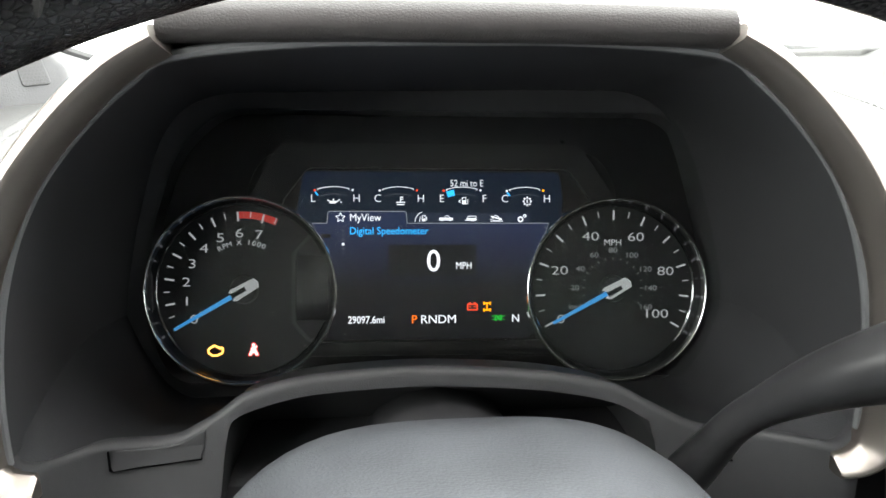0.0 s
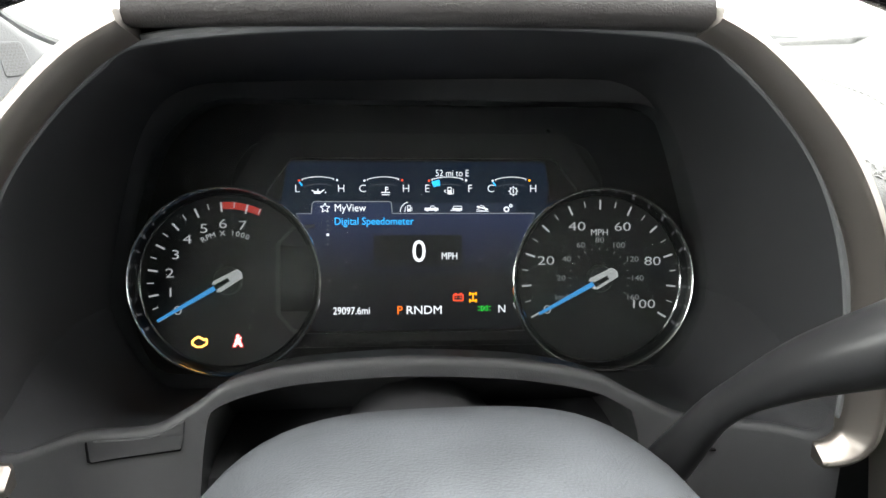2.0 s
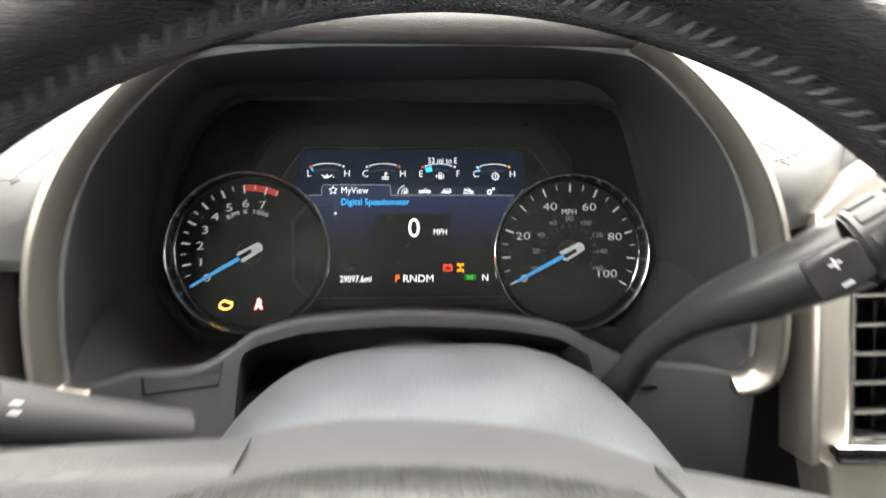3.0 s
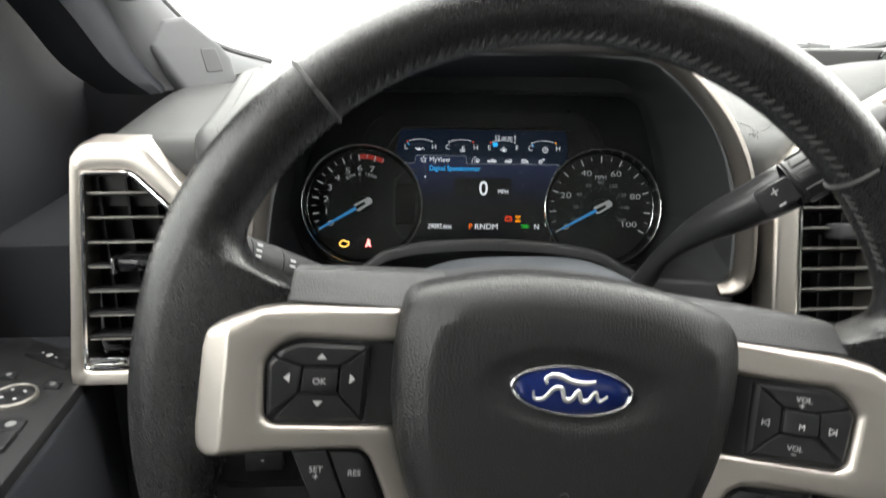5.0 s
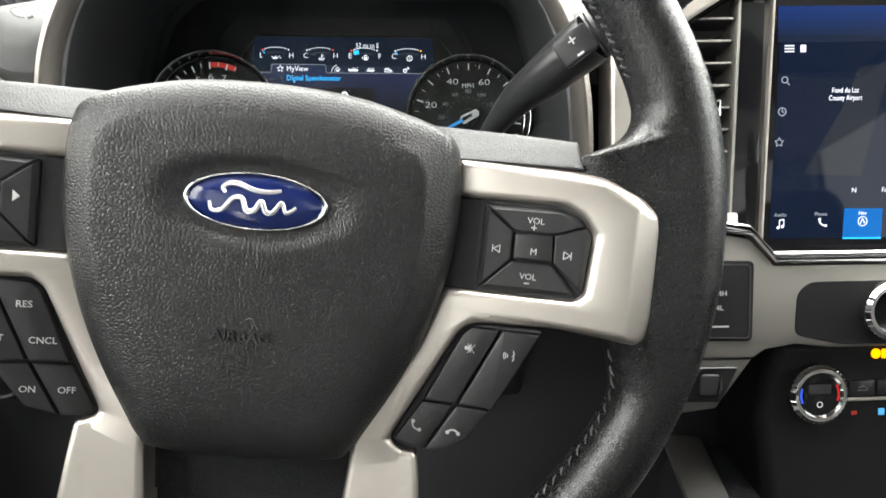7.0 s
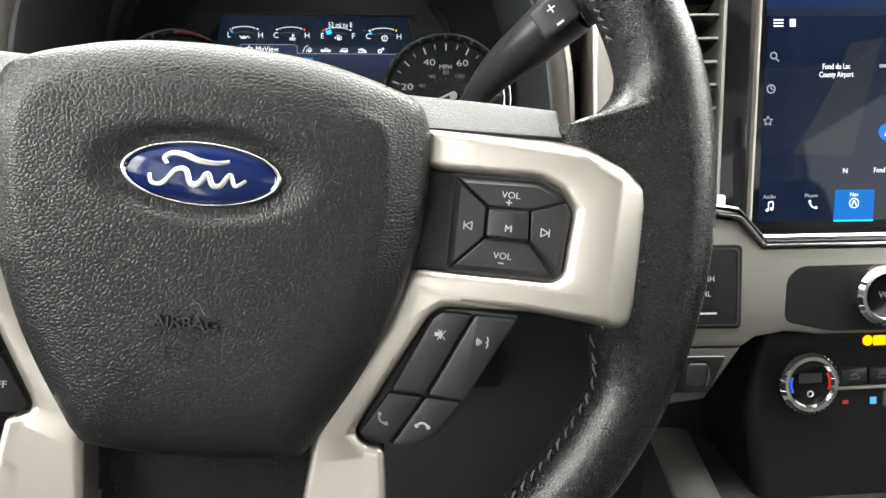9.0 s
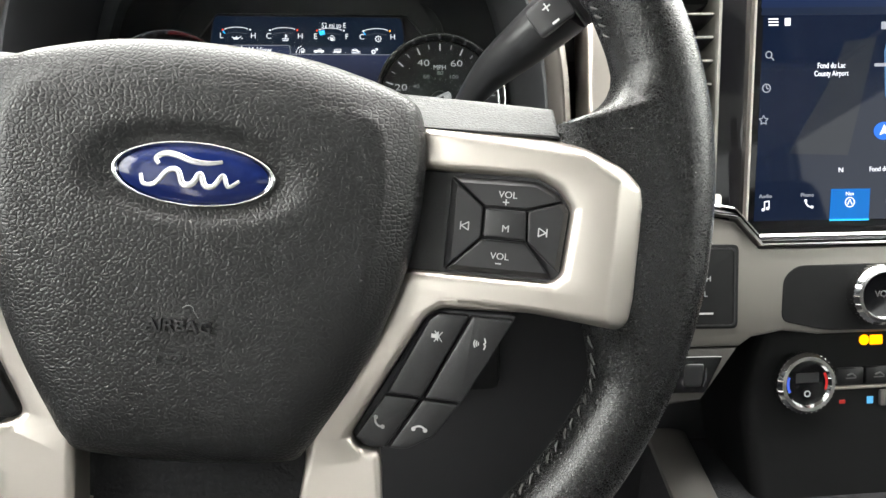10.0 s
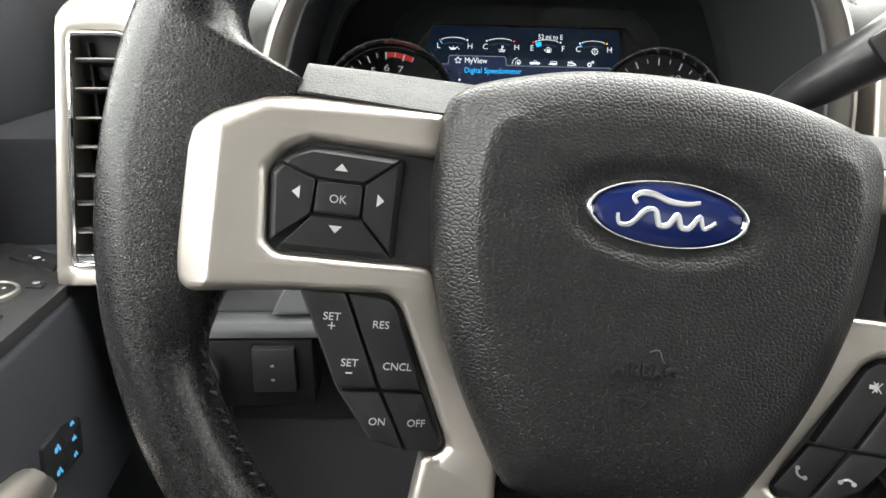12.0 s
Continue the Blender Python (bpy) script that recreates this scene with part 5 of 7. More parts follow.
def gear_lever():
    lever = thing("gear_lever", "black column gear lever with plus and minus buttons", "gear lever")
    path = smooth_path([(0.120, 0.262, 0.618), (0.130, 0.252, 0.645), (0.138, 0.240, 0.670), (0.153, 0.219, 0.6965), (0.173, 0.197, 0.7185), (0.192, 0.182, 0.7375)], 6)
    n = len(path)
    radii = [0.0105 - 0.0032 * math.sin(min(1, i / n / 0.75) * math.pi) ** 2 + 0.0048 * min(1, max(0, (i / n - 0.45) / 0.45)) for i in range(n)]
    part("lever_arm", sweep(path, radii, 24), LEVER, lever, "bent matt black lever arm")
    d = Vector((0.052, -0.012, 0.040)).normalized()
    o = Vector((0.192, 0.182, 0.7375))
    prof = [(0.0, 0.0150), (0.0012, 0.0140), (0.0024, 0.0152), (0.018, 0.0155), (0.0192, 0.0144), (0.0206, 0.0158), (0.040, 0.0163), (0.064, 0.0166), (0.0665, 0.0155), (0.0672, 0.014)]
    part("lever_grip", sweep([o + d * t for t, r in prof], [r for t, r in prof], 24), LEVER, lever, "ribbed round grip")
    part("grip_end", sweep([o + d * 0.0668, o + d * 0.0678], [0.0138, 0.0130], 24), PIANO, lever, "gloss end cap")
    # raised pads on the turning ring and on the end of the grip
    a0 = d.cross(Vector((0, 0, 1))).normalized()
    b0 = d.cross(a0)
    for t0, t1, r in ((0.0045, 0.0160, 0.0153), (0.0230, 0.0500, 0.0159)):
        for k in range(9):
            w = 2 * math.pi * (k + 0.4) / 9
            e, g = a0 * math.cos(w) + b0 * math.sin(w), b0 * math.cos(w) - a0 * math.sin(w)
            bm = box(t0, t1, -0.0030, 0.0030, r - 0.0012, r + 0.0011, 0.0009)
            bm.transform(Matrix.Translation(o) @ Matrix((d, g, e)).transposed().to_4x4())
            part("grip_pad", bm, LEVER, lever)
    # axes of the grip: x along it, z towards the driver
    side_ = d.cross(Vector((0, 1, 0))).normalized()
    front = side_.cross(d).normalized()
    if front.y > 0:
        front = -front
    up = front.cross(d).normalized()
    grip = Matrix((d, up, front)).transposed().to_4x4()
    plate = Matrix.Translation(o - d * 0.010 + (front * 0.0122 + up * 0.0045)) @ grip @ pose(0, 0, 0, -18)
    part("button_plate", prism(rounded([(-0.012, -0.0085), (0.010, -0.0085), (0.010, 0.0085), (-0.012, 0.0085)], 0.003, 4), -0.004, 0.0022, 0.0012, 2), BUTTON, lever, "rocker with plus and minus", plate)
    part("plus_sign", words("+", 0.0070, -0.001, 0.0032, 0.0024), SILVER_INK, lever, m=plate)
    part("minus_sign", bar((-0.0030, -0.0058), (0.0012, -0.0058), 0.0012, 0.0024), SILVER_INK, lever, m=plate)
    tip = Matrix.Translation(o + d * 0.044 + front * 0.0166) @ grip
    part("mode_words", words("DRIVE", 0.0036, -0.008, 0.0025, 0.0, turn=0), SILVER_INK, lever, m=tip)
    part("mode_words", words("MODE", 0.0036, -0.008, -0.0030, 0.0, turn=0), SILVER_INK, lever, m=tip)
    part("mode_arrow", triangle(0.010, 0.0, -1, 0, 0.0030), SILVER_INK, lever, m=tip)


gear_lever()


def signal_stalk():
    stalk = thing("signal_stalk", "black turn signal and wiper stalk with printed rings", "stalk")
    o, e = Vector((-0.076, 0.186, 0.667)), Vector((-0.160, 0.128, 0.7205))
    d = (e - o).normalized()
    n = (e - o).length
    prof = [(0.0, 0.0078), (0.3, 0.0088), (0.5, 0.0104), (0.62, 0.0115), (0.625, 0.0107), (0.635, 0.0117), (0.80, 0.0122), (0.805, 0.0112), (0.815, 0.0127), (1.0, 0.0132), (1.01, 0.0110)]
    part("stalk_arm", sweep([o + d * (n * t) for t, r in prof], [r for t, r in prof], 22), GREY_PLASTIC, stalk, "tapered dark grey stalk")
    up = (Vector((0, -1.0, 0.7)) - d * d.dot(Vector((0, -1.0, 0.7)))).normalized()
    m = Matrix((d, up.cross(d), up)).transposed().to_4x4()
    for t, k in ((0.56, 2), (0.76, 4)):
        for i in range(k):
            part("ring_mark", bar((0, 0), (0.0035, 0), 0.0012), SILVER_INK, stalk, m=Matrix.Translation(o + d * (n * t) + up * (0.0115 if k == 2 else 0.0122)) @ m @ Matrix.Translation((0, (i - k / 2) * 0.0032, 0)))


signal_stalk()

# ---- the dashboard ----
def dash_height(x, y):
    """The dashboard's top: lower beside the hood, higher over the centre."""
    front = 0.748 if x < 0.23 else 0.748 + 0.056 * min(1, max(0, (x - 0.245) / 0.105))
    k = min(1, max(0, (x - 0.21) / 0.09))
    rear = 0.763 + 0.012 * k * k * (3 - 2 * k)
    t = min(1, max(0, (y - 0.30) / 0.25))
    t = t * t * (3 - 2 * t)
    return front * (1 - t) + rear * t


def dashboard():
    dash = thing("dashboard", "grey grained dashboard with a soft padded top", "dashboard")
    def last_row(x):
        return 0.66 + 0.25 * min(1, max(0, (x + 0.22) / 0.42)) ** 0.8

    for xs in ([-0.330, -0.324, -0.314, -0.302, -0.288, -0.272, -0.256, -0.23, -0.20, -0.168], [0.214, 0.235, 0.25, 0.265, 0.285, 0.305, 0.325, 0.345, 0.36, 0.40, 0.5, 0.65, 0.85, 1.0, 1.2, 1.42]):
        rings = []
        for x in xs:
            edge = 0.050 * (max(0.0, -0.256 - x) / 0.074) ** 2
            last = last_row(x)
            f0 = 0.292 if x < 0.23 else 0.292 - 0.008 * min(1, (x - 0.23) / 0.12)
            ring = [(x, f0, dash_height(x, 0.30) - 0.05), (x, f0 - 0.004, dash_height(x, 0.30) - 0.012 - edge), (x, f0 + 0.002, dash_height(x, 0.30) - 0.003 - edge)]
            ring += [(x, f0 + 0.01 + (last - f0 - 0.01) * t, dash_height(x, f0 + (last - f0) * t) - edge) for t in (0, 0.08, 0.18, 0.3, 0.45, 0.6, 0.75, 0.88, 1.0)]
            ring += [(x, last + 0.02, 0.70), (x, 0.45, 0.62)]
            rings.append([(max(px, -0.294 - 0.36 * max(0.0, py - 0.30)), py, pz) for px, py, pz in ring])
        part("top_panel", loft(rings), DASH, dash, "grey grained top panel", sharp=0.7)
    rings = []
    for x in [-0.169 + 0.384 * k / 12 for k in range(13)]:
        last = last_row(x)
        rings.append([(x, 0.505, 0.700), (x, 0.505, 0.756), (x, 0.52, 0.7625), (x, last, 0.763), (x, last + 0.02, 0.70)])
    part("rear_panel", loft(rings), DASH, dash, "grey grained panel behind the hood", sharp=0.7)
    # padded panels beside the hood, with a stitched edge
    pads = ([(-0.152, 0.262), (-0.186, 0.262), (-0.205, 0.285), (-0.208, 0.36), (-0.224, 0.56), (-0.216, 0.605), (-0.150, 0.640), (-0.115, 0.60), (-0.118, 0.490), (-0.152, 0.44)],
            [(0.200, 0.262), (0.240, 0.275), (0.270, 0.312), (0.284, 0.37), (0.312, 0.56), (0.328, 0.74), (0.290, 0.76), (0.200, 0.70)])
    for pts in pads:
        out = rounded(pts, 0.022, 5)
        bm = prism(out, -0.014, 0.010, 0.009, 4)
        for v in bm.verts:
            drop = max(0, 0.315 - v.co.y)
            v.co.z += dash_height(v.co.x, v.co.y) - 7.0 * drop * drop
        surface = BVHTree.FromBMesh(bm)
        part("dash_pad", bm, PAD, dash, "raised soft pad with a seam")
        line = inset(out, 0.017)
        path = [Vector((x, y, 0)) for x, y in line]
        bm = bmesh.new()
        for p, q in zip(path, path[1:] + path[:1]):
            k = max(1, int((q - p).length / 0.005))
            for j in range(k):
                spots = []
                for f, rise in ((0.15, 0.0), (0.5, 0.0004), (0.8, 0.0)):
                    at = p.lerp(q, (j + f) / k)
                    hit = surface.ray_cast(Vector((at.x, at.y, 1.0)), Vector((0, 0, -1)))[0]
                    if hit:
                        spots.append(hit + Vector((0, 0, rise)))
                if len(spots) == 3:
                    sweep(spots, [0.0003, 0.0006, 0.0003], 5, bm=bm)
        part("seam", bm, PAD_THREAD, dash, "stitched seam")
    # raised speaker bridge behind the middle of the dash
    bridge = [(0.340, 0.505), (0.80, 0.505), (0.80, 0.75), (0.365, 0.75)]
    bm = prism(rounded(bridge, 0.006, 4), 0.781, 0.8000, 0.004, 3, lambda x, y: -0.06 * (y - 0.505))
    # solid black block: paints the shade in the gap under the bridge
    part("bridge_shade", prism([(0.36, 0.520), (0.80, 0.520), (0.80, 0.74), (0.37, 0.74)], 0.755, 0.7815), BLACK, dash, "black block standing in for shade under the bridge")
    rings = []
    for y in (0.425, 0.445, 0.465, 0.485, 0.505, 0.53, 0.60, 0.70, 0.76):
        k = min(1, (y - 0.425) / 0.08)
        k = k * k * (3 - 2 * k)
        lean = (y - 0.50) * 0.10
        rings.append([(x + lean, y, 0.7735 + k * h - 0.06 * max(0.0, y - 0.505)) for x, h in ((0.275, -0.004), (0.300, 0.002), (0.325, 0.013), (0.345, 0.0235), (0.356, 0.0265), (0.366, 0.0245), (0.385, 0.0130), (0.404, 0.0025), (0.415, -0.004), (0.415, -0.03), (0.275, -0.03))])
    part("bridge_shoulder", loft(rings), DASH, dash, "ramped shoulder beside the bridge", sharp=0.9)
    part("speaker_bridge", bm, DASH, dash, "raised charcoal speaker bridge")
    bm = bmesh.new()
    for i in range(40):
        for j in range(7):
            sweep([(0.41 + 0.008 * i, 0.55 + 0.016 * j + 0.006 * math.sin(i * 0.4), 0.7998), (0.41 + 0.008 * i, 0.55 + 0.016 * j + 0.006 * math.sin(i * 0.4), 0.8012)], [0.0022, 0.0014], 6, bm=bm)
    tagged(part("grille_dots", bm, BLACK, dash, "dotted speaker grille"), kind="stuff")
    sensor = part("light_sensor", lathe([(0.0065, 0.0030), (0.0078, 0.0034), (0.0088, 0.002), (0.0088, -0.004)], 36), PIANO, dash, "round light sensor", pose(0.4593, 0.5040, 0.7904, 90))
    part("sensor_lens", lathe([(0.0, 0.0036), (0.004, 0.0034), (0.0067, 0.0026)], 36), LENS_GLASS, sensor, "smoky glass lens")
    # lower body closing the dash
    bm = box(-0.33, 1.0, 0.31, 0.62, 0.25, 0.60, 0.01)
    part("lower_body", bm, BLACK_SOFT, dash, "dark lower dashboard")


dashboard()


def air_vent_side():
    """The vent at the door end of the dash."""
    vent = thing("air_vent", "black slatted air vent in a satin nickel surround", "air vent")
    m = pose(0, 0.2675, 0, 90)

    def tilt(x, z):
        return 0.12 * (0.66 - z) * 1.0

    outer = [(-0.307, 0.566), (-0.190, 0.566), (-0.190, 0.694), (-0.236, 0.7485), (-0.280, 0.7495), (-0.2895, 0.7400)]
    inner = [(-0.294, 0.5805), (-0.200, 0.5805), (-0.200, 0.680), (-0.2475, 0.7290), (-0.2815, 0.7290)]
    ro, ri = rounded(outer, [0.006, 0.004, 0.004, 0.008, 0.004, 0.004], 5), rounded(inner, [0.004, 0.003, 0.003, 0.006, 0.004], 5)
    bm = bmesh.new()
    # ring between both outlines, walked by angle
    c = Vector((-0.245, 0.655))

    def cast(pts, a):
        d = Vector((math.cos(a), math.sin(a)))
        best = None
        for p, q in zip(pts, pts[1:] + pts[:1]):
            p, q = Vector(p) - c, Vector(q) - c
            e = q - p
            den = d.x * e.y - d.y * e.x
            if abs(den) < 1e-12:
                continue
            t = (p.x * e.y - p.y * e.x) / den
            u = (p.x * d.y - p.y * d.x) / den
            if t > 0 and -1e-9 <= u <= 1 + 1e-9 and (best is None or t > best):
                best = t
        return c + d * best

    rings = []
    for j in range(144):
        a = 2 * math.pi * j / 144
        o, i = cast(ro, a), cast(ri, a)
        f = lambda p, y: (p.x, 0.2675 - y - tilt(p.x, p.y), p.y)
        w = (o - i)
        rings.append([f(o, -0.032), f(o, -0.0010), f(o - w * 0.05, 0.0018), f(o - w * 0.14, 0.003), f(i + w * 0.30, 0.003), f(i + w * 0.1, 0.0015), f(i, -0.002), f(i, -0.03)])
    rings.append(rings[0])
    bm = loft(rings, False, False)
    bmesh.ops.remove_doubles(bm, verts=bm.verts, dist=1e-6)
    part("surround", bm, SATIN, vent, "satin nickel surround", sharp=0.7)
    lip = [Vector((p[0], 0.2640 - tilt(*p), p[1])) for p in inset(ri, 0.0006)]
    part("chrome_lip", sweep(lip, 0.0016, 6, True, (0, 1, 0)), CHROME, vent, "thin chrome lip")
    bm = bmesh.new()
    rings = [[(x, 0.30, z) for x, z in inset(ri, -0.002)], [(x, 0.305, z) for x, z in inset(ri, -0.002)]]
    part("vent_box", loft(rings), DARK_GLOSS, vent, "dark vent cavity")
    for z in (0.600, 0.6185, 0.637, 0.6555, 0.674, 0.6925, 0.7105):
        x1 = -0.201 if z < 0.675 else -0.201 - (z - 0.675) * 0.95
        x0 = -0.293 + 0.085 * (z - 0.58) + 0.001
        bm = box(x0, x1, 0.268 - tilt(0, z), 0.292, z - 0.0012, z + 0.0012, 0.0008)
        for v in bm.verts:
            v.co.z -= (v.co.y - 0.28) * 0.25
        part("slat", bm, BLACK, vent)
        part("slat_edge", box(x0 + 0.001, x1 - 0.001, 0.2666 - tilt(0, z), 0.2682 - tilt(0, z), z + 0.0021, z + 0.0034, 0.0004), SATIN_DARK, vent)
    for x in (-0.275, -0.255, -0.235, -0.215):
        part("back_vane", box(x - 0.0008, x + 0.0008, 0.283, 0.298, 0.585, 0.70 if x > -0.24 else 0.722), DARK_GLOSS, vent)
    bm = box(-0.2595, -0.2315, 0.250, 0.272, 0.6595, 0.6705, 0.0045)
    part("vent_knob", bm, PIANO, vent, "vent thumb knob")
    for x in (-0.2600, -0.2325):
        part("knob_edge", box(x - 0.0010, x + 0.0020, 0.2485, 0.262, 0.6590, 0.6710, 0.0012), CHROME, vent, "chrome knob edge")
    part("chrome_foot", box(-0.2915, -0.262, 0.2560, 0.270, 0.5825, 0.5890, 0.0015), CHROME, vent, "chrome foot strip")


air_vent_side()

# ---- the centre stack ----
STACK = pose(0.353, 0.263, 0.724, 75)


def centre_stack():
    stack = thing("centre_stack", "centre stack with satin nickel trim and chrome accents", "centre console", STACK)
    right = 0.42
    # satin trim over the top
    outer = [(-0.128, -0.128), (-0.128, 0.004), (-0.110, 0.020), (-0.056, 0.054), (-0.004, 0.084), (0.012, 0.0885), (right, 0.089)]
    inner = [(-0.108, -0.128), (-0.108, -0.006), (-0.090, 0.009), (-0.046, 0.036), (-0.006, 0.060), (0.016, 0.0715), (right, 0.072)]
    part("top_trim", prism(outer + inner[::-1], -0.03, 0.004, 0.004, 3), SATIN, stack, "satin nickel trim round the stack", sharp=0.8)
    part("switch_panel", prism([(-0.036, 0.044), (0.02, 0.078), (right, 0.078), (right, 0.044)], -0.03, -0.006), BLACK, stack, "dark switch panel")
    part("black_rail", prism([(-0.090, 0.008), (-0.040, 0.0385), (right, 0.0385), (right, 0.0455), (-0.042, 0.0450), (-0.095, 0.0135)], -0.02, 0.0015, 0.0015, 2), PIANO, stack, "gloss black rail")
    part("rail_edge", prism([(-0.088, 0.0075), (-0.039, 0.0365), (right, 0.0365), (right, 0.0378), (-0.0395, 0.0378), (-0.0895, 0.0088)], -0.02, 0.002), CHROME, stack, "thin chrome edge")
    off = part("off_switch", prism(rounded([(0.0315, 0.0495), (0.0895, 0.0495), (0.0895, 0.0655), (0.0315, 0.0655)], 0.004, 4), -0.010, 0.001, 0.002, 3), BUTTON, stack, "black traction switch")
    part("switch_words", words("OFF", 0.0045, 0.0655, 0.0570, 0.0012, stretch=0.9), SILVER_INK, off)
    bm = bmesh.new()
    for p, q in (((0.0545, 0.0540), (0.0545, 0.0605)), ((0.0545, 0.0605), (0.0585, 0.0605)), ((0.0585, 0.0605), (0.0585, 0.0560)), ((0.0535, 0.0540), (0.0560, 0.0555)), ((0.0570, 0.0540), (0.0600, 0.0555))):
        bar(p, q, 0.0008, 0.0012, bm=bm)
    part("switch_icon", bm, SILVER_INK, off)
    # black backing of vents and screen
    part("backing", prism([(-0.112, -0.135), (right, -0.152), (right, 0.046), (-0.040, 0.046), (-0.112, 0.002)], -0.05, -0.034), DARK_GLOSS, stack, "black backing")
    part("gloss_column", prism([(-0.0405, -0.120), (-0.0195, -0.150), (-0.0110, 0.0365), (-0.0345, 0.0365)], -0.04, -0.003, 0.002, 2), PIANO, stack, "gloss black column beside the screen")
    part("column_edge", prism([(-0.0420, -0.118), (-0.0400, -0.118), (-0.0335, 0.0360), (-0.0355, 0.0360)], -0.04, 0.000, 0.0005, 1), SATIN_DARK, stack, "grey column edge")
    # lower chrome line and satin panel
    chrome = [(-0.120, -0.120), (-0.058, -0.1235), (-0.031, -0.1285), (-0.014, -0.1475), (right, -0.1530)]
    low = [(x + (0.0006 if 0 < i < 4 else 0), y - 0.0025) for i, (x, y) in enumerate(chrome)]
    part("chrome_line", prism(chrome + low[::-1], -0.01, 0.0135, 0.0015, 2), CHROME, stack, "bright chrome line")
    up = [(x - 0.0005, y + 0.0035) for x, y in chrome]
    part("black_line", prism(up + [(x, y + 0.0005) for x, y in chrome][::-1], -0.01, 0.0100, 0.001, 1), PIANO, stack, "gloss black line")
    up2 = [(x - 0.001, y + 0.0055) for x, y in chrome]
    part("chrome_line", prism(up2 + [(x, y + 0.0040) for x, y in chrome][::-1], -0.01, 0.0110, 0.0006, 1), CHROME, stack, "upper chrome line")
    face = [(-0.125, -0.1240), (-0.058, -0.1275), (-0.030, -0.1325), (-0.013, -0.1515), (right, -0.1570), (right, -0.2140), (0.030, -0.2125), (0.004, -0.2090), (-0.018, -0.2122), (-0.027, -0.2180), (-0.102, -0.2168), (-0.112, -0.2060)]
    part("satin_panel", prism(face, -0.02, 0.0085, 0.003, 2), SATIN_DARK, stack, "satin grey lower panel")
    # lower end of the satin panel, its shade put into a darker grey
    part("lower_panel", prism([(-0.098, -0.2176), (-0.0275, -0.2186), (-0.054, -0.254), (-0.098, -0.259)], -0.02, 0.0070, 0.002, 2), SHADOW_GREY, stack, "lower corner with shade in its darker satin")
    four = part("drive_selector_plate", prism(rounded([(-0.105, -0.1460), (-0.0280, -0.1482), (-0.0290, -0.2055), (-0.105, -0.2030)], 0.004, 3), -0.01, 0.0096, 0.001, 2), CLIMATE, stack, "black four wheel drive selector plate")
    for text, x, y in (("2H", -0.0560, -0.1610), ("4H", -0.0510, -0.1706), ("4L", -0.0530, -0.1808)):
        part("selector_words", words(text, 0.0036, x, y, 0.0098), SILVER_INK, four)
    part("selector_mark", bar((-0.0605, -0.1940), (-0.0465, -0.1943), 0.0012, 0.0098), SILVER_INK, four)
    part("plate_groove", ring_frame(rounded([(-0.103, -0.1482), (-0.0305, -0.1505), (-0.0312, -0.2035), (-0.103, -0.2010)], 0.003, 3), rounded([(-0.103, -0.1492), (-0.0315, -0.1515), (-0.0322, -0.2025), (-0.103, -0.2000)], 0.003, 3), 0.0090, 0.0100), BUTTON_EDGE, four)
    part("selector_knob", lathe([(0.0, 0.014), (0.0130, 0.014), (0.0165, 0.012), (0.0172, 0.0)], 36), BLACK, four, "round selector knob", Matrix.Translation((-0.0780, -0.1715, 0.0096)))
    # pocket for the volume knob
    rec = rounded([(0.0020, -0.2020), (0.0036, -0.1720), (0.0130, -0.1642), (0.230, -0.1660), (0.230, -0.2150), (0.034, -0.2095)], 0.006, 4)
    part("knob_recess", prism(rec, -0.01, 0.0092, 0.0005, 1), CLIMATE, stack, "black knob recess")
    pocket = part("low_pocket", prism(rounded([(-0.096, -0.2226), (-0.0385, -0.2242), (-0.0515, -0.2490), (-0.096, -0.2475)], 0.002, 2), -0.01, 0.0080, 0.0005, 1), PIANO, stack, "dark switch pocket")
    for x in (-0.0830, -0.0600):
        part("rocker", prism(rounded([(x - 0.0075, -0.2445), (x + 0.0060, -0.2450), (x + 0.0085, -0.2285), (x - 0.0060, -0.2280)], 0.003, 3), 0.004, 0.0088, 0.0018, 3), BUTTON, pocket, "black rocker switch")
        part("rocker_edge", sweep(smooth_path([(x + 0.0062, -0.2440, 0.0100), (x + 0.0078, -0.2380, 0.0108), (x + 0.0082, -0.2310, 0.0100)], 4), 0.0006, 6), CHROME, pocket, "thin chrome rocker edge")
    # climate panel
    part("climate_panel", prism(rounded([(-0.0060, -0.2330), (0.0020, -0.2100), (right, -0.2100), (right, -0.370), (0.000, -0.370), (-0.0120, -0.2700)], 0.006, 4), -0.09, -0.0145, 0.010, 4), CLIMATE, stack, "black climate panel")
    part("climate_strip", box(0.050, right, -0.2582, -0.2558, -0.02, -0.0120, 0.0006), SATIN, stack, "thin satin strip")
    for i in range(5):
        x = 0.0570 + 0.0215 * i
        key_ = part("climate_key", box(x, x + 0.0200, -0.2548, -0.2425, -0.02, -0.0122, 0.0012), BUTTON, stack)
        bm = bar((x + 0.006, -0.2500), (x + 0.014, -0.2500), 0.0007, -0.0120)
        bar((x + 0.007, -0.2478), (x + 0.011, -0.2466), 0.0012, -0.0120, bm=bm)
        bar((x + 0.011, -0.2466), (x + 0.014, -0.2492), 0.0008, -0.0120, bm=bm)
        part("key_mark", bm, DIM_INK, key_)
    part("seat_key", box(0.0900, 0.1120, -0.2720, -0.2600, -0.02, -0.0120, 0.0015), SATIN_DARK, stack, "satin rear defrost key")
    part("seat_lamp", box(0.0810, 0.0855, -0.2700, -0.2650, -0.016, -0.0138), ICE_BLUE, stack, "small blue seat heater mark")
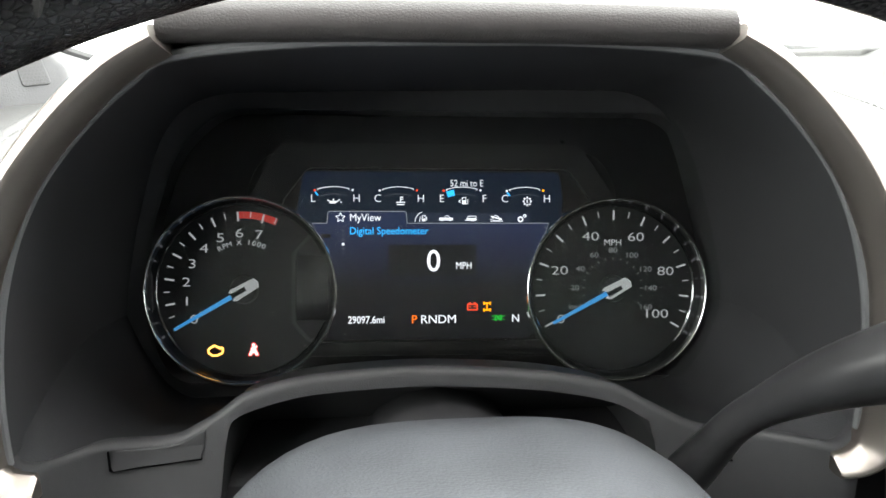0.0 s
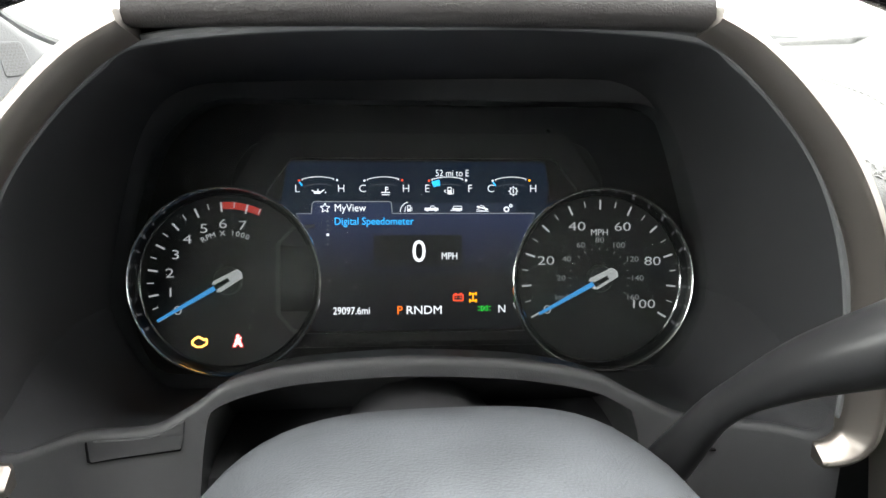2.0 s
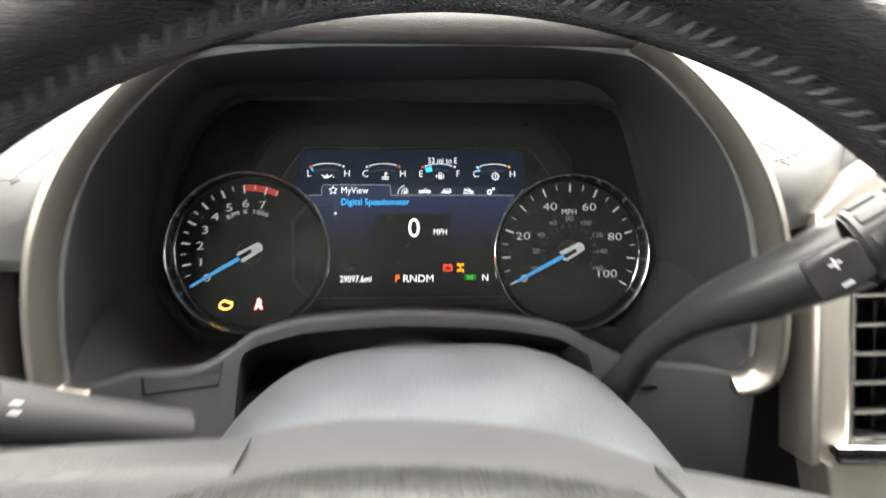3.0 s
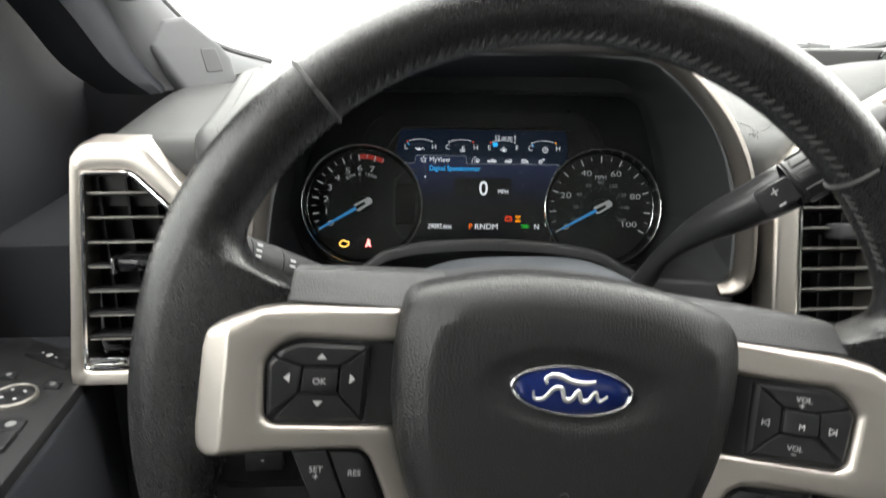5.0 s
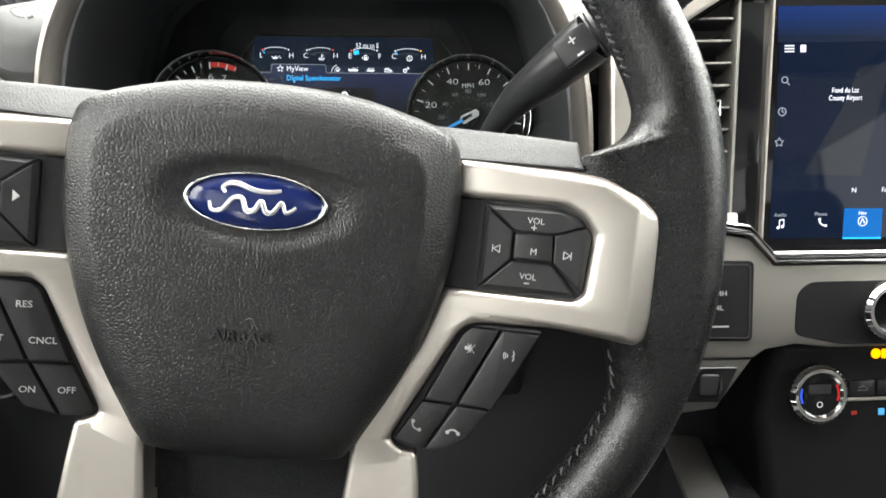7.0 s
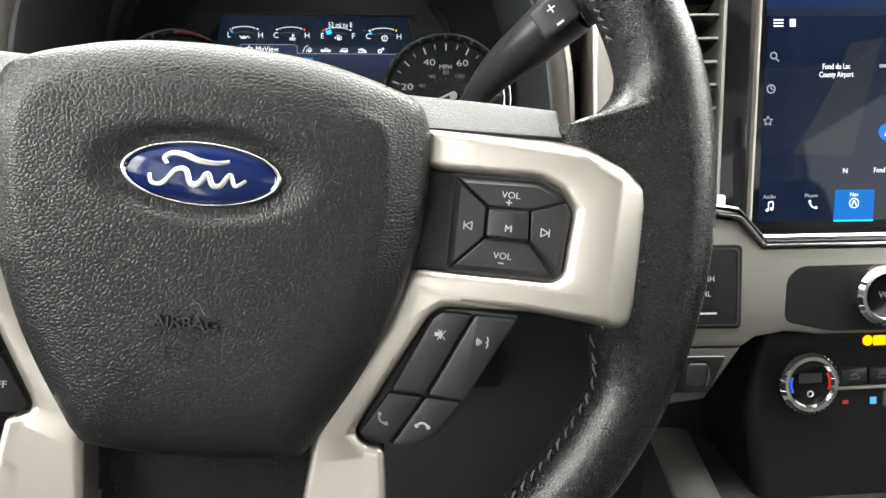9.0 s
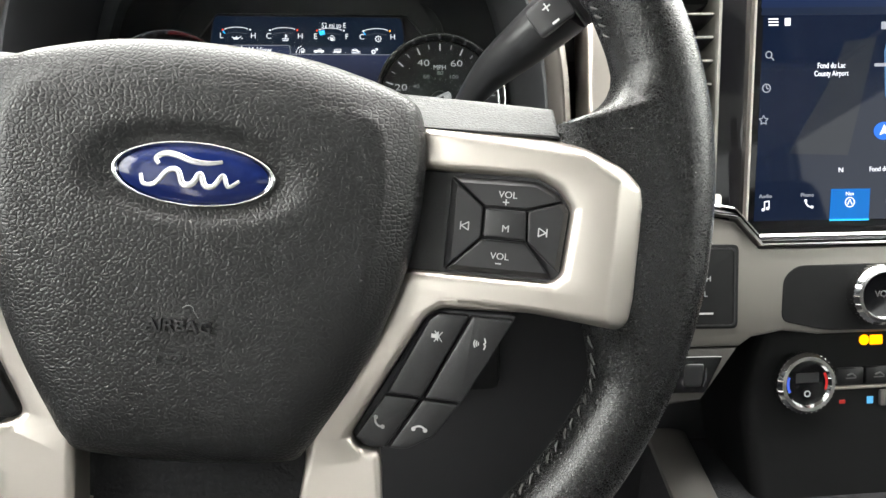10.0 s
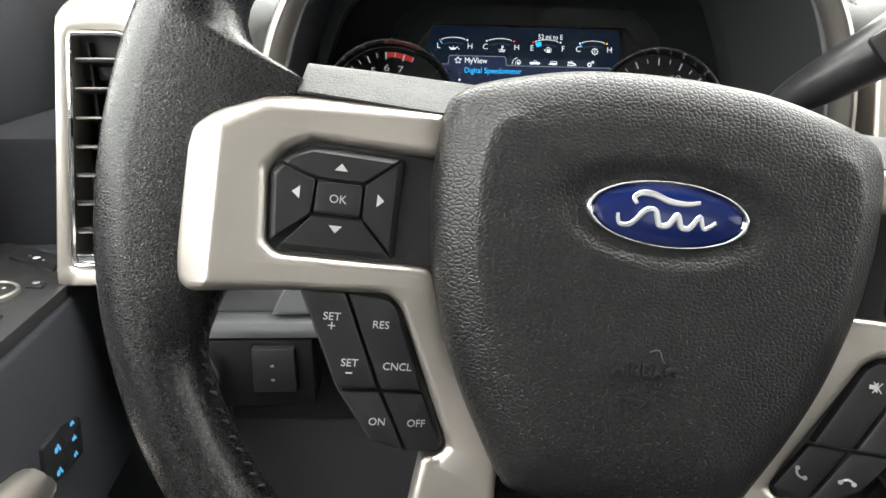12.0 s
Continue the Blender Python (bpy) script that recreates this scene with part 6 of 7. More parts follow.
    part("seat_lamp", box(0.0600, 0.0640, -0.2690, -0.2665, -0.016, -0.0138), RED_ZONE, stack, "small red seat heater mark")
    part("airbag_lamp", disc((0.0780, -0.2228), 0.0038, -0.0140), AMBER_LIT, stack, "lit amber lamp")
    part("airbag_lamp", flat(rounded([(0.0822, -0.2265), (0.0920, -0.2265), (0.0920, -0.2195), (0.0822, -0.2195)], 0.001, 2), -0.0140), AMBER_LIT, stack, "lit amber lamp")
    part("lamp_words", words("PASS", 0.0034, 0.1060, -0.2240, -0.0140), DIM_INK, stack)

    def knob(x, y, r, high, name, label, base):
        prof = [(r * 0.72, high - 0.002), (r * 0.78, high), (r * 0.90, high), (r, high - 0.003), (r, high * 0.45), (r * 0.92, high * 0.4), (r * 0.92, 0)]
        k = part(name, lathe(prof, 60), CHROME, stack, label, Matrix.Translation((x, y, base)))
        part("knob_face", lathe([(0.0, high - 0.003), (r * 0.73, high - 0.002)], 48), PIANO, k, "gloss black knob face")
        for j in range(36):
            a = 360 / 36 * j
            p, q = polar((0, 0), r * 1.005, a), polar((0, 0), r * 1.035, a)
            bm = box(-r * 0.02, r * 0.02, -r * 0.03, r * 0.03, high * 0.45, high - 0.003)
            bm.transform(Matrix.Rotation(radians(a), 4, "Z") @ Matrix.Translation((r, 0, 0)))
            part("knob_rib", bm, CHROME, k)
        return k

    vol = knob(0.0690, -0.1855, 0.0205, 0.024, "volume_knob", "ribbed chrome volume knob", -0.004)
    part("knob_words", words("VOL", 0.0042, 0, 0.001, 0.0216), DIM_INK, vol)
    temp = knob(0.0303, -0.2505, 0.0218, 0.020, "temperature_knob", "ribbed chrome temperature knob", -0.024)
    part("knob_display", flat([(-0.0085, 0.0005), (0.0085, 0.0005), (0.0085, 0.0075), (-0.0085, 0.0075)], 0.0178), BUTTON_EDGE, temp)
    part("cold_arc", arc_band((0, 0), 0.0135, 0.0152, 160, 205, 0.0178), glow("cold arc", (0.03, 0.08, 0.5), 0.8), temp)
    part("warm_arc", arc_band((0, 0), 0.0135, 0.0152, -20, 30, 0.0178), glow("warm arc", (0.4, 0.02, 0.02), 0.6), temp)
    part("fan_mark", arc_band((0, -0.0075), 0.0016, 0.0024, 0, 359, 0.0178), SILVER_INK, temp)

    # vent beside the screen
    vent = thing("air_vent", "tall black slatted centre vent beside the touchscreen", "air vent", STACK)
    for y in (0.020, 0.0045, -0.0110, -0.0265, -0.0420, -0.0575, -0.0730, -0.0885, -0.1040):
        x0 = -0.106 if y < -0.004 else -0.106 + (y + 0.004) * 1.55
        x1 = -0.0375 + (y - 0.03) * 0.042
        bm = box(x0, x1, y - 0.0012, y + 0.0012, -0.026, -0.0030, 0.0007)
        for v in bm.verts:
            v.co.y += (v.co.z + 0.014) * 0.22
        part("slat", bm, BLACK, vent)
        part("slat_edge", box(x0 + 0.001, x1 - 0.001, y + 0.0015, y + 0.0028, -0.0034, -0.0018, 0.0004), SATIN_DARK, vent)
    for x in (-0.095, -0.078, -0.060):
        part("back_vane", box(x - 0.0008, x + 0.0008, -0.112, -0.004, -0.033, -0.022), DARK_GLOSS, vent)
    part("vent_knob", box(-0.082, -0.0545, -0.0485, -0.0365, -0.012, 0.010, 0.003), GREY_PLASTIC, vent, "vent thumb knob")
    part("knob_edge", box(-0.0570, -0.0535, -0.0490, -0.0360, 0.000, 0.0115, 0.001), CHROME, vent, "chrome knob edge")
    part("chrome_lip", prism([(-0.1080, -0.114), (-0.1065, -0.114), (-0.1065, -0.006), (-0.1080, -0.006)], -0.03, 0.003), CHROME, vent, "thin chrome lip")
    part("chrome_foot", box(-0.1070, -0.062, -0.1170, -0.1120, -0.02, 0.004, 0.0015), CHROME, vent, "chrome foot strip")
    part("bridge_cover", box(-0.0640, -0.0380, -0.1250, -0.1140, -0.02, 0.006, 0.002), SATIN, vent, "small bright cover")


centre_stack()


def touchscreen():
    screen = thing("touchscreen", "glossy touchscreen showing a dark navigation map", "touchscreen", STACK)
    glass_w = 0.245
    part("screen_glass", prism([(-0.0190, -0.1490), (glass_w, -0.1520), (glass_w, 0.0365), (-0.0105, 0.0365)], -0.030, -0.0010, 0.0015, 2), PIANO, screen, "gloss black screen glass")
    z = -0.0008
    lit = [(-0.0125, -0.1335), (0.225, -0.1365), (0.225, 0.0300), (-0.0045, 0.0300)]
    part("map_area", flat(lit, z), MAP_NAVY, screen, "dark navy map")
    for i in range(5):
        m = glow("map sky", (0.006, 0.012 + 0.012 * i / 4, 0.030 + 0.085 * i / 4), 0.7)
        part("map_sky", flat([(-0.0075, 0.005 + 0.005 * i), (0.225, 0.005 + 0.005 * i), (0.225, 0.010 + 0.005 * i), (-0.0070, 0.010 + 0.005 * i)], z + 0.0002), m, screen)
    part("map_field", flat([(0.012, -0.0880), (0.055, -0.0900), (0.075, -0.0100), (0.052, -0.0130), (0.040, -0.0420)], z + 0.0002), MAP_GREY, screen)
    part("map_road", flat([(0.086, 0.006), (0.0885, 0.006), (0.0835, -0.020), (0.0850, -0.050), (0.1020, -0.085), (0.0985, -0.085), (0.0815, -0.050), (0.0805, -0.020)], z + 0.0003), glow("map road", (0.05, 0.12, 0.22), 0.8), screen)
    t = z + 0.0004
    for k in range(3):
        part("menu_line", bar((-0.0025, -0.0015 + 0.002 * k), (0.0045, -0.0015 + 0.002 * k), 0.0008, t), WHITE_LIT, screen)
    part("menu_box", flat([(0.0090, -0.0020), (0.0130, -0.0020), (0.0130, 0.0030), (0.0090, 0.0030)], t), WHITE_LIT, screen)
    for x in (0.0780, 0.0855, 0.0960):
        part("status_box", flat([(x, -0.0050), (x + 0.0045, -0.0050), (x + 0.0045, 0.0000), (x, 0.0000)], t), GREY_LIT, screen)
    icon_bar(screen, [("r", (-0.0022, -0.0212), 0.0018, 0.0025, 0, 359), ("l", (-0.0004, -0.0230), (0.0014, -0.0250), 0.0007)], GREY_LIT, "search_icon", t)
    icon_bar(screen, [("r", (-0.0038, -0.0435), 0.0024, 0.0031, 0, 359), ("l", (-0.0038, -0.0435), (-0.0038, -0.0415), 0.0006), ("l", (-0.0038, -0.0435), (-0.0022, -0.0440), 0.0006)], GREY_LIT, "clock_icon", t)
    star = [polar((-0.0058, -0.0650), 0.0034 if k % 2 == 0 else 0.0016, 90 + 36 * k) for k in range(10)]
    icon_bar(screen, [("l", p, q, 0.0005) for p, q in zip(star, star[1:] + star[:1])], GREY_LIT, "star_icon", t)
    part("map_words", words("Fond du Lac", 0.0036, 0.0425, -0.0288, t, stretch=0.78), WHITE_LIT, screen)
    part("map_words", words("County Airport", 0.0036, 0.0425, -0.0342, t, stretch=0.74), WHITE_LIT, screen)
    part("street_bar", bar((0.0735, -0.0290), (0.0980, -0.0290), 0.0022, t), GREY_LIT, screen)
    part("map_words", words("Fond du Lac", 0.0034, 0.0810, -0.1000, t, stretch=0.85), WHITE_LIT, screen)
    part("map_words", words("N", 0.0034, 0.0500, -0.1000, t), WHITE_LIT, screen)
    part("map_cursor", disc((0.0810, -0.0740), 0.0075, t, 24, ry=0.0062), glow("cursor blue", (0.02, 0.13, 0.6), 0.8), screen, "round blue cursor")
    part("cursor_arrow", flat([(0.0775, -0.0770), (0.0810, -0.0755), (0.0845, -0.0770), (0.0810, -0.0695)], t + 0.0003), WHITE_LIT, screen)
    part("active_tab", flat([(0.0418, -0.1345), (0.0705, -0.1350), (0.0715, -0.1135), (0.0430, -0.1130)], t), TAB_BLUE, screen, "bright blue active tab")
    part("tab_line", flat([(0.0418, -0.1350), (0.0705, -0.1355), (0.0705, -0.1343), (0.0418, -0.1338)], t + 0.0002), BLUE_LIT, screen)
    for text, x, m in (("Audio", -0.0045, GREY_LIT), ("Phone", 0.0255, GREY_LIT), ("Nav", 0.0565, WHITE_LIT), ("Fav", 0.0870, GREY_LIT)):
        part("tab_words", words(text, 0.0026, x, -0.1165, t + 0.0003), m, screen)
    icon_bar(screen, [("d", (-0.0060, -0.1258), 0.0011), ("d", (-0.0028, -0.1250), 0.0011), ("l", (-0.0050, -0.1258), (-0.0050, -0.1205), 0.0006), ("l", (-0.0018, -0.1250), (-0.0018, -0.1200), 0.0006), ("l", (-0.0050, -0.1205), (-0.0018, -0.1200), 0.0008)], WHITE_LIT, "audio_icon", t)
    icon_bar(screen, [("r", (0.0290, -0.1205), 0.0040, 0.0050, 170, 275), ("d", (0.0246, -0.1205), 0.0010), ("d", (0.0292, -0.1250), 0.0010)], WHITE_LIT, "phone_icon", t)
    icon_bar(screen, [("r", (0.0565, -0.1225), 0.0030, 0.0036, 0, 359), ("l", (0.0548, -0.1242), (0.0565, -0.1205), 0.0006), ("l", (0.0582, -0.1242), (0.0565, -0.1205), 0.0006)], WHITE_LIT, "nav_icon", t + 0.0003)
    star = [polar((0.0870, -0.1232), 0.0036 if k % 2 == 0 else 0.0017, 90 + 36 * k) for k in range(10)]
    icon_bar(screen, [("l", p, q, 0.0005) for p, q in zip(star, star[1:] + star[:1])], WHITE_LIT, "star_icon", t)
    part("screen_edge", prism([(-0.0200, -0.1490), (-0.0185, -0.1490), (-0.0100, 0.0365), (-0.0115, 0.0365)], -0.03, 0.0012), SATIN, screen, "thin bright screen edge")


touchscreen()


# ---- under the dash ----
def lower_dash():
    low = thing("knee_panel", "dark knee panel with switches under the dash", "dash panel")
    part("knee_board", box(-0.215, 0.18, 0.30, 0.36, 0.43, 0.575, 0.008), BLACK, low, "black knee board")
    part("grey_shelf", box(-0.264, -0.110, 0.260, 0.312, 0.522, 0.537, 0.006), KNEE_GREY, low, "grey strip under the vent")
    bm = prism([(-0.168, 0.540), (-0.105, 0.540), (-0.105, 0.575), (-0.150, 0.575)], 0, 0.05, 0.004, 2)
    bm.transform(pose(0, 0.312, 0, 90))
    part("grey_gusset", bm, KNEE_GREY, low, "grey corner beside the column")
    part("pocket_back", box(-0.264, -0.150, 0.276, 0.312, 0.537, 0.585, 0.003), KNEE_GREY, low, "grey facing under the vent")
    bm = prism(rounded([(-0.264, 0.5480), (-0.2202, 0.5480), (-0.2255, 0.5690), (-0.264, 0.5690)], 0.002, 3), 0.0, 0.010, 0.0015, 2)
    bm.transform(pose(0, 0.276, 0, 90))
    latch = part("brake_release", bm, BLACK, low, "black parking brake release")
    part("release_edge", box(-0.263, -0.2190, 0.262, 0.268, 0.5460, 0.5485, 0.0008), SATIN, latch, "bright lower edge")
    part("release_mark", box(-0.2440, -0.2350, 0.2655, 0.2662, 0.5565, 0.5585), DIM_INK, latch)
    switch = part("lamp_switch", lathe([(0.0, 0.016), (0.014, 0.016), (0.0175, 0.014), (0.0185, 0.010), (0.0185, 0.0)], 40), CLIMATE, low, "round headlamp switch", pose(-0.2255, 0.262, 0.4985, 90) @ Matrix.Diagonal((1.12, 1.12, 1, 1)))
    part("switch_ring", lathe([(0.0165, 0.0145), (0.0185, 0.0155), (0.0203, 0.012), (0.0203, 0.0)], 40), CHROME, switch, "chrome switch ring")
    for i, a in enumerate((120, 90, 60)):
        part("switch_mark", bar(polar((0, 0), 0.009, a), polar((0, 0), 0.0125, a), 0.001, 0.0162), DIM_INK, switch)
    part("switch_plate", box(-0.264, -0.140, 0.262, 0.300, 0.468, 0.522, 0.002), CLIMATE, low, "black switch plate")
    dimmer = part("dimmer_key", box(-0.182, -0.152, 0.2550, 0.262, 0.484, 0.518, 0.0008), BUTTON, low, "dimmer rocker")
    for z in (0.505, 0.494):
        part("key_mark", box(-0.1692, -0.1668, 0.2545, 0.2552, z - 0.0008, z + 0.0008), DIM_INK, dimmer)


lower_dash()


def brake_pedal():
    pedal = thing("brake_pedal", "black rubber brake pedal in the dark footwell", "pedal")
    bm = prism(rounded([(-0.050, -0.030), (0.050, -0.030), (0.050, 0.030), (-0.050, 0.030)], 0.010, 4), 0.0, 0.014, 0.004, 2)
    m = pose(0.150, 0.380, 0.300, 62)
    part("pad", bm, BLACK_SOFT, pedal, "ribbed rubber pad", m)
    for k in range(5):
        part("pad_rib", box(-0.042, 0.042, -0.023 + 0.010 * k, -0.018 + 0.010 * k, 0.013, 0.0165, 0.001), BLACK, pedal, m=m)
    part("arm", sweep(smooth_path([(0.150, 0.385, 0.305), (0.145, 0.430, 0.36), (0.135, 0.470, 0.46), (0.130, 0.480, 0.60)], 5), 0.011, 10), BLACK, pedal, "steel pedal arm")


brake_pedal()


def column_tunnel():
    tunnel = thing("centre_tunnel", "grey sloping side of the centre console", "centre console")
    rings = []
    for y, x0 in ((0.27, 0.296), (0.188, 0.287), (0.08, 0.277), (-0.20, 0.268)):
        rings.append([(x0 - 0.01, y, 0.0), (x0, y, 0.375 + min(0, y - 0.15) * 0.25), (x0 + 0.012, y, 0.394 + min(0, y - 0.15) * 0.25), (x0 + 0.24, y, 0.394 + min(0, y - 0.15) * 0.25), (x0 + 0.25, y, 0.0)])
    part("tunnel_side", loft(rings), CARPET, tunnel, "dark console side")
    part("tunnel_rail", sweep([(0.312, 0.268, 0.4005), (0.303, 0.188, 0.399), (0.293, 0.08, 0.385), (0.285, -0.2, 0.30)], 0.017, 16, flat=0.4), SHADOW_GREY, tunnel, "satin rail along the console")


column_tunnel()

# ---- the cab ----
def driver_door():
    door = thing("driver_door", "closed black driver door with window switches", "door")
    rings = []
    for y in (-1.3, -0.4, 0.10, 0.30, 0.42, 0.55):
        k = max(0, (y - 0.10) / 0.45)
        x = -0.440 + 0.030 * k
        rings.append([(x, y, 0.02), (x, y, 0.42), (x + 0.02, y, 0.555), (x - 0.01, y, 0.60), (x - 0.055, y, 0.70), (x - 0.075, y, 0.745), (x - 0.13, y, 0.745), (x - 0.13, y, 0.02)])
    part("door_panel", loft(rings), DOOR_LOWER, door, "black door panel", sharp=0.9)
    rest = [(-0.425, -0.45), (-0.320, -0.45), (-0.302, 0.10), (-0.298, 0.20), (-0.300, 0.335), (-0.320, 0.348), (-0.425, 0.348)]
    bm = prism(rounded(rest, 0.02, 4), 0.40, 0.566, 0.008, 3)
    for v in bm.verts:
        v.co.z += (v.co.y - 0.25) * 0.05 - 0.004
    part("arm_rest", bm, DOOR_LOWER, door, "black arm rest")
    m = pose(-0.3400, 0.2300, 0.5645, 1)
    plate = part("switch_plate", prism(rounded([(-0.052, -0.17), (0.040, -0.17), (0.0404, 0.029), (0.013, 0.080), (-0.042, 0.109), (-0.052, 0.100)], 0.005, 3), -0.006, 0.003, 0.001, 2), BLACK, door, "black window switch plate", m)
    lock = part("lock_key", prism(rounded([(-0.0244, 0.0734), (0.0219, 0.0451), (0.0178, 0.0646), (-0.0264, 0.0980)], 0.003, 3), 0.0, 0.0050, 0.0014, 2), BUTTON, plate, "black door lock rocker")
    part("key_mark", disc((-0.0010, 0.0690), 0.0028, 0.0052, 16), SILVER_INK, lock)
    for d in (-1, 1):
        part("key_mark", disc((-0.0010 + d * 0.0070, 0.0690 - d * 0.0043), 0.0011, 0.0052, 8), SILVER_INK, lock)
    centre = (0.0005, 0.0068)
    pad = part("mirror_pad", lathe([(0.0, 0.0065), (0.0115, 0.0065), (0.0138, 0.0055), (0.0138, 0.0)], 32, center=centre), BUTTON, plate, "round mirror pad")
    part("pad_ring", lathe([(0.0142, 0.006), (0.0152, 0.007), (0.0166, 0.006), (0.0166, 0.0)], 40, center=centre), SATIN_DARK, plate, "satin pad ring")
    for a in (30, 120, 210, 300):
        part("pad_mark", disc(polar(centre, 0.0075, a), 0.0013, 0.0067, 8), SILVER_INK, pad)
    for x, y, size in ((0.0215, 0.0225, 0.0062), (-0.0187, 0.0393, 0.0062), (0.0160, -0.0300, 0.0095), (-0.0240, 0.0060, 0.0062)):
        side_key = part("side_key", prism(rounded([(x - size, y - size * 0.7), (x + size, y - size * 0.9), (x + size * 0.9, y + size * 0.7), (x - size * 0.9, y + size * 0.9)], 0.002, 3), 0.0, 0.005, 0.001, 2), BUTTON, plate)
        part("key_mark", disc((x, y), size * 0.38, 0.0052, 12), DIM_INK, side_key)
    for y in (-0.050, -0.085, -0.120):
        part("window_key", prism(rounded([(-0.014, y - 0.012), (0.026, y - 0.012), (0.026, y + 0.012), (-0.014, y + 0.012)], 0.004, 3), 0.0, 0.007, 0.002, 2), BUTTON, plate)
        part("key_mark", bar((0.003, y), (0.010, y), 0.003, 0.0072), GREY_LIT, plate)
    # seat memory keys low on the panel
    m = pose(-0.2972, 0.208, 0.471, 90, 0, 88.5)
    memo = part("memory_plate", prism(rounded([(-0.027, -0.012), (0.020, -0.017), (0.024, 0.010), (0.002, 0.0172), (-0.0233, 0.0165)], 0.003, 3), -0.006, 0.0022, 0.001, 2), BLACK, door, "black seat memory keys", m)
    for x, y, r in ((0.0115, 0.012, 0.0019), (0.011, 0.001, 0.0019), (0.0095, -0.0105, 0.0019), (-0.0095, 0.0066, 0.0026), (-0.0117, -0.009, 0.0026)):
        bm = disc((x - r * 0.5, y), r * 0.8, 0.0024, 10)
        bar((x + r * 0.3, y + r), (x + r * 1.3, y - r), r * 0.6, 0.0024, bm=bm)
        part("memory_mark", bm, ICE_BLUE, memo)
    part("key_gap", bar((-0.0022, 0.0150), (-0.0022, -0.0140), 0.0006, 0.0024), BLACK_SOFT, memo)
    part("door_pull", sweep(smooth_path([(-0.2905, 0.1560, 0.476), (-0.2895, 0.153, 0.479), (-0.2890, 0.145, 0.483), (-0.2900, 0.05, 0.500), (-0.2960, -0.02, 0.505), (-0.312, -0.05, 0.505)], 4), [0.006, 0.0085, 0.0105, 0.012, 0.0128] + [0.0132] * 16, 14), SATIN, door, "satin door pull")
    # upper frame and mirror sail
    sail = [(0.235, 0.50), (0.66, 0.50), (0.64, 0.80), (0.48, 0.93), (0.36, 1.04), (0.235, 1.10)]
    bm = loft([[(-0.405, y, z) for y, z in sail], [(-0.425, y, z) for y, z in sail]])
    part("sail_panel", bm, DOOR_SKIN, door, "black triangular sail panel")
    # added boxes that stop light leaks and darken the gap beside the dash
    part("dash_gap_filler", box(-0.43, -0.289, 0.60, 0.70, 0.55, 0.760, 0.006), DOOR_SKIN, door, "added dark box behind the pillar foot")
    part("dash_gap_filler", box(-0.415, -0.2965, 0.346, 0.66, 0.45, 0.650, 0.006), DOOR_SKIN, door, "added dark box between door and dash")
    part("window_frame", sweep(smooth_path([(-0.445, 0.40, 0.74), (-0.440, 0.385, 0.90), (-0.432, 0.36, 1.02), (-0.425, 0.25, 1.12), (-0.42, 0.0, 1.20), (-0.42, -0.6, 1.22)], 5), 0.022, 10), BLACK, door, "black window frame")
    bm = loft([[(-0.480, y, z) for y, z in ((0.23, 0.74), (0.23, 1.05), (0.2, 1.14), (-0.9, 1.20), (-0.9, 0.74))], [(-0.484, y, z) for y, z in ((0.23, 0.74), (0.23, 1.05), (0.2, 1.14), (-0.9, 1.20), (-0.9, 0.74))]])
    pane = part("window_pane", bm, SIDE_GLASS, door, "lightly tinted side window")
    pane.visible_shadow = False


driver_door()


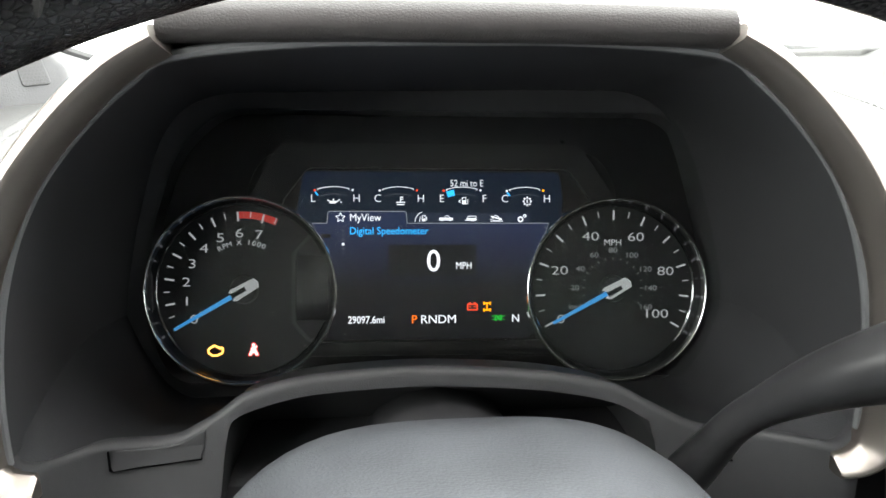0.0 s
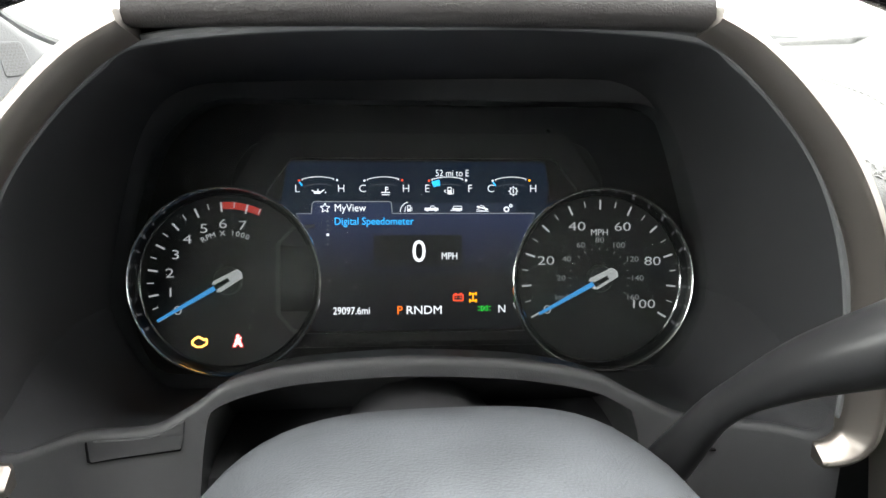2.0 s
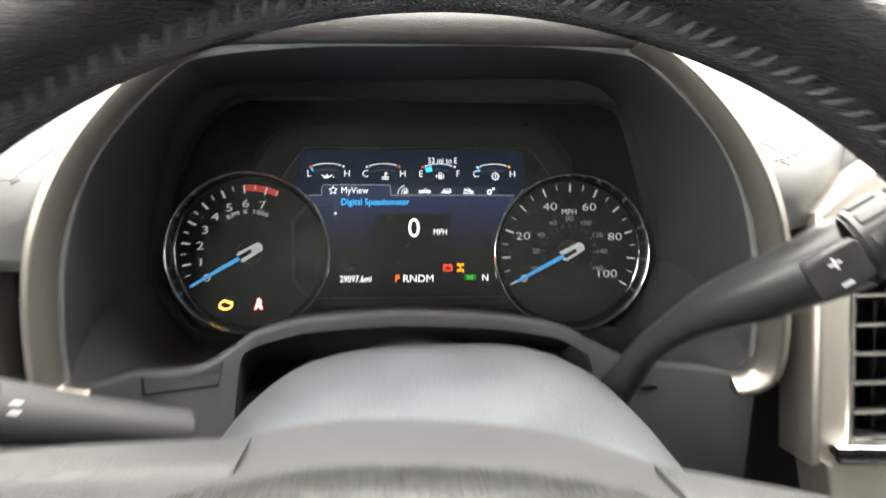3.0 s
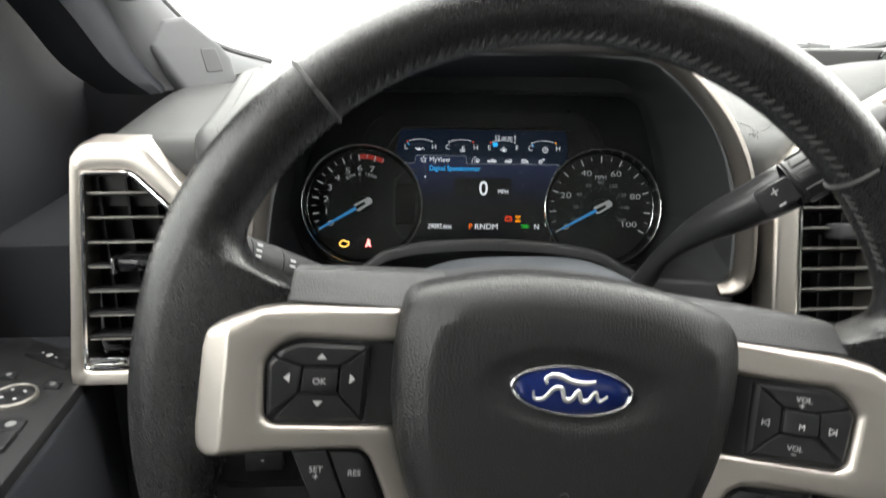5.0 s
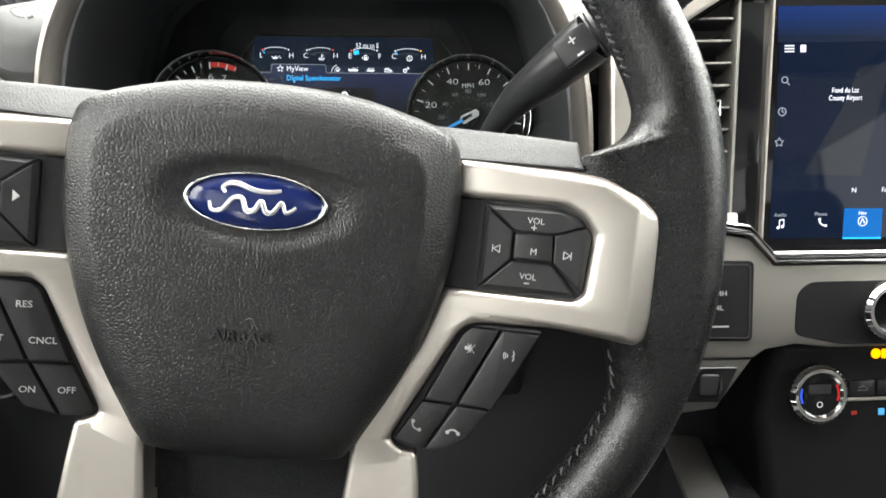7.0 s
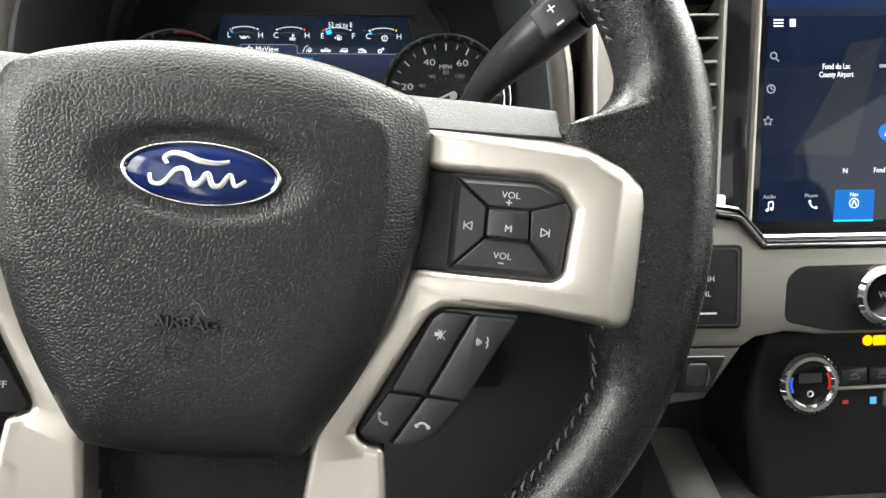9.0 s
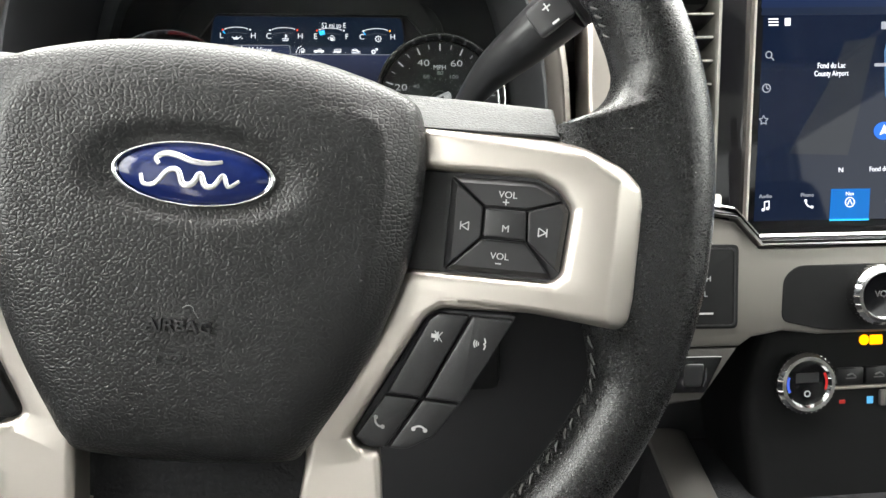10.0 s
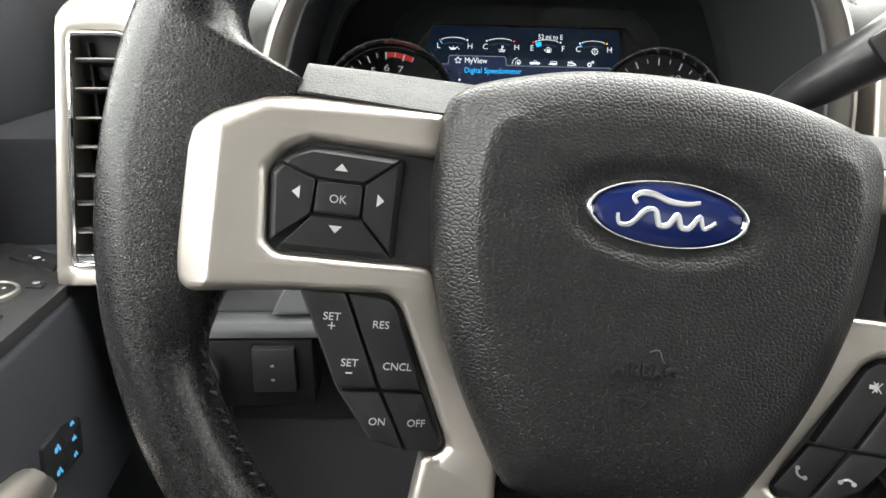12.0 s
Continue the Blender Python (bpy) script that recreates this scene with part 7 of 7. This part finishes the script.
def roof_pillar():
    pillar = thing("windscreen_pillar", "grey windscreen pillar trim with a small tweeter grille", "pillar")
    edge = smooth_path([(-0.205, 0.665, 0.770), (-0.262, 0.610, 0.796), (-0.300, 0.562, 0.846), (-0.325, 0.500, 0.905), (-0.350, 0.400, 0.985), (-0.372, 0.25, 1.09), (-0.39, 0.05, 1.20)], 6)
    back = smooth_path([(-0.300, 0.500, 0.755), (-0.325, 0.475, 0.785), (-0.345, 0.445, 0.835), (-0.365, 0.395, 0.890), (-0.388, 0.300, 0.965), (-0.408, 0.15, 1.06), (-0.425, -0.05, 1.17)], 6)
    wide = back
    back = [q.lerp(p, 0.10 + 0.38 * min(1, i / 16)) for i, (p, q) in enumerate(zip(edge, back))]
    rings = []
    for p, q in zip(edge, back):
        out = Vector((-0.03, 0.03, 0.01))
        mid = (p + q) / 2 + Vector((0.014, -0.013, 0.003))
        rings.append([p + out * 1.1, p, p.lerp(mid, 0.5) + Vector((0.006, -0.004, 0.003)), mid, q.lerp(mid, 0.45) + Vector((0.004, -0.006, 0)), q, q + Vector((-0.05, 0.01, 0))])
    part("pillar_trim", loft(rings), PILLAR, pillar, "light grey moulded pillar trim", sharp=0.9)
    rings = [[q, (q + r) / 2 + Vector((0.004, -0.004, 0)), r, r + Vector((-0.05, 0.01, 0)), q + Vector((-0.05, 0.03, 0))] for q, r in zip(back, wide)]
    part("door_seal", loft(rings), DOOR_SKIN, pillar, "black door seal behind the trim", sharp=0.9)
    seal = [p + Vector((-0.004, 0.010, 0.003)) for p in edge]
    part("glass_seal", sweep(seal, 0.0042, 8), RUBBER, pillar, "black glass seal")
    # tweeter grille
    x_axis = Vector((0.75, 0.60, 0.02)).normalized()
    z_axis = Vector((0.55, -0.78, 0.32)).normalized()
    y_axis = z_axis.cross(x_axis).normalized()
    x_axis = y_axis.cross(z_axis)
    m = Matrix((x_axis, y_axis, z_axis)).transposed().to_4x4()
    m.translation = Vector((-0.2480, 0.5365, 0.7870))
    foot = prism(rounded([(0.026, -0.036), (0.0254, 0.0), (0.0164, 0.0143), (0.0, 0.032), (-0.014, 0.046), (-0.038, 0.044), (-0.0566, 0.018), (-0.044, -0.0105), (-0.030, -0.038)], 0.004, 3), -0.030, 0.0, 0.007, 5)
    part("pillar_foot", foot, PILLAR, pillar, "moulded foot of the pillar", m)
    grille = part("tweeter_grille", prism(rounded([(-0.0065, -0.014), (0.0125, -0.0135), (0.0090, 0.0105), (-0.0075, 0.011)], 0.003, 4), -0.002, 0.0008, 0.0006, 1), PILLAR, pillar, "small tweeter grille", m)
    bm = bmesh.new()
    for i in range(11):
        for j in range(15):
            x, y = -0.0122 + 0.0023 * i + (0.00115 if j % 2 else 0), -0.0148 + 0.0023 * j
            if -0.0058 < x < 0.0112 - 0.0048 * (y + 0.015) / 0.035 and -0.0130 < y < 0.0100:
                disc((x, y), 0.0007, 0.0009, 6, bm)
    tagged(part("grille_holes", bm, HOLE_GREY, grille, "pattern of small holes"), kind="stuff")


roof_pillar()


def grab_handle():
    handle = thing("grab_handle", "grab handle on the windscreen pillar, shaded in its colour", "grab handle")
    path = smooth_path([(-0.2440, 0.313, 0.852), (-0.2440, 0.307, 0.858), (-0.2435, 0.292, 0.874), (-0.2440, 0.260, 0.898), (-0.260, 0.180, 0.960), (-0.290, 0.080, 1.04), (-0.36, 0.03, 1.09)], 6)
    n = len(path)
    part("handle_bar", sweep(path, [0.009 + 0.010 * min(1, i / 6) ** 0.6 + 0.004 * min(1, i / 20) for i in range(n)], 18, flat=0.85), HANDLE, handle, "thick moulded handle bar")
    part("handle_foot", sweep([(-0.250, 0.300, 0.866), (-0.300, 0.400, 0.862), (-0.345, 0.450, 0.87)], [0.012, 0.014, 0.018], 12), HANDLE, handle, "handle foot")


grab_handle()


def shell():
    """Roof, far side, back and floor of the cab, which close the place."""
    solid("floor", box(-0.45, 1.45, -1.6, 0.75, -0.04, 0.0), CARPET, "black carpeted cab floor", "floor", "structure")
    bm = box(-0.45, 1.45, -0.30, 0.02, 1.22, 1.26)
    box(-0.45, 1.45, -1.6, -0.90, 1.22, 1.26, bm=bm)
    box(-0.45, -0.22, -0.90, -0.30, 1.22, 1.26, bm=bm)
    box(1.22, 1.45, -0.90, -0.30, 1.22, 1.26, bm=bm)
    solid("ceiling", bm, HEADLINER, "light grey headliner round the added roof panel", "ceiling", "structure")
    # added, unseen: dark to reflections, but casts no shadow so light comes in
    roof = solid("roof_light_panel", box(-0.22, 1.22, -0.90, -0.30, 1.235, 1.241), PIANO, "added unseen roof panel that lets light through", "window", "structure")
    roof.visible_shadow = False
    solid("wall_firewall", box(-0.45, 1.45, 0.66, 0.70, 0.0, 0.70), BLACK_SOFT, "dark firewall under the dash", "wall", "structure")
    solid("wall_passenger_door", box(1.42, 1.46, -1.6, 0.66, 0.0, 0.74), DOOR_SKIN, "black passenger door panel", "wall", "structure")
    solid("wall_rear", box(-0.45, 1.45, -1.64, -1.6, 0.0, 0.80), DOOR_SKIN, "dark cab rear wall", "wall", "structure")
    solid("wall_rear_header", box(-0.45, 1.45, -1.64, -1.6, 1.12, 1.24), HEADLINER, "header over the rear window", "wall", "structure")
    solid("window_rear", box(-0.45, 1.45, -1.63, -1.61, 0.80, 1.12), PRIVACY, "dark privacy glass of the rear window", "window", "structure")
    solid("window_rear_side", box(-0.47, -0.45, -1.48, -0.62, 0.74, 1.24), TINTED, "tinted glass of the rear door", "window", "structure")
    solid("window_rear_side", box(1.44, 1.46, -1.48, -0.62, 0.74, 1.24), TINTED, "tinted side glass", "window", "structure")
    # unseen pane, added to dim the light from the right
    pane = solid("window_passenger", box(1.44, 1.46, -0.50, 0.66, 0.74, 1.24), SIDE_GLASS, "unseen passenger door glass, tinted to dim the light", "window", "structure")
    pane.visible_shadow = False
    solid("wall_rear_door", box(-0.47, -0.45, -1.48, -0.62, 0.0, 0.74), DOOR_SKIN, "black rear door panel", "wall", "structure")
    for i, y in enumerate((-0.62, -1.6)):
        solid("pillar_side", box(-0.47, -0.42, y, y + 0.12, 0.70, 1.24), HEADLINER, "grey door pillar", "pillar", "structure")
        solid("pillar_side", box(1.42, 1.46, y, y + 0.12, 0.70, 1.24), HEADLINER, "grey door pillar", "pillar", "structure")
    far = smooth_path([(1.25, 0.66, 0.77), (1.33, 0.50, 0.905), (1.36, 0.40, 0.985), (1.38, 0.25, 1.09), (1.40, 0.0, 1.22)], 4)
    solid("pillar_passenger", sweep(far, 0.035, 10), PILLAR, "grey passenger windscreen pillar", "pillar", "structure")


shell()


def seat(x, y, name_label):
    s = thing("seat", name_label, "seat", Matrix.Translation((x, y, 0)), group="front seats")
    part("cushion", box(-0.26, 0.26, -0.25, 0.27, 0.22, 0.40, 0.05), SEAT, s)
    bm = box(-0.25, 0.25, -0.07, 0.07, 0.0, 0.62, 0.05)
    bm.transform(pose(0, -0.28, 0.36, 14))
    part("backrest", bm, SEAT, s)
    bm = box(-0.13, 0.13, -0.04, 0.04, 0.0, 0.18, 0.035)
    bm.transform(pose(0, -0.46, 1.0, 10))
    part("headrest", bm, SEAT, s)
    part("seat_base", box(-0.2, 0.2, -0.2, 0.22, 0.0, 0.23, 0.01), BLACK_SOFT, s)
    return s


seat(0.024, -0.62, "dark grey leather driver seat")
seat(0.95, -0.62, "dark grey leather passenger seat")


# ---- windscreen, cowl and wipers ----
def windscreen():
    rows = []
    for t in [j / 8 for j in range(9)]:
        row = []
        for q in [k / 16 for k in range(17)]:
            x = -0.262 + 1.52 * q
            s = (2 * q - 1)
            base = Vector((x, 0.96 - 0.30 * abs(s) ** 2.6, 0.757 + 0.004 * abs(s)))
            top = Vector((-0.36 + 1.72 * q, 0.14 - 0.12 * s * s, 1.225))
            row.append(base.lerp(top, t))
        rows.append(row)
    back = [[p + Vector((0, 0.004, 0.003)) for p in row] for row in rows]
    glass = solid("windscreen", loft(rows + back[::-1], False, False), GLASS, "clear curved windscreen", "windscreen", "structure")
    glass.visible_shadow = False
    rings = [[(x, 0.955 - 0.30 * abs(2 * (x + 0.262) / 1.52 - 1) ** 2.6 + d, 0.750 + h) for d, h in ((-0.045, 0.003), (0.012, 0.006), (0.14, 0.0), (0.14, -0.1), (-0.045, -0.1))] for x in [-0.262 + 1.52 * k / 20 for k in range(21)]]
    solid("cowl", loft(rings), BLACK, "black ribbed cowl below the windscreen", "cowl", "structure")


windscreen()


def wiper(x0, x1, group_x, lift):
    w = thing("wiper", "black windscreen wiper resting on the cowl", "wiper", group="windscreen wipers")
    span = x1 - x0
    rise = [(0.0, 0.97, 0.7455), (0.146, 1.0, 0.757), (0.29, 1.0, 0.7695), (0.44, 1.01, 0.7770), (0.62, 1.01, 0.7805), (0.81, 1.0, 0.7790), (1.0, 0.995, 0.7695)]
    blade = smooth_path([(x0 + span * f, y, z + lift) for f, y, z in rise], 6)
    part("blade", sweep(blade, 0.0062, 8), RUBBER, w, "rubber wiper blade")
    part("arm", sweep(smooth_path([(x0 + span * f, 1.02, z + lift) for f, z in ((0.26, 0.768), (0.44, 0.7885), (0.62, 0.7965))], 5), 0.0035, 8), RUBBER, w, "thin wiper arm")
    part("clip", box(group_x - 0.042, group_x + 0.042, 1.0, 1.04, 0.7790 + lift, 0.7955 + lift, 0.004), RUBBER, w, "plastic clip with washer nozzle")
    part("nozzle", box(group_x - 0.012, group_x + 0.012, 1.015, 1.035, 0.795 + lift, 0.801 + lift, 0.002), RUBBER, w, "small washer nozzle")
    part("end_cap", sweep([(x1 - 0.03, 0.997, 0.7715 + lift), (x1 + 0.006, 0.993, 0.7690 + lift)], [0.010, 0.008], 10), RUBBER, w, "blade end cap")


wiper(-0.175, 0.682, 0.380, 0.0)
wiper(0.62, 1.25, 0.97, 0.008)

# ---- the hall outside ----
solid("ground", box(-30, 30, -30, 30, -0.92, -0.86), WALL_WHITE, "white hall floor", "floor", "structure")
solid("wall_hall", box(-30, 30, 5.6, 5.7, -0.86, 6), WALL_WHITE, "bright white hall wall", "wall", "structure")
solid("door_post", box(0.852, 0.922, 5.47, 5.6, -0.86, 4), POST_PALE, "pale door post on the hall wall", "post", "structure")
solid("door_edge", box(0.798, 0.816, 5.5, 5.6, -0.86, 4), POST_PAINT, "grey door edge on the hall wall", "post", "structure")


def signal_lamp():
    lamp = thing("signal_lamp", "small dock signal lamp with green and red lights", "signal lamp")
    part("lamp_case", box(1.000, 1.066, 5.47, 5.6, 0.441, 0.606, 0.008), BLACK, lamp, "black lamp case")
    for z, mat in ((0.576, SIGNAL_GREEN), (0.528, SIGNAL_GREEN), (0.477, SIGNAL_RED)):
        part("lens", lathe([(0.0, 0.012), (0.02, 0.008), (0.026, 0.0)], 24), mat, lamp, "", pose(1.033, 5.47, z, 90))


signal_lamp()
